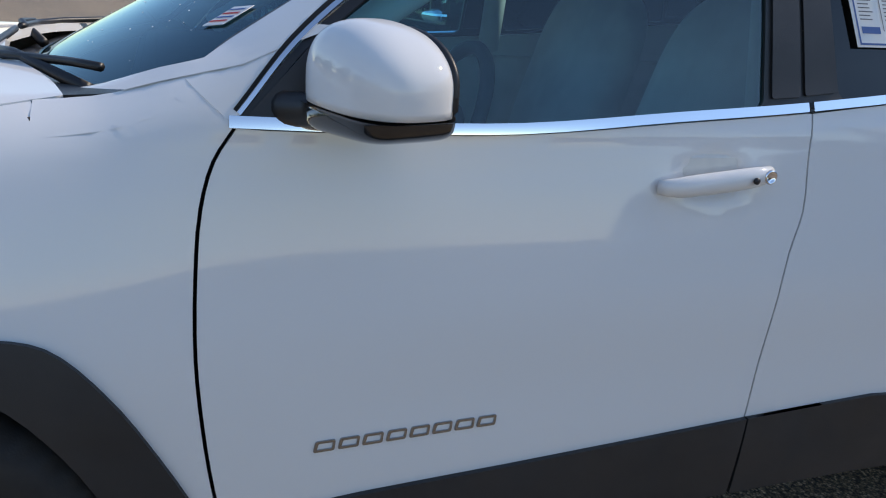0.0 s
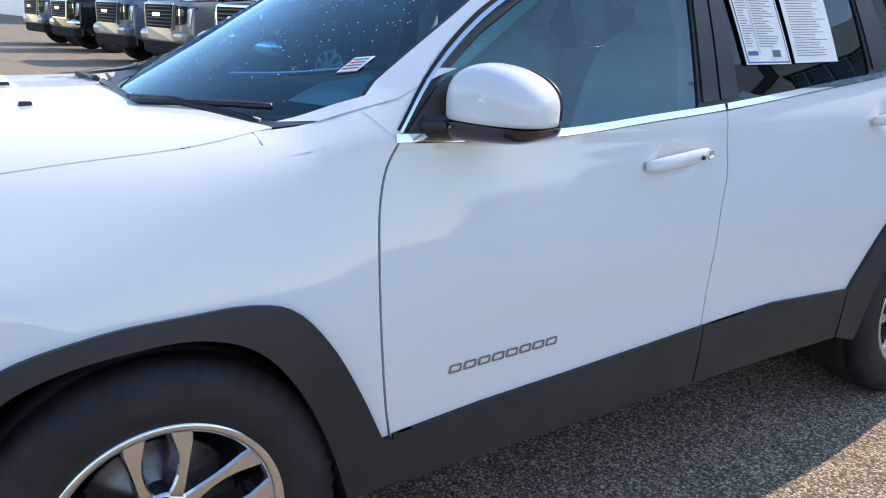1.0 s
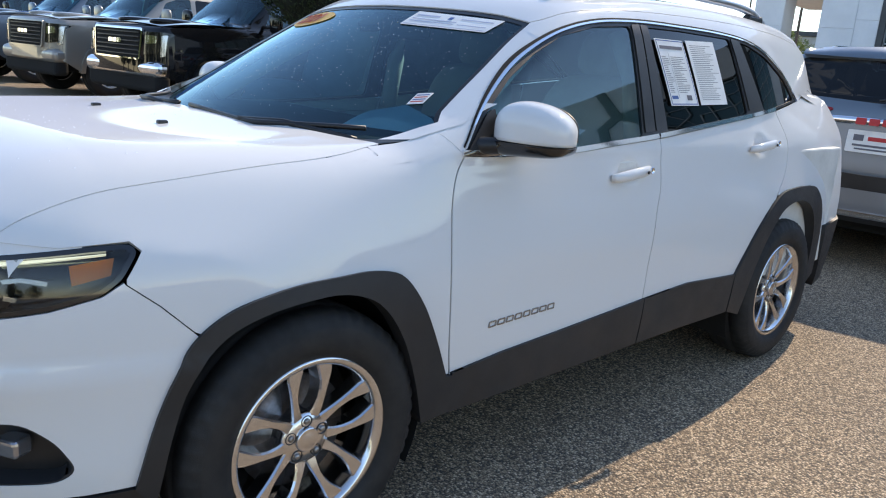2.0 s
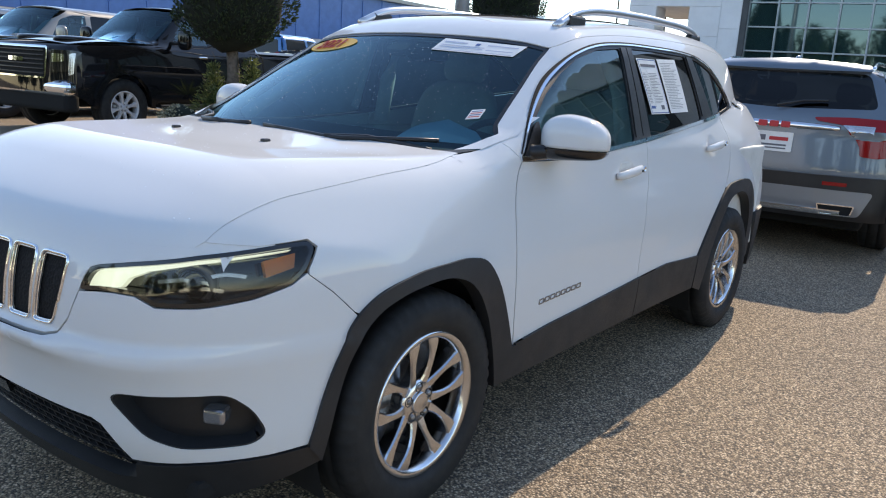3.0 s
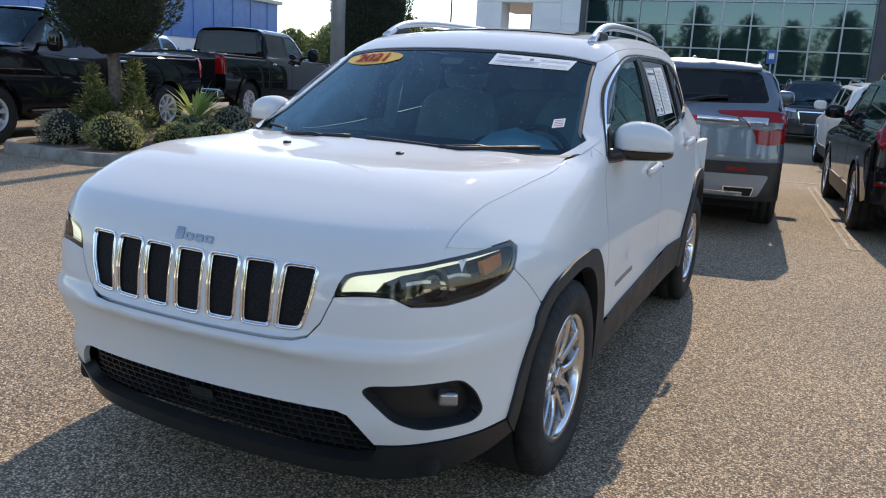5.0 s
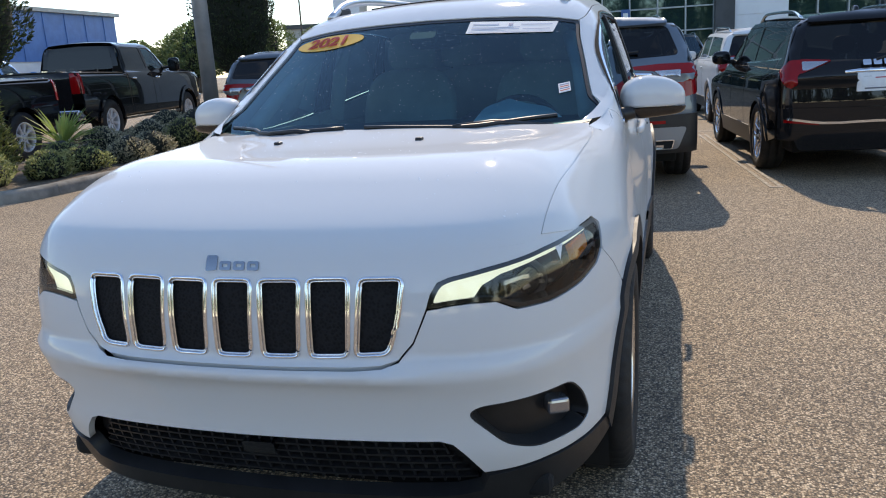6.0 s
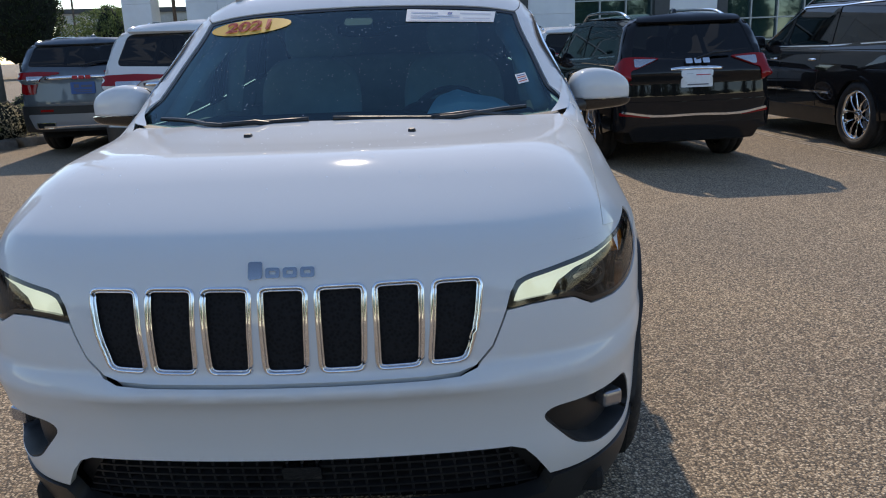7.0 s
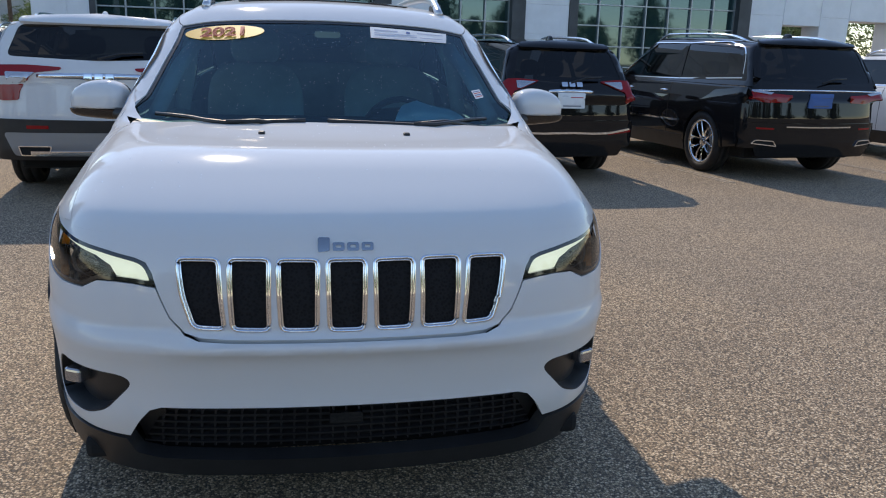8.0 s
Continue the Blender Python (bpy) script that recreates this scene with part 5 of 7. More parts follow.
        for yc in (0, wb):
            ring_ = np.array(arch(yc, wr + 0.055, wr) + arch(yc, wr + 0.012, wr)[::-1])
            Q("arch_trim", Sk(ring_, lift=0.012, depth=0.06, g=0.05), PLASTIC if p.get("clad", True) else mat)
        for yc in (a2, a3 - 0.1):
            Q("door_seam", Sk(band([(yc + 0.02, belt - 0.01), (yc + 0.02, 0.75), (yc, sill + 0.12)], 0.008, 2), lift=0.0015, depth=0.0), DARK)
            Q("door_handle", move(egg(0, 0, 0, 0.02, 0.10, 0.016, 2.6, 14, 8), Matrix.Translation((s * (W / 2 - 0.015), yc - 0.14, belt - 0.13))), CHROME if p.get("side_bar") else mat)
        mir = Q("door_mirror", egg(s * (W / 2 + 0.06), 0.72, belt + 0.09, 0.115, 0.07, 0.085, 3.0, 20, 12), mat)
        Q("mirror_arm", tube([(s * (W / 2 - 0.10), 0.70, belt + 0.03), (s * (W / 2 + 0.02), 0.72, belt + 0.05)], 0.03, 8), PLASTIC, "", mir)
        for yc in (0, wb):
            wheel(car_, s * (W / 2 - 0.125), yc, wr, R=wr, rim=wr * 0.70, w=0.24, style=wheel_style, metal=rim_metal, turn=0.2 + yc)
        base = top.lay(fn, [(W / 2 - 0.33, v) for v in np.linspace(1.2, R - 0.62, 9)])
        hump = [0.0, 0.045, 0.055, 0.055, 0.055, 0.055, 0.055, 0.045, 0.0]
        Q("roof_rail", tube(smooth([(s * q[0], q[1], q[2] + h) for q, h in zip(base, hump)], 3), 0.017, 8), CHROME if p.get("rail", 1) else BLACKP, "bright roof rail")
        # tail lamps
        lamp = np.array(p["lamp"])
        tl = Q("tail_light", skin(fn, rear, rounded(lamp, 0.025), g=0.04, lift=0.012, depth=0.04, flip=flip), REDLENS, "red tail light")
        Q("reverse_light", skin(fn, rear, rounded(np.array(p["white"]), 0.012), g=0.04, lift=0.024, depth=0.02, flip=flip), WHITELENS, "", tl)
        Q("rear_reflector", skin(fn, rear, np.array(p["refl"]), g=0.06, lift=0.035, depth=0.02, flip=flip), REDLENS)
        if p.get("pipes"):
            loop = rounded(np.array(p["pipes"]), 0.02)
            # flat near-black sheet in the tip, coloured as the shade inside the pipe
            Q("exhaust_bore", skin(fn, rear, inset(loop, 0.008), g=0.03, lift=0.040, depth=0.0, flip=flip), DARK)
            Q("exhaust_tip", skin(fn, rear, loop, [inset(loop, 0.010)], g=0.03, lift=0.05, depth=0.09, flip=flip), CHROME, "chrome exhaust tip")
    hoodloop = np.array([(-W / 2 + 0.16, 0.34), (-W / 2 + 0.13, -0.2), (-W / 2 + 0.22, F + 0.28), (-0.4, F + 0.17), (0.4, F + 0.17), (W / 2 - 0.22, F + 0.28), (W / 2 - 0.13, -0.2), (W / 2 - 0.16, 0.34)])
    Q("bonnet", skin(fn, top, hoodloop, g=0.12, depth=0.02), mat)
    Q("front_end", skin(fn, nose, np.array([(-W / 2 + 0.08, 0.30), (W / 2 - 0.08, 0.30), (W / 2 - 0.10, hoodz - 0.12), (-W / 2 + 0.10, hoodz - 0.12)]), g=0.12, lift=-0.004, depth=0.0), mat)
    gl = rounded([(-0.42, 0.55), (0.42, 0.55), (0.50, hoodz - 0.20), (-0.50, hoodz - 0.20)], 0.05)
    gr = Q("front_grille", skin(fn, nose, gl, g=0.10, lift=0.006, depth=0.02), PLASTIC)
    Q("grille_frame", skin(fn, nose, gl, [inset(gl, 0.03)], g=0.06, lift=0.016, depth=0.02), CHROME, "", gr)
    for s in (-1, 1):
        Q("headlight", skin(fn, nose, np.array([(s * 0.53, hoodz - 0.24), (s * (W / 2 - 0.16), hoodz - 0.21), (s * (W / 2 - 0.17), hoodz - 0.13), (s * 0.53, hoodz - 0.17)]), g=0.06, lift=0.012, depth=0.03), WHITELENS)
    ws = np.array([(-W / 2 + 0.20, hoodz + 0.03), (W / 2 - 0.20, hoodz + 0.03), (W / 2 - 0.34, H - 0.16), (0, H - 0.13), (-W / 2 + 0.34, H - 0.16)])
    Q("windscreen", skin(fn, Cast("front", 0.15, 1.6), ws, g=0.12, lift=0.002, depth=0.01), WINDSHIELD, "", None, False)
    Q("cabin", box(-W / 2 + 0.16, W / 2 - 0.16, 0.5, R - 0.35, 0.45, belt - 0.02, 0.05), TRIM)
    for sx in (-0.38, 0.38):
        for sy in (1.35, 2.25):
            Q("headrest", egg(sx, sy, belt + 0.17, 0.13, 0.06, 0.11, 3, 14, 8), TRIM)
    roofloop = np.array([(-W / 2 + 0.33, 1.22), (-0.3, 1.12), (0.3, 1.12), (W / 2 - 0.33, 1.22), (W / 2 - 0.28, wb * 0.7), (W / 2 - 0.32, yt - 0.05), (0, yt), (-W / 2 + 0.32, yt - 0.05), (-W / 2 + 0.28, wb * 0.7)])
    rf = Q("roof", skin(fn, top, roofloop, g=0.12, depth=0.02), mat)
    Q("roof_antenna", egg(0, R - 0.75, H - 0.045 - rd(R - 0.75), 0.03, 0.09, 0.055, 2.2, 12, 8), mat, "", rf)
    # tail
    gate = np.array([(-W / 2 + 0.06, 0.62), (W / 2 - 0.06, 0.62), (W / 2 - 0.07, belt), (W / 2 - 0.235, Ht - 0.15), (0, Ht - 0.10), (-W / 2 + 0.235, Ht - 0.15), (-W / 2 + 0.07, belt)])
    rg = rounded([(-W / 2 + 0.20, belt + 0.05), (0, belt + 0.02), (W / 2 - 0.20, belt + 0.05), (W / 2 - 0.31, Ht - 0.165), (-W / 2 + 0.31, Ht - 0.165)], 0.06)
    tg = Q("tailgate", skin(fn, rear, gate, [rg], g=0.07, depth=0.02), mat)
    Q("rear_window", skin(fn, rear, rg, g=0.12, lift=-0.004, depth=0.0), PRIVACY, "dark rear glass", tg, False)
    Q("tail_spoiler", skin(fn, rear, rounded([(-W / 2 + 0.30, Ht - 0.165), (W / 2 - 0.30, Ht - 0.165), (W / 2 - 0.33, Ht - 0.12), (0, Ht - 0.085), (-W / 2 + 0.33, Ht - 0.12)], 0.03), g=0.08, lift=0.032, depth=0.05), mat, "", tg)
    Q("rear_wiper", tube([(0.0, R - 0.02, belt + 0.04), (-0.20, R - 0.06, belt + 0.09), (-0.38, R - 0.07, belt + 0.10)], 0.012, 6), PLASTIC, "", tg)
    if p.get("bar"):
        b_ = np.array(p["bar"])
        xs_ = np.linspace(b_[0][0], b_[2 if len(b_) > 4 else 1][0], 15)
        zc_, hh = (b_[0][1] + b_[-1][1]) / 2, abs(b_[-1][1] - b_[0][1]) / 2
        bp_ = rear.lay(fn, [(v, zc_ + 0.006 * (1 - (v / xs_[-1]) ** 2)) for v in xs_])
        Q("chrome_bar", tube([tuple(q + np.array((0, 0.004 - hh * 0.4, 0))) for q in bp_], [hh * (1 - 0.35 * abs(v / xs_[-1]) ** 3) for v in xs_], 14), CHROME, "chrome bar across the tailgate", tg)
    if p.get("round"):
        Q("round_badge", move(turned([(0, 0.055), (0.012, 0.052), (0.016, 0.044), (0.012, 0.040), (0.012, 0.0005)], 28), Matrix.Translation((0, R - 0.075, p["badge"] + 0.02)) @ Matrix.Rotation(math.pi / 2, 4, "Z")), CHROME, "", tg)
    for k in range(0 if p.get("round") else 3):
        Q("badge_bar", skin(fn, rear, rounded([(-0.13 + 0.09 * k, p["badge"]), (-0.06 + 0.09 * k, p["badge"]), (-0.06 + 0.09 * k, p["badge"] + 0.04), (-0.13 + 0.09 * k, p["badge"] + 0.04)], 0.008), g=0.06, lift=0.034, depth=0.02), REDPRINT if p.get("redbadge") else CHROME, "", tg)
    px, pz = 0.165, p["plate"]
    pl = Q("number_plate", skin(fn, rear, rounded([(-px, pz), (px, pz), (px, pz + 0.165), (-px, pz + 0.165)], 0.012), g=0.08, lift=0.02, depth=0.02), p.get("plate_mat", PAPER), "dealer plate with plain bars", tg)
    for k, (u0, u1, v, h) in enumerate(((-0.13, 0.02, 0.09, 0.03), (0.05, 0.12, 0.085, 0.045), (-0.12, 0.12, 0.045, 0.015), (-0.12, 0.10, 0.02, 0.012))):
        Q("plate_bar", skin(fn, rear, np.array([(u0, pz + v), (u1, pz + v), (u1, pz + v + h), (u0, pz + v + h)]), g=0.1, lift=0.022, depth=0.0), REDPRINT if k == 0 and p.get("plate_mat", PAPER) is PAPER else INK, "", pl)
    b0, b1, k0, k1 = p.get("tail_z", (0.40, 0.70, 0.30, 0.48))
    lowb = np.array([(-W / 2 + 0.05, b0), (W / 2 - 0.05, b0), (W / 2 - 0.05, b1), (0, b1 - 0.01), (-W / 2 + 0.05, b1)])
    bp = Q("rear_bumper", skin(fn, rear, lowb, g=0.07, lift=0.03, depth=0.08), PLASTIC if p.get("clad", True) else mat, "dark rear bumper")
    skid = rounded([(-W / 2 + 0.22, k0), (W / 2 - 0.22, k0), (W / 2 - 0.14, k1), (-W / 2 + 0.14, k1)], 0.04)
    Q("skid_plate", skin(fn, rear, skid, g=0.07, lift=0.035, depth=0.08), p.get("skid", SKIDM), "", bp)
    if p.get("lowbar"):
        Q("bumper_moulding", skin(fn, rear, band(p["lowbar"], 0.014 if p.get("round") else 0.022, 3), g=0.06, lift=0.045, depth=0.02), CHROME, "", bp)
    Q("underbody", box(-W / 2 + 0.2, W / 2 - 0.2, F + 0.3, R - 0.3, 0.24, 0.45, 0.03), DARK)
    return car_


ACADIA = dict(W=1.915, wb=2.86, F=-0.98, R=3.93, H=1.71, belt=1.215, hood=1.10, rake=0.42, tyre=0.375, badge=1.075, plate=0.87, redbadge=True, clad=True,
              lamp=[(0.30, 1.175), (0.58, 1.190), (0.86, 1.184), (0.925, 1.13), (0.92, 0.90), (0.80, 0.875), (0.675, 0.885), (0.665, 0.96), (0.62, 1.03), (0.53, 1.125), (0.32, 1.150)], white=[(0.52, 1.122), (0.760, 1.124), (0.750, 1.035), (0.640, 1.035)],
              tail_z=(0.36, 0.72, 0.40, 0.60), refl=[(0.44, 0.635), (0.62, 0.635), (0.62, 0.665), (0.44, 0.665)], bar=[(-0.51, 1.062), (0, 1.07), (0.51, 1.062), (0.51, 1.128), (0, 1.136), (-0.51, 1.128)], pipes=[(0.44, 0.405), (0.68, 0.405), (0.70, 0.485), (0.42, 0.485)], lowbar=[(-0.6, 0.425), (0, 0.425), (0.6, 0.425)])
TERRAIN = dict(W=1.72, wb=2.72, F=-0.92, R=3.70, H=1.67, belt=1.08, hood=1.03, rake=0.55, drop=0.10, tyre=0.36, badge=1.06, plate=0.83, redbadge=False, clad=False, skid=BLACKP,
               lamp=[(0.37, 1.125), (0.61, 1.145), (0.735, 1.14), (0.805, 1.06), (0.815, 0.95), (0.745, 0.885), (0.64, 0.875), (0.69, 0.94), (0.68, 1.01), (0.61, 1.030), (0.48, 1.08)], white=[(0.41, 1.108), (0.64, 1.118), (0.64, 1.042), (0.60, 1.040)],
               refl=[(0.48, 0.535), (0.77, 0.565), (0.77, 0.595), (0.48, 0.565)], bar=[(-0.27, 0.985), (0.27, 0.985), (0.25, 1.04), (-0.25, 1.04)], lowbar=[(-0.75, 0.60), (-0.45, 0.555), (0, 0.56), (0.45, 0.555), (0.75, 0.60)])
ENCLAVE = dict(W=1.97, wb=3.07, F=-0.97, R=4.02, H=1.80, belt=1.13, hood=1.10, rake=0.55, drop=0.12, tyre=0.39, badge=1.06, plate=0.875, plate_mat=INKBLUE, clad=False, skid=BLACKP, side_bar=True,
               lamp=[(0.40, 1.02), (0.70, 1.04), (0.915, 1.07), (0.92, 0.98), (0.70, 0.93), (0.45, 0.94)], white=[(0.70, 1.02), (0.91, 1.05), (0.91, 1.075), (0.66, 1.045)], round=True,
               refl=[(0.60, 0.62), (0.80, 0.625), (0.80, 0.645), (0.60, 0.64)], bar=[(-0.88, 1.065), (0, 1.055), (0.88, 1.065), (0.86, 1.088), (0, 1.08), (-0.86, 1.088)], pipes=[(0.55, 0.42), (0.85, 0.45), (0.80, 0.50), (0.60, 0.49)], lowbar=[(-0.45, 0.655), (0, 0.65), (0.45, 0.655)])


def lot_pose(x, y, wb, turn=0.0, away=True):
    """Stands a vehicle with its rear axle at (x, y), its tail to the lane (away) or its nose."""
    a = LOT + turn + (math.pi if away else 0.0)
    return Matrix.Translation((x, y, 0)) @ Matrix.Rotation(a, 4, "Z") @ Matrix.Translation((0, -wb, 0))


parked_suv(ACADIA, lot_pose(0.24, 6.32, 2.86), SILVERP, "steel-blue suv parked tail out, red tail lights")
parked_suv(dict(ACADIA, plate_mat=INKBLUE, redbadge=False), lot_pose(-2.03, 5.86, 2.86), WHITE, "white suv parked tail out with dark rear glass")
parked_suv(TERRAIN, lot_pose(2.75, 6.78, 2.72), BLACKP, "black compact suv parked tail out with a paper plate")
parked_suv(ENCLAVE, lot_pose(5.90, 6.82, 3.07), BLACKP, "large black suv parked tail out, bright alloy wheels", rim_metal=CHROME)
parked_suv(dict(ACADIA, plate_mat=INKBLUE), lot_pose(-5.0, 9.9, 2.86), GREYP, "dark grey suv parked tail out near the planted island")
parked_suv(TERRAIN, lot_pose(2.5, 12.8, 2.72), WHITE, "white compact suv parked tail out in the far row")
parked_suv(TERRAIN, lot_pose(9.6, 7.6, 2.72), WHITE, "white compact suv parked tail out at the row's end")
parked_suv(ENCLAVE, lot_pose(0.9, 25.0, 3.07, 0.0, False), NAVYP, "dark suv standing nose out before the showroom")
parked_suv(dict(ACADIA, plate_mat=INKBLUE), lot_pose(-7.6, 17.5, 2.86), SILVERP, "silver suv parked far off beyond the island")


# pick-up trucks
def truck_solid(p):
    W, wb, F, R, H = (p[k] for k in ("W", "wb", "F", "R", "H"))

    def fn(x, y, z):
        x = np.abs(x)
        w = W / 2 - curve(z, [0.4, 0.6, 0.9, 1.2, 1.4], [0.03, 0.0, 0.0, 0.02, 0.06]) - 0.03 * np.clip(-y / -F, 0, 1) ** 3
        front = F + 0.08 * x * x + 0.10 * x ** 6 + 0.04 * (z - 0.8) - y
        rear = y - R
        deck = z - curve(y, [F, F + 0.2, 0.6, 1.0, 3.0, R], [1.27, 1.33, 1.40, 1.36, 1.38, 1.40]) + 0.05 * x * x
        body = smax(smax(smax(x - w, front, 0.08), deck, 0.07), rear, 0.05)
        g = W / 2 - 0.10 - (z - 1.36) * 0.28
        wind = (0.55 + 1.25 * (z - 1.38) + 0.22 * x * x - y) / 1.6
        roof = z - (H - 0.08 * x * x)
        back = y - (p["cab"] - 0.12 * (z - 1.36))
        house = smax(smax(smax(smax(x - g, roof, 0.14), wind, 0.06), back, 0.08), 1.2 - z, 0.02)
        return smin(body, house, 0.04)
    return fn


def pickup(pose_m, mat, label, chrome=True):
    p = dict(W=2.03, wb=3.78, F=-1.0, R=4.82, H=1.97, cab=2.88)
    fn = truck_solid(p)
    W, wb, F, R, H, cab_y = (p[k] for k in ("W", "wb", "F", "R", "H", "cab"))
    side, top, nose, rear = Cast("side", W / 2 + 0.2, W / 2), Cast("top", H + 0.3, 1.6), Cast("front", F - 0.3, 1.6), Cast("rear", R + 0.3, 3.4)
    truck = thing("pickup_truck", label, "pickup truck", "parked pickup trucks", pose_m)
    Q = lambda name, shape, mt, lab="", par=None, shadow=True: part(name, shape, mt, par or truck, lab, shadow)
    wr, bright = 0.42, CHROME if chrome else mat
    loop = np.array([(F + 0.15, 0.62)] + arch(0, wr + 0.07, wr + 0.03) + [(0.62, 0.50), (wb - 0.62, 0.50)] + arch(wb, wr + 0.07, wr + 0.03) + [(R - 0.06, 0.62), (R - 0.04, 1.36), (cab_y + 0.02, 1.345), (1.0, 1.325), (0.6, 1.345), (F + 0.2, 1.27), (F + 0.12, 1.0)])
    upper = np.array([(0.60, 1.335), (1.0, 1.325), (cab_y, 1.34), (cab_y - 0.09, H - 0.09), (1.75, H - 0.055), (1.40, H - 0.08), (1.02, 1.68)])
    wf = rounded([(0.98, 1.40), (1.72, 1.40), (1.74, H - 0.14), (1.45, H - 0.16), (1.20, 1.72)], 0.04)
    wr2 = rounded([(1.82, 1.40), (cab_y - 0.16, 1.41), (cab_y - 0.20, H - 0.15), (1.84, H - 0.14)], 0.05)
    for flip in (False, True):
        s = -1 if flip else 1
        Sk = lambda l, holes=(), **kw: skin(fn, side, l, holes, flip=flip, g=kw.pop("g", 0.08), **kw)
        Q("body_side", Sk(loop, depth=0.03), mat)
        up = Q("cab_side", Sk(upper, [wf, wr2], depth=0.02), mat)
        for l in (wf, wr2):
            Q("side_window", Sk(l, lift=-0.006, depth=0.0, g=0.15), SIDEGLASS if l is wf else PRIVACY, "", up, False)
        for yc in (0, wb):
            Q("arch_trim", Sk(np.array(arch(yc, wr + 0.12, wr + 0.03) + arch(yc, wr + 0.04, wr + 0.03)[::-1]), lift=0.03, depth=0.08, g=0.06), mat)
            wheel(truck, s * (W / 2 - 0.14), yc, wr, R=wr, rim=wr * 0.58, w=0.27, style="eight", metal=SILVERRIM, turn=0.2 + 0.3 * yc)
        for yc in (1.77, cab_y - 0.05):
            Q("door_seam", Sk(band([(yc, 1.33), (yc, 0.9), (yc - 0.02, 0.53)], 0.010, 2), lift=0.0015, depth=0.0), DARK)
        for yc in (1.52, 2.62):
            Q("door_handle", egg(s * (W / 2 - 0.02), yc, 1.21, 0.022, 0.10, 0.02, 2.6, 14, 8), bright)
        Q("bed_gap", Sk(band([(cab_y + 0.035, 1.35), (cab_y + 0.035, 0.52)], 0.03, 2), lift=0.0015, depth=0.0), DARK)
        Q("bed_rail", Sk(band([(cab_y + 0.06, 1.365), (3.9, 1.375), (R - 0.06, 1.38)], 0.03, 2), lift=0.012, depth=0.02), bright)
        Q("running_board", box(min(s * 0.86, s * 1.04), max(s * 0.86, s * 1.04), 0.62, 3.3, 0.42, 0.47, 0.015), PLASTIC)
        mir = Q("door_mirror", egg(s * (W / 2 + 0.16), 0.98, 1.46, 0.13, 0.05, 0.15, 3.4, 20, 12), mat)
        Q("mirror_arm", tube([(s * (W / 2 - 0.12), 0.95, 1.40), (s * (W / 2 + 0.10), 0.97, 1.42)], 0.03, 8), PLASTIC, "", mir)
        hl = Q("headlight", skin(fn, nose, rounded([(0.66, 0.88), (0.98, 0.92), (0.99, 1.20), (0.68, 1.20)], 0.03), g=0.05, lift=0.014, depth=0.04, flip=flip), GLOSSBLACK, "tall headlight with a bright strip")
        Q("light_strip", skin(fn, nose, rounded([(0.93, 0.86), (0.975, 0.88), (0.98, 1.17), (0.935, 1.15)], 0.015), g=0.05, lift=0.02, depth=0.02, flip=flip), WHITELENS, "", hl)
        Q("reflector", skin(fn, nose, rounded([(0.70, 1.03), (0.88, 1.05), (0.88, 1.15), (0.70, 1.15)], 0.02), g=0.05, lift=0.02, depth=0.02, flip=flip), CHROME, "", hl)
        Q("tail_light", skin(fn, rear, rounded([(0.83, 0.98), (0.99, 0.98), (0.98, 1.34), (0.83, 1.34)], 0.02), g=0.06, lift=0.012, depth=0.05, flip=flip), REDLENS, "red tail light")
        Q("side_lamp", Sk(np.array([(R - 0.09, 0.98), (R - 0.02, 0.98), (R - 0.02, 1.33), (R - 0.09, 1.33)]), lift=0.010, depth=0.02), REDLENS)
    Q("bonnet", skin(fn, top, np.array([(-0.86, 0.75), (-0.90, 0.2), (-0.88, F + 0.18), (0.88, F + 0.18), (0.90, 0.2), (0.86, 0.75)]), g=0.12, depth=0.02), mat)
    for s in (-1, 1):
        Q("bonnet_scoop", egg(s * 0.42, -0.35, 1.36, 0.20, 0.34, 0.05, 2.6, 20, 10), mat)
    Q("front_panel", skin(fn, nose, np.array([(-0.97, 0.62), (0.97, 0.62), (0.97, 1.28), (-0.97, 1.28)]), g=0.10, lift=-0.004, depth=0.0), mat)
    gl = rounded([(-0.60, 0.80), (0.60, 0.80), (0.64, 1.24), (-0.64, 1.24)], 0.05)
    gr = Q("front_grille", skin(fn, nose, gl, g=0.10, lift=0.006, depth=0.0), DARK, "black barred grille")
    Q("grille_frame", skin(fn, nose, gl, [inset(gl, 0.025)], g=0.06, lift=0.03, depth=0.04), bright, "", gr)
    for k in range(6):
        zc = 0.87 + 0.062 * k
        Q("grille_bar", skin(fn, nose, band([(-0.56, zc), (0, zc), (0.56, zc)], 0.016, 2), g=0.10, lift=0.026, depth=0.02), PLASTIC, "", gr)
    for k in range(3):
        Q("badge_bar", skin(fn, nose, rounded([(-0.17 + 0.115 * k, 1.02), (-0.07 + 0.115 * k, 1.02), (-0.07 + 0.115 * k, 1.08), (-0.17 + 0.115 * k, 1.08)], 0.015), g=0.06, lift=0.035, depth=0.02), CHROME, "", gr)
    Q("front_bumper", box(-0.985, 0.985, F + 0.025, F + 0.30, 0.56, 0.80, 0.10, 5), bright, "front bumper")
    Q("air_dam", box(-0.95, 0.95, F + 0.07, F + 0.30, 0.35, 0.62, 0.07, 3), DARK, "black lower air dam")
    Q("rear_bumper", box(-0.98, 0.98, R - 0.1, R + 0.14, 0.50, 0.70, 0.04, 3), bright)
    Q("tailgate", skin(fn, rear, np.array([(-0.82, 0.70), (0.82, 0.70), (0.82, 1.36), (-0.82, 1.36)]), g=0.12, depth=0.03), mat)
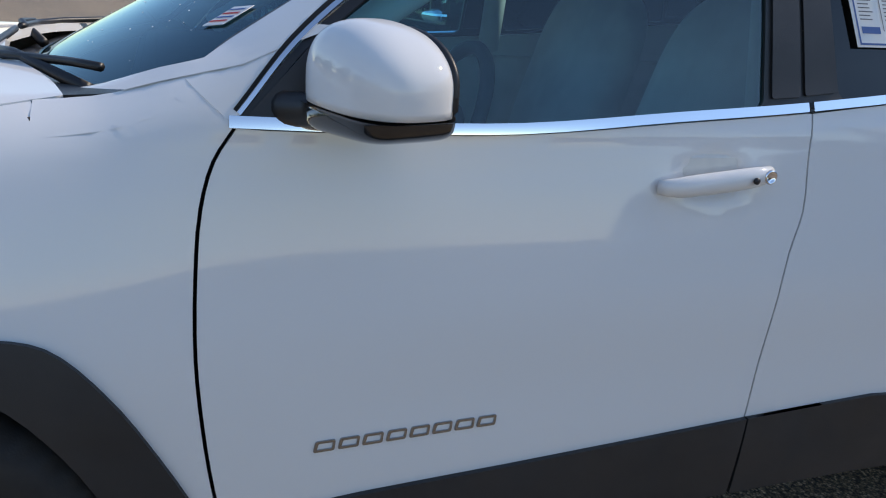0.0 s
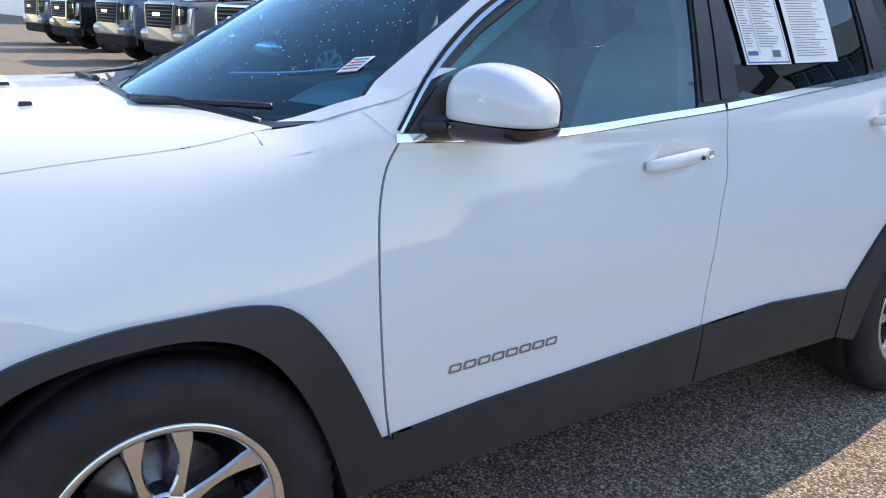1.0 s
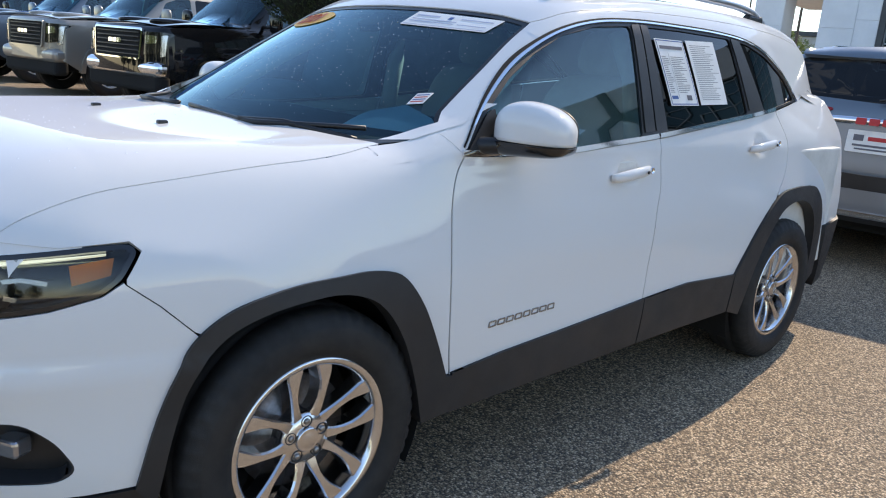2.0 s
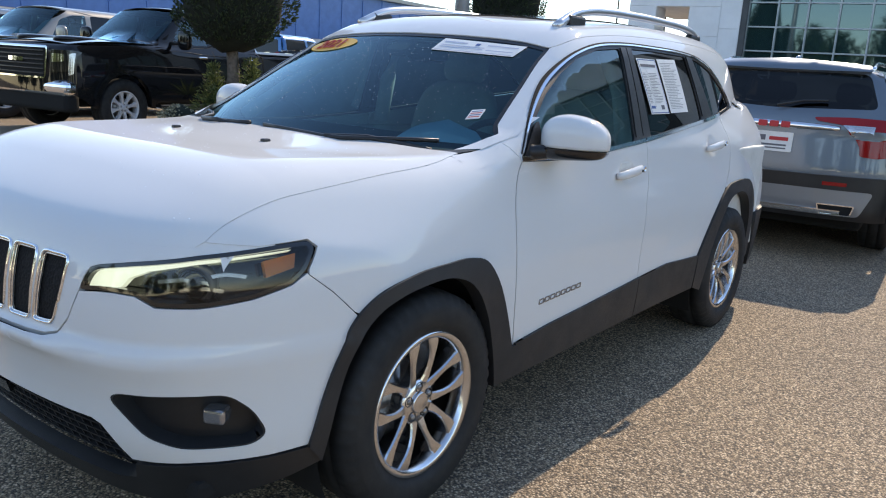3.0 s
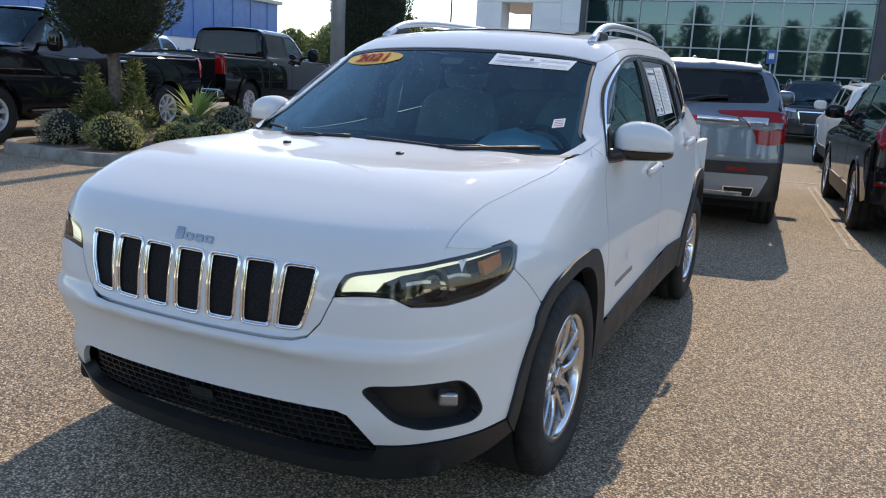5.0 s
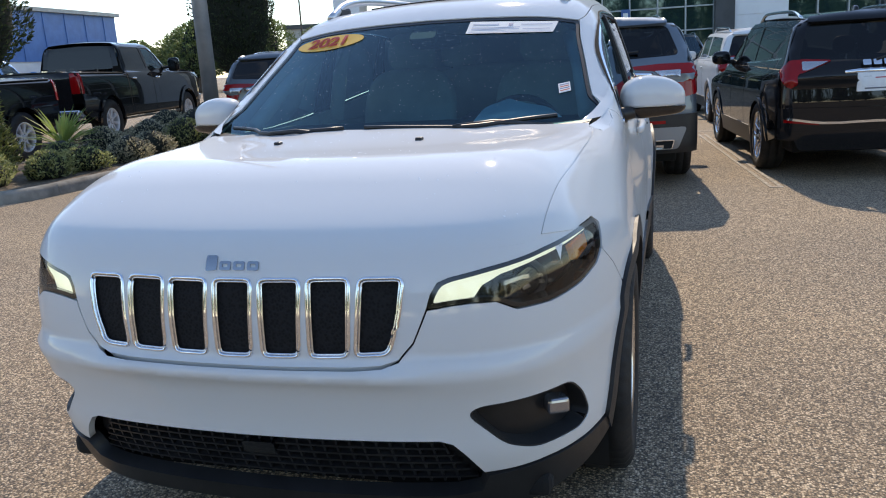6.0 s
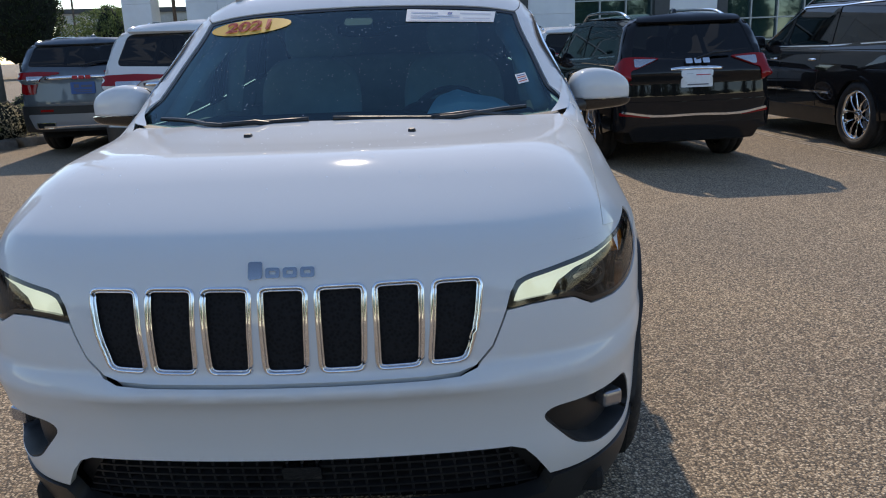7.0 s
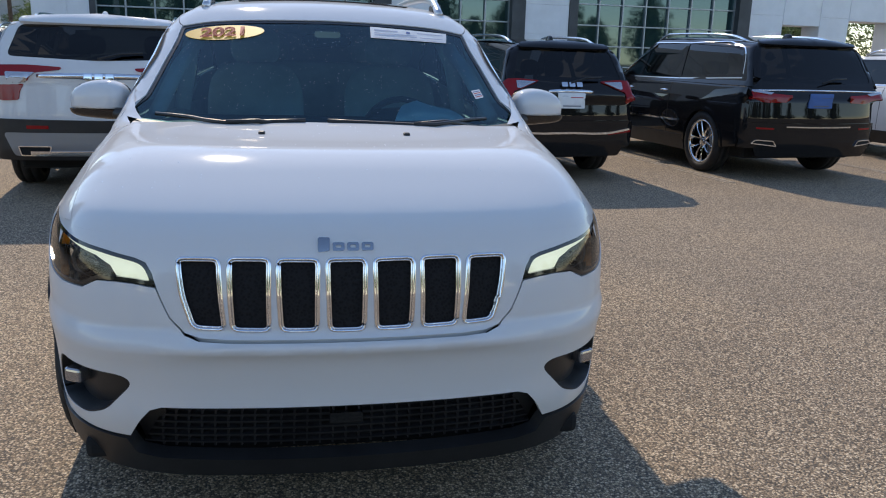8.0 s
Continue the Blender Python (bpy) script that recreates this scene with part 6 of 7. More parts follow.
    Q("windscreen", skin(fn, Cast("front", 0.4, 1.6), np.array([(-0.80, 1.40), (0.80, 1.40), (0.70, H - 0.09), (0, H - 0.06), (-0.70, H - 0.09)]), g=0.12, lift=0.002, depth=0.01), WINDSHIELD, "", None, False)
    Q("rear_window", skin(fn, Cast("rear", 4.2, 2.4), rounded([(-0.70, 1.42), (0.70, 1.42), (0.64, H - 0.16), (-0.64, H - 0.16)], 0.05), g=0.15, lift=0.004, depth=0.01), PRIVACY, "", None, False)
    Q("cab_back", skin(fn, Cast("rear", 4.2, 2.4), np.array([(-0.80, 1.47), (0.80, 1.47), (0.74, H - 0.11), (0, H - 0.08), (-0.74, H - 0.11)]), g=0.15, lift=-0.004, depth=0.0), mat)
    Q("roof", skin(fn, top, np.array([(-0.72, 1.34), (0, 1.27), (0.72, 1.34), (0.78, 2.0), (0.76, cab_y - 0.10), (-0.76, cab_y - 0.10), (-0.78, 2.0)]), g=0.12, depth=0.02), mat)
    Q("bed_cover", skin(fn, top, np.array([(-0.92, cab_y + 0.06), (0.92, cab_y + 0.06), (0.92, R - 0.06), (-0.92, R - 0.06)]), g=0.2, depth=0.02), PLASTIC, "black bed cover")
    Q("cabin", box(-0.82, 0.82, 0.7, cab_y - 0.2, 0.7, 1.34, 0.05), TRIM)
    for sx in (-0.42, 0.42):
        Q("seat", egg(sx, 1.85, 1.42, 0.25, 0.10, 0.28, 3, 16, 10), TRIM)
    Q("underbody", box(-0.75, 0.75, F + 0.4, R - 0.2, 0.42, 0.62, 0.03), DARK)
    return truck


def truck_pose(x, y, turn=0.0, away=False):
    """The left front wheel's foot (nose to the lane) or the right rear wheel's foot (tail to the lane) at (x, y)."""
    a = radians(8) + turn + (math.pi if away else 0)
    return Matrix.Translation((x, y, 0)) @ Matrix.Rotation(a, 4, "Z") @ Matrix.Translation((-1.0, 0, 0) if not away else (1.0, -3.78, 0))


black_truck = pickup(truck_pose(-9.75, 5.25) @ Matrix.Scale(1.09, 4), BLACKP, "black pickup truck parked nose out beside a planted island")
copy_truck = [(truck_pose(-13.2, 4.9), BEIGEP, "sand-coloured pickup truck parked nose out"), (truck_pose(-16.6, 4.6), SILVERP, "silver pickup truck parked nose out"),
              (truck_pose(-21.5, 4.3), BLACKP, "black pickup truck parked nose out"), (truck_pose(-25.0, 4.0), GREYP, "grey pickup truck parked nose out"),
              (truck_pose(-11.35, 13.4, 0.06, True) @ Matrix.Scale(1.07, 4), BLACKP, "black pickup truck parked tail out behind the island"), (truck_pose(-15.6, 13.2, 0.06, True), BLUEP, "blue pickup truck parked tail out")]
for m, mt, lab in copy_truck:
    ob = copy_thing(black_truck, m)
    tagged(ob, lab)
    for o in ob.children_recursive:
        own = o.data.materials[0] if o.data.materials else None
        if mt is not BLACKP and (own is BLACKP or own is CHROME and o.name.split(".")[0] in ("front_bumper", "bed_rail", "grille_frame")):
            o.material_slots[0].link = "OBJECT"
            o.material_slots[0].material = mt

# ---- lot, building, planting ----
STONE = mottled(material("kerb concrete", (0.24, 0.22, 0.19), 0.9), 4, (0.15, 0.14, 0.12), (0.30, 0.28, 0.24), bump=0.4, fine=90)
LINE = mottled(material("worn white road paint", (0.5, 0.47, 0.42), 0.8), 18, (0.22, 0.18, 0.135), (0.48, 0.42, 0.34), 0.40, 0.66, bump=0.3, fine=150)
MULCH = mottled(material("mulch", (0.10, 0.07, 0.045), 0.95), 22, (0.05, 0.035, 0.022), (0.20, 0.15, 0.10), bump=0.9, fine=60)
PANEL = rough_var(mottled(material("white cladding panel", (0.74, 0.75, 0.77), 0.4), 1.3, (0.70, 0.71, 0.73), (0.77, 0.78, 0.80)), 2, 0.3, 0.45)
FRAME = material("grey window frame", (0.34, 0.36, 0.38), 0.4, 0.6)
DARKFRAME = mottled(material("charcoal cladding", (0.05, 0.055, 0.06), 0.5), 2, (0.042, 0.046, 0.05), (0.06, 0.065, 0.07))
CURTAIN = material("showroom glass", (0.010, 0.030, 0.032), 0.03, 0.0, 0.0, 0.5)
bsdf(CURTAIN).inputs["Specular Tint"].default_value = (0.62, 0.90, 1.0, 1)
bsdf(CURTAIN).inputs["IOR"].default_value = 1.9
BARK = mottled(material("bark", (0.12, 0.09, 0.07), 0.9), 14, (0.07, 0.055, 0.04), (0.18, 0.14, 0.11), bump=0.8, fine=50)
POLEM = rough_var(mottled(material("galvanised pole", (0.42, 0.44, 0.46), 0.45, 0.6), 3, (0.36, 0.38, 0.40), (0.47, 0.49, 0.51)), 5, 0.35, 0.55)
BLUEWALL = mottled(material("blue metal wall", (0.06, 0.16, 0.42), 0.5), 1.2, (0.055, 0.145, 0.38), (0.07, 0.18, 0.46), bump=0.1, fine=12)
PALEWALL = mottled(material("pale render", (0.5, 0.48, 0.44), 0.8), 1.5, (0.44, 0.42, 0.38), (0.55, 0.53, 0.49))


def leafy(name, a, b, through=0.45):
    """Leaves that vary one by one and let some light through."""
    m = material(name, a, 0.5)
    info = m.node_tree.nodes.new("ShaderNodeNewGeometry")
    r = ramp(m, info, "Random Per Island", [(0.0, a), (1.0, b)])
    link(m, r, "Color", bsdf(m), "Base Color")
    tl = m.node_tree.nodes.new("ShaderNodeBsdfTranslucent")
    link(m, r, "Color", tl, "Color")
    mx = m.node_tree.nodes.new("ShaderNodeMixShader")
    mx.inputs[0].default_value = through
    t = m.node_tree
    t.links.new(bsdf(m).outputs[0], mx.inputs[1])
    t.links.new(tl.outputs[0], mx.inputs[2])
    t.links.new(mx.outputs[0], t.nodes["Material Output"].inputs["Surface"])
    return m


CYPRESS = leafy("cypress foliage", (0.012, 0.022, 0.010), (0.05, 0.075, 0.028))
SHRUB = leafy("shrub leaves", (0.10, 0.13, 0.04), (0.46, 0.47, 0.20))
SAGE = leafy("grey-green leaves", (0.17, 0.17, 0.10), (0.60, 0.54, 0.38))
PALM = leafy("fan palm leaves", (0.16, 0.24, 0.05), (0.40, 0.48, 0.14))
FEATHER = leafy("conifer sprays", (0.035, 0.06, 0.02), (0.20, 0.22, 0.07))
TREE = leafy("tree leaves", (0.05, 0.08, 0.025), (0.20, 0.25, 0.09))


def leaves(rng, n, place, size, narrow=0.5):
    """n small folded leaves; place(rng) gives a point and an outward way."""
    vs, fs = [], []
    for _ in range(n):
        c, out = place(rng)
        c, out = Vector(c), Vector(out).normalized()
        a = out.cross(Vector((rng.uniform(-1, 1), rng.uniform(-1, 1), rng.uniform(-1, 1)))).normalized()
        d = (out * rng.uniform(0.3, 1.0) + a * rng.uniform(-0.8, 0.8) + Vector((0, 0, rng.uniform(-0.1, 0.6)))).normalized()
        w = d.cross(out + a * 0.3).normalized() * size * narrow * rng.uniform(0.7, 1.2)
        l = d * size * rng.uniform(0.7, 1.4)
        k = len(vs)
        vs += [c - l * 0.2, c + l * 0.4 + w * 0.5, c + l, c + l * 0.4 - w * 0.5, c + l * 0.45 + out * size * 0.12]
        fs += [(k, k + 1, k + 4), (k + 1, k + 2, k + 4), (k + 2, k + 3, k + 4), (k + 3, k, k + 4)]
    return mesh_of("leaves", vs, fs, flat=True)


def crown_of(profile, lump=0.12, seed=1):
    """Points on a lumpy crown from (height, radius) pairs round the z axis."""
    hs, rs = zip(*profile)

    def place(rng):
        while True:
            h = rng.uniform(hs[0], hs[-1])
            r = float(np.interp(h, hs, rs))
            if rng.random() < r / max(rs) + 0.05:
                break
        a = rng.uniform(0, 2 * math.pi)
        q = noise.noise(Vector((math.cos(a) * 2.2, math.sin(a) * 2.2, h * 1.7 + seed * 9)))
        r *= 1 + lump * q * 2
        r *= 1 - 0.35 * rng.random() ** 2.5
        return (math.cos(a) * r, math.sin(a) * r, h), (math.cos(a), math.sin(a), 0.35)
    return place


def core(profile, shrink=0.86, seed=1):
    """A solid inner mass for the twigs, coloured near-black as the shade behind the leaves."""
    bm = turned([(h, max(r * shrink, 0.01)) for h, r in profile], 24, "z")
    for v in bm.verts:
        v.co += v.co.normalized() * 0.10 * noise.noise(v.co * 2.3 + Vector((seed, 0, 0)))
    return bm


# twig colour taken close to black: the shade inside the foliage is painted in
TWIGSHADE = mottled(material("twigs with painted shade", (0.010, 0.014, 0.008), 0.95), 8, (0.006, 0.009, 0.005), (0.016, 0.02, 0.011))


def tree(x, y, profile, trunk_r, trunk_h, n, leaf, mat, label, seed, name="tree", lump=0.10, dense=0.84):
    t = thing(name, label, "tree", m=Matrix.Translation((x, y, 0)))
    pts = [(0.02 * math.sin(k), 0.02 * math.cos(2 * k), h) for k, h in enumerate(np.linspace(0, trunk_h, 6))]
    tr = part("trunk", tube(pts, list(np.linspace(trunk_r * 1.25, trunk_r * 0.8, 6)), 12), BARK, t, "brown bark trunk")
    rng = random.Random(seed)
    for k in range(5):
        a, h = rng.uniform(0, 6.28), profile[0][0] + (profile[-1][0] - profile[0][0]) * rng.uniform(0.05, 0.4)
        r = float(np.interp(h + 0.5, *zip(*profile))) * 0.7
        part("limb", tube([(0, 0, h * 0.8), (math.cos(a) * r * 0.5, math.sin(a) * r * 0.5, h + 0.2), (math.cos(a) * r, math.sin(a) * r, h + 0.6)], [trunk_r * 0.5, trunk_r * 0.3, 0.01], 6), BARK, tr)
    cr = part("crown", leaves(rng, n, crown_of(profile, lump, seed), leaf), mat, t, "dense dark green foliage")
    part("core", core(profile, dense, seed), TWIGSHADE, cr)
    return t


tree(-8.35, 6.35, [(1.50, 0.24), (1.64, 0.62), (1.95, 0.86), (2.4, 0.95), (3.2, 0.88), (4.2, 0.62), (5.2, 0.28), (5.6, 0.05)], 0.10, 1.9, 17000, 0.055, CYPRESS, "clipped dark evergreen tree on a bare trunk", 3)
tree(-8.75, 14.6, [(1.35, 0.22), (1.6, 0.60), (2.2, 0.88), (3.2, 0.98), (4.6, 0.90), (6.0, 0.55), (7.0, 0.1)], 0.13, 2.2, 17000, 0.065, CYPRESS, "tall dark cypress on a bare trunk", 5)


def shrub(x, y, r, h, mat, n, leaf, label, seed, name="shrub"):
    b = thing(name, label, "shrub", "shrubs on the island", Matrix.Translation((x, y, 0.14)))
    prof = [(0.0, r * 0.75), (h * 0.35, r), (h * 0.7, r * 0.8), (h, r * 0.2)]
    f = part("foliage", leaves(random.Random(seed), n, crown_of(prof, 0.3, seed), leaf, 0.6), mat, b)
    part("core", core(prof, 0.78, seed), TWIGSHADE, f)
    return b


rng = random.Random(8)
for k, (x, y, r, h, mt) in enumerate(((-8.35, 5.35, 0.36, 0.46, SAGE), (-7.35, 5.45, 0.40, 0.48, SHRUB), (-7.0, 6.2, 0.32, 0.36, SHRUB), (-7.05, 7.0, 0.38, 0.34, SHRUB), (-7.8, 7.4, 0.36, 0.36, SHRUB),
                                      (-7.0, 7.9, 0.34, 0.36, SAGE), (-7.1, 8.6, 0.34, 0.38, SAGE), (-7.9, 9.7, 0.42, 0.5, SAGE), (-8.6, 9.3, 0.42, 0.45, SAGE), (-7.5, 10.5, 0.45, 0.6, SAGE), (-8.3, 10.9, 0.5, 0.6, SAGE),
                                      (-7.0, 11.6, 0.45, 0.6, SHRUB), (-7.6, 12.4, 0.5, 0.62, SHRUB), (-6.9, 13.2, 0.5, 0.62, SHRUB), (-8.5, 12.6, 0.5, 0.62, SAGE), (-7.7, 13.6, 0.5, 0.6, SHRUB), (-6.95, 10.4, 0.42, 0.56, SAGE), (-6.85, 12.4, 0.46, 0.62, SAGE), (-7.0, 14.1, 0.5, 0.64, SAGE), (-6.9, 15.0, 0.5, 0.62, SHRUB), (-8.0, 14.6, 0.5, 0.6, SAGE), (-7.3, 9.9, 0.40, 0.50, SHRUB))):
    shrub(x, y, r, h, mt, 1500, 0.04, "low grey-green shrub in mulch" if mt is SAGE else "low green leafy shrub in mulch", 20 + k)
# upright conifer shrubs beside the trunk
for k, (x, y, h, r) in enumerate(((-8.62, 6.20, 1.10, 0.20), (-8.10, 6.52, 1.20, 0.19), (-8.28, 6.02, 0.72, 0.26), (-8.42, 6.0, 0.62, 0.26))):
    b = thing("conifer", "upright feathery green conifer at the tree's foot", "shrub", "", Matrix.Translation((x, y, 0.14)))
    part("foliage", leaves(random.Random(60 + k), 1500, crown_of([(0, r), (h * 0.4, r), (h * 0.7, r * 0.55), (h, 0.04)], 0.95, k), 0.085, 0.28), FEATHER, b)
# fan palm
fan = thing("fan_palm", "small spiky fan palm with bright green blades", "plant", "", Matrix.Translation((-8.45, 8.2, 0.14)) @ Matrix.Scale(1.02, 4))
rng = random.Random(12)
for k in range(60):
    a, e = rng.uniform(0, 6.28), rng.uniform(0.15, 1.25)
    d = Vector((math.cos(a) * math.cos(e), math.sin(a) * math.cos(e), math.sin(e)))
    sd = d.cross(Vector((0, 0, 1))).normalized() * 0.027
    l = rng.uniform(0.55, 0.85)
    up = Vector((0, 0, 0.24))
    p0, p1, p2 = up + d * 0.06, up + d * l * 0.55, up + d * l + Vector((0, 0, -0.12 * l))
    part("blade", mesh_of("blade", [p0 - sd * 0.4, p0 + sd * 0.4, p1 - sd, p1 + sd, p2, p1 + Vector((0, 0, -0.012))],
                          [(0, 5, 2), (0, 1, 5), (1, 3, 5), (2, 5, 4), (5, 3, 4)], flat=True), PALM, fan)
part("stem", turned([(0, 0.07), (0.22, 0.05), (0.3, 0.0005)], 10, "z"), BARK, fan)


def island(name, outline, label):
    """A kerbed bed: a rounded kerb ring of separate stones and a mulch fill."""
    o = rounded(outline, 1.0, 7)
    ob = thing(name, label, "island", kind="structure")
    ring = fine(o, 0.25)
    rin = inset(ring, 0.16)
    bm = bmesh.new()
    n = len(ring)
    prof = lambda a, b: [(*a, 0.0), (*(a + (b - a) * 0.06), 0.10), (*(a + (b - a) * 0.22), 0.145), (*(a + (b - a) * 0.8), 0.15), (*b, 0.145), (*b, 0.08)]
    rows = [[bm.verts.new(v) for v in prof(a, b)] for a, b in zip(ring, rin)]
    for k in range(n):
        if k % 12 == 0:
            continue
        p, q = rows[k], rows[(k + 1) % n]
        for j in range(5):
            bm.faces.new((p[j], q[j], q[j + 1], p[j + 1]))
    bmesh.ops.recalc_face_normals(bm, faces=bm.faces)
    part("kerb", soft(bm), STONE, ob, "pale concrete kerb")
    gap = bmesh.new()
    gp = [[gap.verts.new(v) for v in prof(a + (b - a) * 0.03, b)] for a, b in zip(ring, rin)]
    for k in range(0, n, 12):
        p, q = gp[k], gp[(k + 1) % n]
        for j in range(5):
            gap.faces.new((p[j], q[j], q[j + 1], p[j + 1]))
    part("kerb_stone", soft(gap), STONE, ob)
    bed = bmesh.new()
    f = bed.faces.new([bed.verts.new((*p, 0.13)) for p in inset(ring, 0.15)])
    bmesh.ops.triangulate(bed, faces=[f])
    part("mulch_bed", bed, MULCH, ob, "brown mulch bed")


island("island_1", [(-9.35, 4.75), (-6.35, 4.60), (-6.20, 9.0), (-9.3, 9.0)], "kerbed planting island with shrubs and a clipped tree")
island("island_2", [(-9.6, 9.25), (-7.0, 9.25), (-6.35, 11.0), (-6.2, 16.0), (-10.2, 16.5)], "kerbed planting island with a hedge")

lamp_post = thing("lamp_post", "tall grey steel lighting pole on the island", "lamp post", "", Matrix.Translation((-7.6, 11.35, 0)))
part("pole", tube([(0, 0, 0.1), (0, 0, 4), (0, 0, 9)], [0.15, 0.14, 0.10], 12), POLEM, lamp_post)
part("base_plate", box(-0.22, 0.22, -0.22, 0.22, 0.08, 0.24, 0.02), STONE, lamp_post)
part("lamp_arm", box(-0.5, 0.5, -0.06, 0.06, 8.9, 9.05, 0.03), POLEM, lamp_post)

# stall lines
for k, x in enumerate((-6.45, -3.70, -0.90, 1.965, 4.85, 7.65, 10.4)):
    y0 = 5.44 + 0.11 * (x - 1.965)
    ln = part("stall_line", move(joined(box(-0.062, -0.024, 0, 5.0, 0.0, 0.0045), box(0.024, 0.062, 0, 5.0, 0.0, 0.0045), box(-0.062, 0.062, -0.04, 0, 0.0, 0.0045)), Matrix.Translation((x, y0, 0)) @ Matrix.Rotation(LOT, 4, "Z")), LINE)
    tagged(ln, "worn white painted stall line on asphalt", "road marking", "stall lines", "structure")
for k, (x, y) in enumerate(((-2.3, 10.6), (0.45, 10.85), (3.2, 11.1), (6.0, 11.4))):
    ln = part("stall_line", move(box(-1.3, 1.3, -0.05, 0.05, 0, 0.004), Matrix.Translation((x, y, 0)) @ Matrix.Rotation(LOT, 4, "Z")), LINE)
    tagged(ln, "worn white painted stall line on asphalt", "road marking", "stall lines", "structure")

# showroom: its own axes, along s and up z
BLD = Matrix.Translation((0, 30, 0)) @ Matrix.Rotation(math.atan(0.09), 4, "Z")
show = thing("showroom", "white panelled car showroom with a large glass front", "building", "", BLD, "structure")
HB = 12.0


def facade_panels(s0, s1, z0, z1, dz=1.2, y=-0.25, back=1.2):
    wall = part("wall", box(s0, s1, y + 0.03, y + back, z0, z1), PANEL, show)
    n = max(1, round((z1 - z0) / dz))
    for k in range(n):
        a, b = z0 + (z1 - z0) * k / n, z0 + (z1 - z0) * (k + 1) / n
        part("panel", box(s0 + 0.01, s1 - 0.01, y, y + 0.04, a + 0.012, b - 0.012, 0.006, 1), PANEL, wall)


def curtain_wall(s0, s1, z0, z1, pitch=1.06, row=0.87):
    n, m = max(1, round((s1 - s0) / pitch)), int((z1 - z0) / row)
    w = part("window", box(s0, s1, 0.10, 0.14, z0, z1), CURTAIN, show, "dark reflective showroom glass")
    for k in range(n + 1):
        s = s0 + (s1 - s0) * k / n
        part("mullion", box(s - 0.028, s + 0.028, -0.02, 0.12, z0, z1), FRAME, w)
    for k in range(m + 1):
        z = z0 + row * k
        part("transom", box(s0, s1, -0.01, 0.118, z - 0.025, z + 0.025), FRAME, w)


facade_panels(-12.3, -11.2, 0, 4.4)
facade_panels(-9.9, -8.7, 0, 4.4)
facade_panels(-12.3, -8.7, 4.4, HB, back=6)
facade_panels(-8.7, -7.95, 0, HB)
part("dark_pier", box(-7.95, -7.75, -0.2, 1, 0, HB), DARKFRAME, show)
curtain_wall(-7.75, 2.6, 0.25, HB - 2)
part("dark_pier", box(2.6, 3.3, -0.35, 1, 0, HB), DARKFRAME, show)
facade_panels(3.3, 5.2, 0, HB)
curtain_wall(5.2, 8.4, 0.25, HB - 2)
part("dark_pier", box(8.4, 9.0, -0.35, 1, 0, HB), DARKFRAME, show)
facade_panels(9.0, 11.0, 0, HB)
part("dark_pier", box(11.0, 11.4, -0.3, 1, 0, HB), DARKFRAME, show)
curtain_wall(11.4, 19.2, 0.25, HB - 2)
part("dark_pier", box(19.2, 19.8, -0.35, 1, 0, HB), DARKFRAME, show)
facade_panels(19.8, 21.6, 0, HB)
facade_panels(21.6, 23.6, 3.2, HB)
facade_panels(23.6, 25.2, 0, HB)
facade_panels(25.2, 27.8, 3.5, HB)
facade_panels(27.8, 30.0, 0, HB)
part("back_block", box(-8.5, 21.4, 1.0, 14, 0, HB - 0.2), DARKFRAME, show)
part("plinth", box(-8.7, 30, -0.1, 0.3, 0, 0.25, 0.02), STONE, show)
part("fascia", box(-8.0, 20, -0.22, 0.6, HB - 2, HB), PANEL, show)
sign_ob = thing("parking_sign", "small blue sign on a post before the showroom", "sign", "", BLD @ Matrix.Translation((-0.7, -0.9, 0)))
part("post", tube([(0, 0, 0), (0, 0, 2.8)], 0.03, 8), POLEM, sign_ob)
part("plate", box(-0.16, 0.16, -0.04, -0.03, 2.35, 2.85, 0.004, 1), INKBLUE, sign_ob)
part("plate_bar", box(-0.09, 0.09, -0.047, -0.042, 2.52, 2.72), PAPER, sign_ob)

# far buildings and trees
blue = thing("warehouse", "long low blue metal warehouse in the distance", "building", "", Matrix.Translation((-55, 71, 0)) @ Matrix.Rotation(radians(5), 4, "Z"))
part("wall", box(-34, 0, -62, 0, 3.6, 8.0), BLUEWALL, blue)
part("base_wall", box(-34, -0.1, -61.9, -0.1, 0, 3.6), PANEL, blue)
part("roof", box(-34.3, 0.4, -62.3, 0.4, 8.0, 8.35), PALEWALL, blue)
for k in range(9):
    part("window", box(-0.14, -0.02, -58 + 6.4 * k, -55 + 6.4 * k, 0.9, 2.6), CURTAIN, blue)
for k in range(20):
    part("wall_rib", box(-0.02, 0.06, -61 + 3.1 * k, -60.85 + 3.1 * k, 3.6, 8.0), BLUEWALL, blue)
shop = thing("shop", "pale flat-roofed shop far beyond the lot", "building", "", Matrix.Translation((-34, 88, 0)) @ Matrix.Rotation(radians(18), 4, "Z"))
part("wall", box(-9, 12, 0, 9, 0, 6.2), PALEWALL, shop)
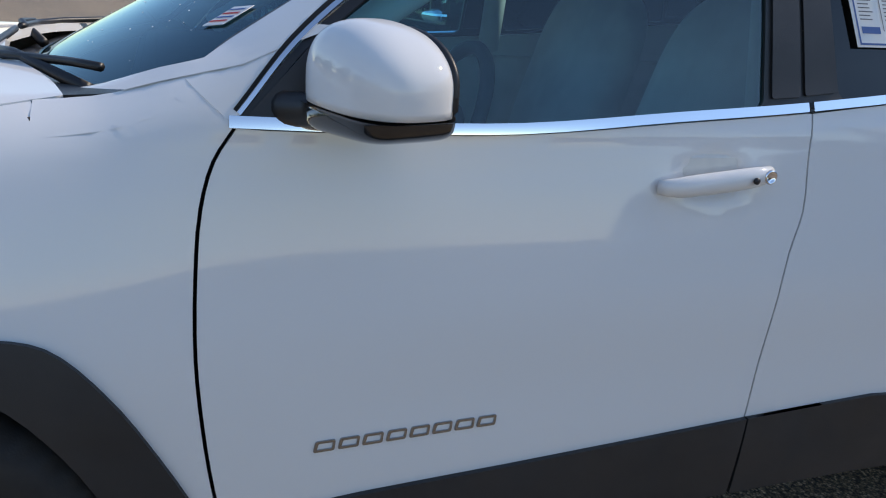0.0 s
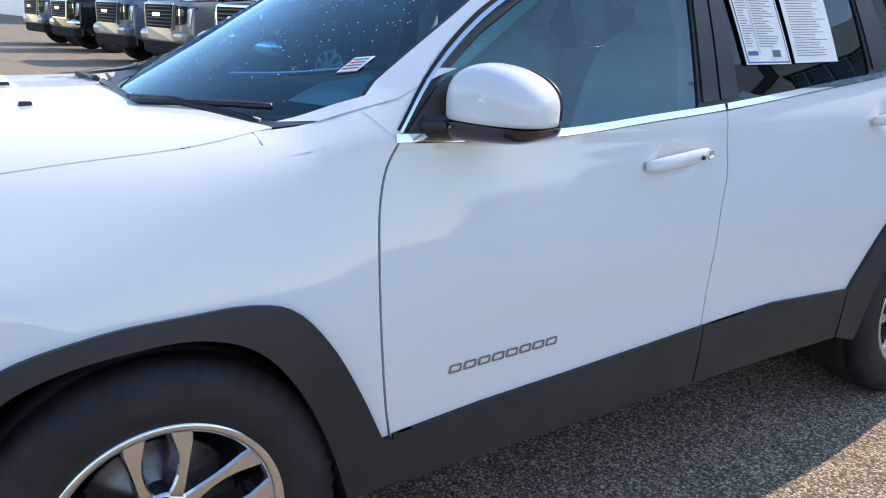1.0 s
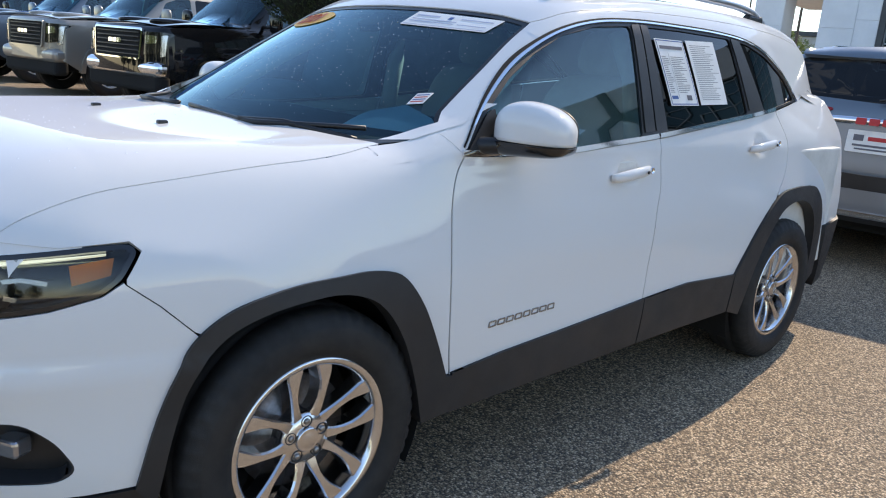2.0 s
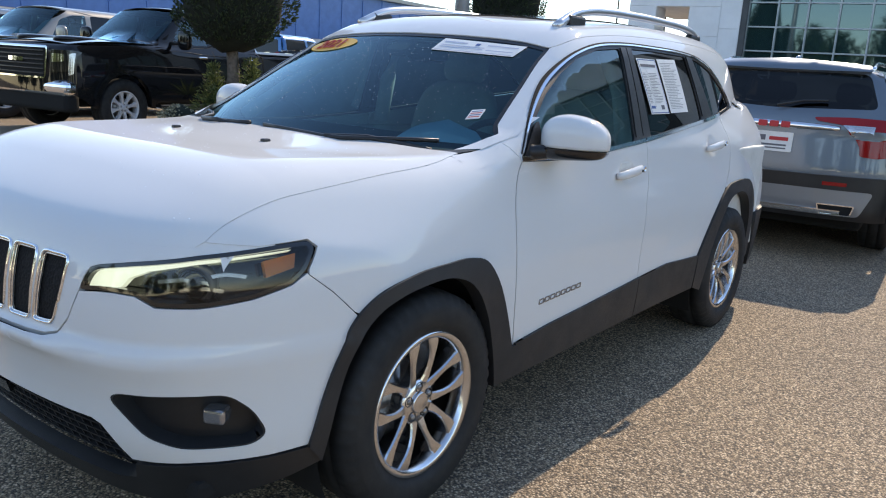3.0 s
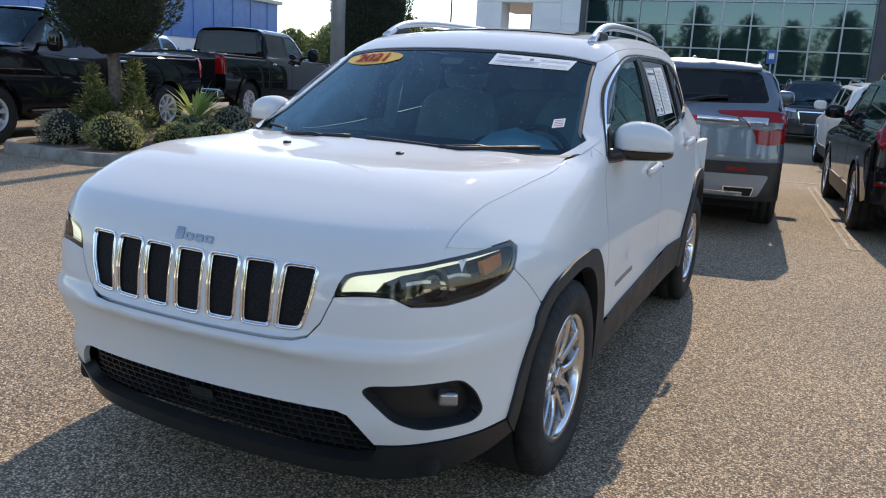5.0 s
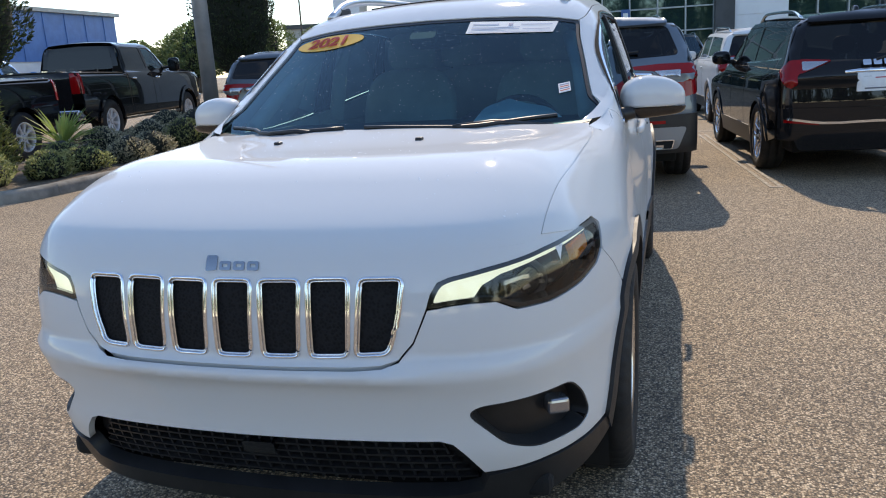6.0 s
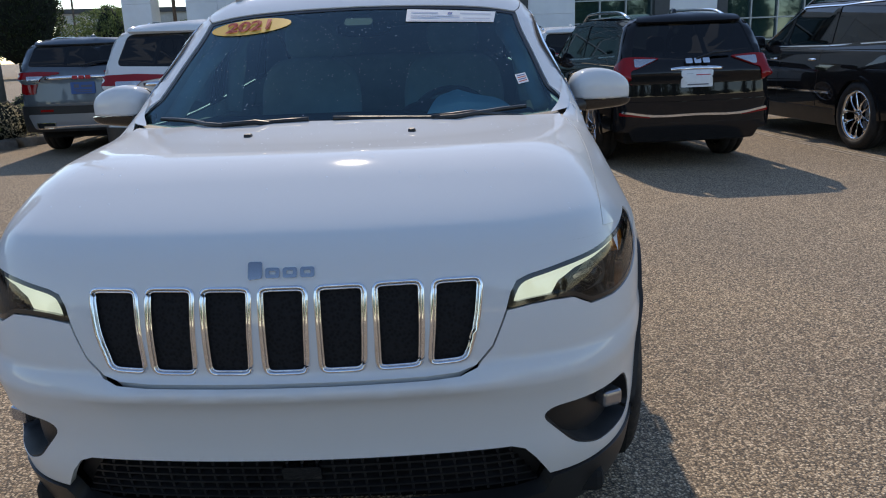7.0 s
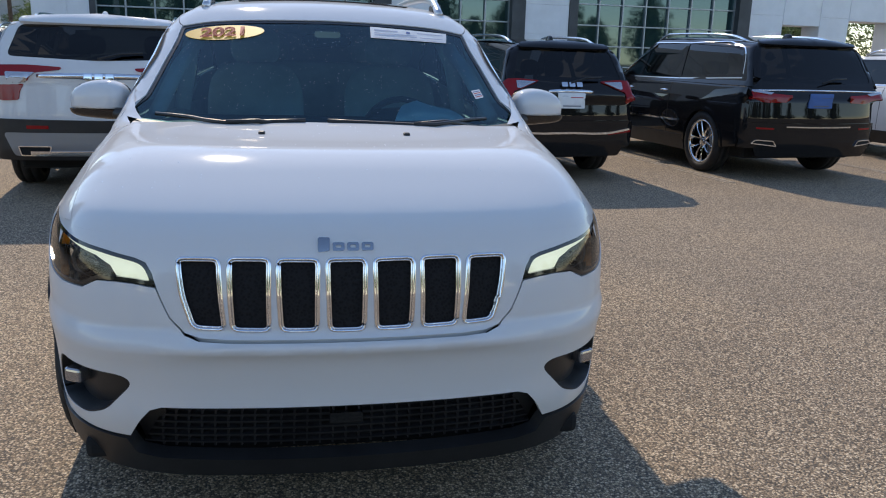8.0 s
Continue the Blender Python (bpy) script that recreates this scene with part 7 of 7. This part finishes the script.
part("roof", box(-9.3, 12.3, -0.3, 9.3, 6.2, 6.7), DARKFRAME, shop)
for k in range(5):
    part("window", box(-8 + 4 * k, -5.4 + 4 * k, -0.05, 0.1, 1, 3), CURTAIN, shop)
for k, (x, y, h, r) in enumerate(((-40, 62, 6.2, 3.2), (-35.5, 66, 6.6, 3.4), (-31, 72, 6.0, 3.4), (-22, 78, 6.0, 3.6), (-17, 84, 5.6, 3.2), (-26, 88, 6, 3.8), (-12, 92, 6, 4), (-45, 70, 6.8, 3.6), (-54, 40, 4.5, 2.4), (-47, 63, 5.0, 3.0), (-43.5, 66, 5.4, 3.0), (-51, 69, 4.8, 3.2), (44, 66, 7.5, 4), (38, 60, 7, 3.6), (50, 60, 8, 4), (32, 70, 7, 4))):
    t = tree(x, y, [(h * 0.22, r * 0.5), (h * 0.4, r * 0.95), (h * 0.6, r), (h * 0.85, r * 0.6), (h, r * 0.1)], 0.2, h * 0.5, 5200, 0.26, TREE, "leafy tree far beyond the lot", 100 + k, lump=0.45, dense=0.42)
# the far side of the road, behind the walk
rng = random.Random(77)
for k in range(30):
    x, y, h, f = -64 + 4.4 * k + rng.uniform(-1.5, 1.5), -38 - rng.uniform(0, 14), rng.uniform(6.0, 11.5), rng.uniform(0.6, 1.0)
    tree(x, y, [(h * 0.12, h * 0.20 * f), (h * 0.35, h * 0.42 * f), (h * 0.55, h * 0.36 * f), (h * 0.78, h * 0.26 * f), (h, h * 0.04)], 0.25, h * 0.5, 2600, 0.40, TREE, "leafy roadside tree across the road", 200 + k, lump=0.35, dense=0.55)
for k, (x, y, h) in enumerate(((-38, 80, 11), (-17.5, 50, 12), (-11.5, 55, 9.5), (-24, 60, 10))):
    pl = thing("utility_pole", "thin dark utility pole in the distance", "pole", "distant poles", Matrix.Translation((x, y, 0)))
    part("pole", tube([(0, 0, 0), (0, 0, h)], [0.14, 0.09], 8), BARK, pl)
    if k > 1:
        part("cross_arm", box(-1.3, 1.3, -0.06, 0.06, h - 0.3, h - 0.15), POLEM, pl)
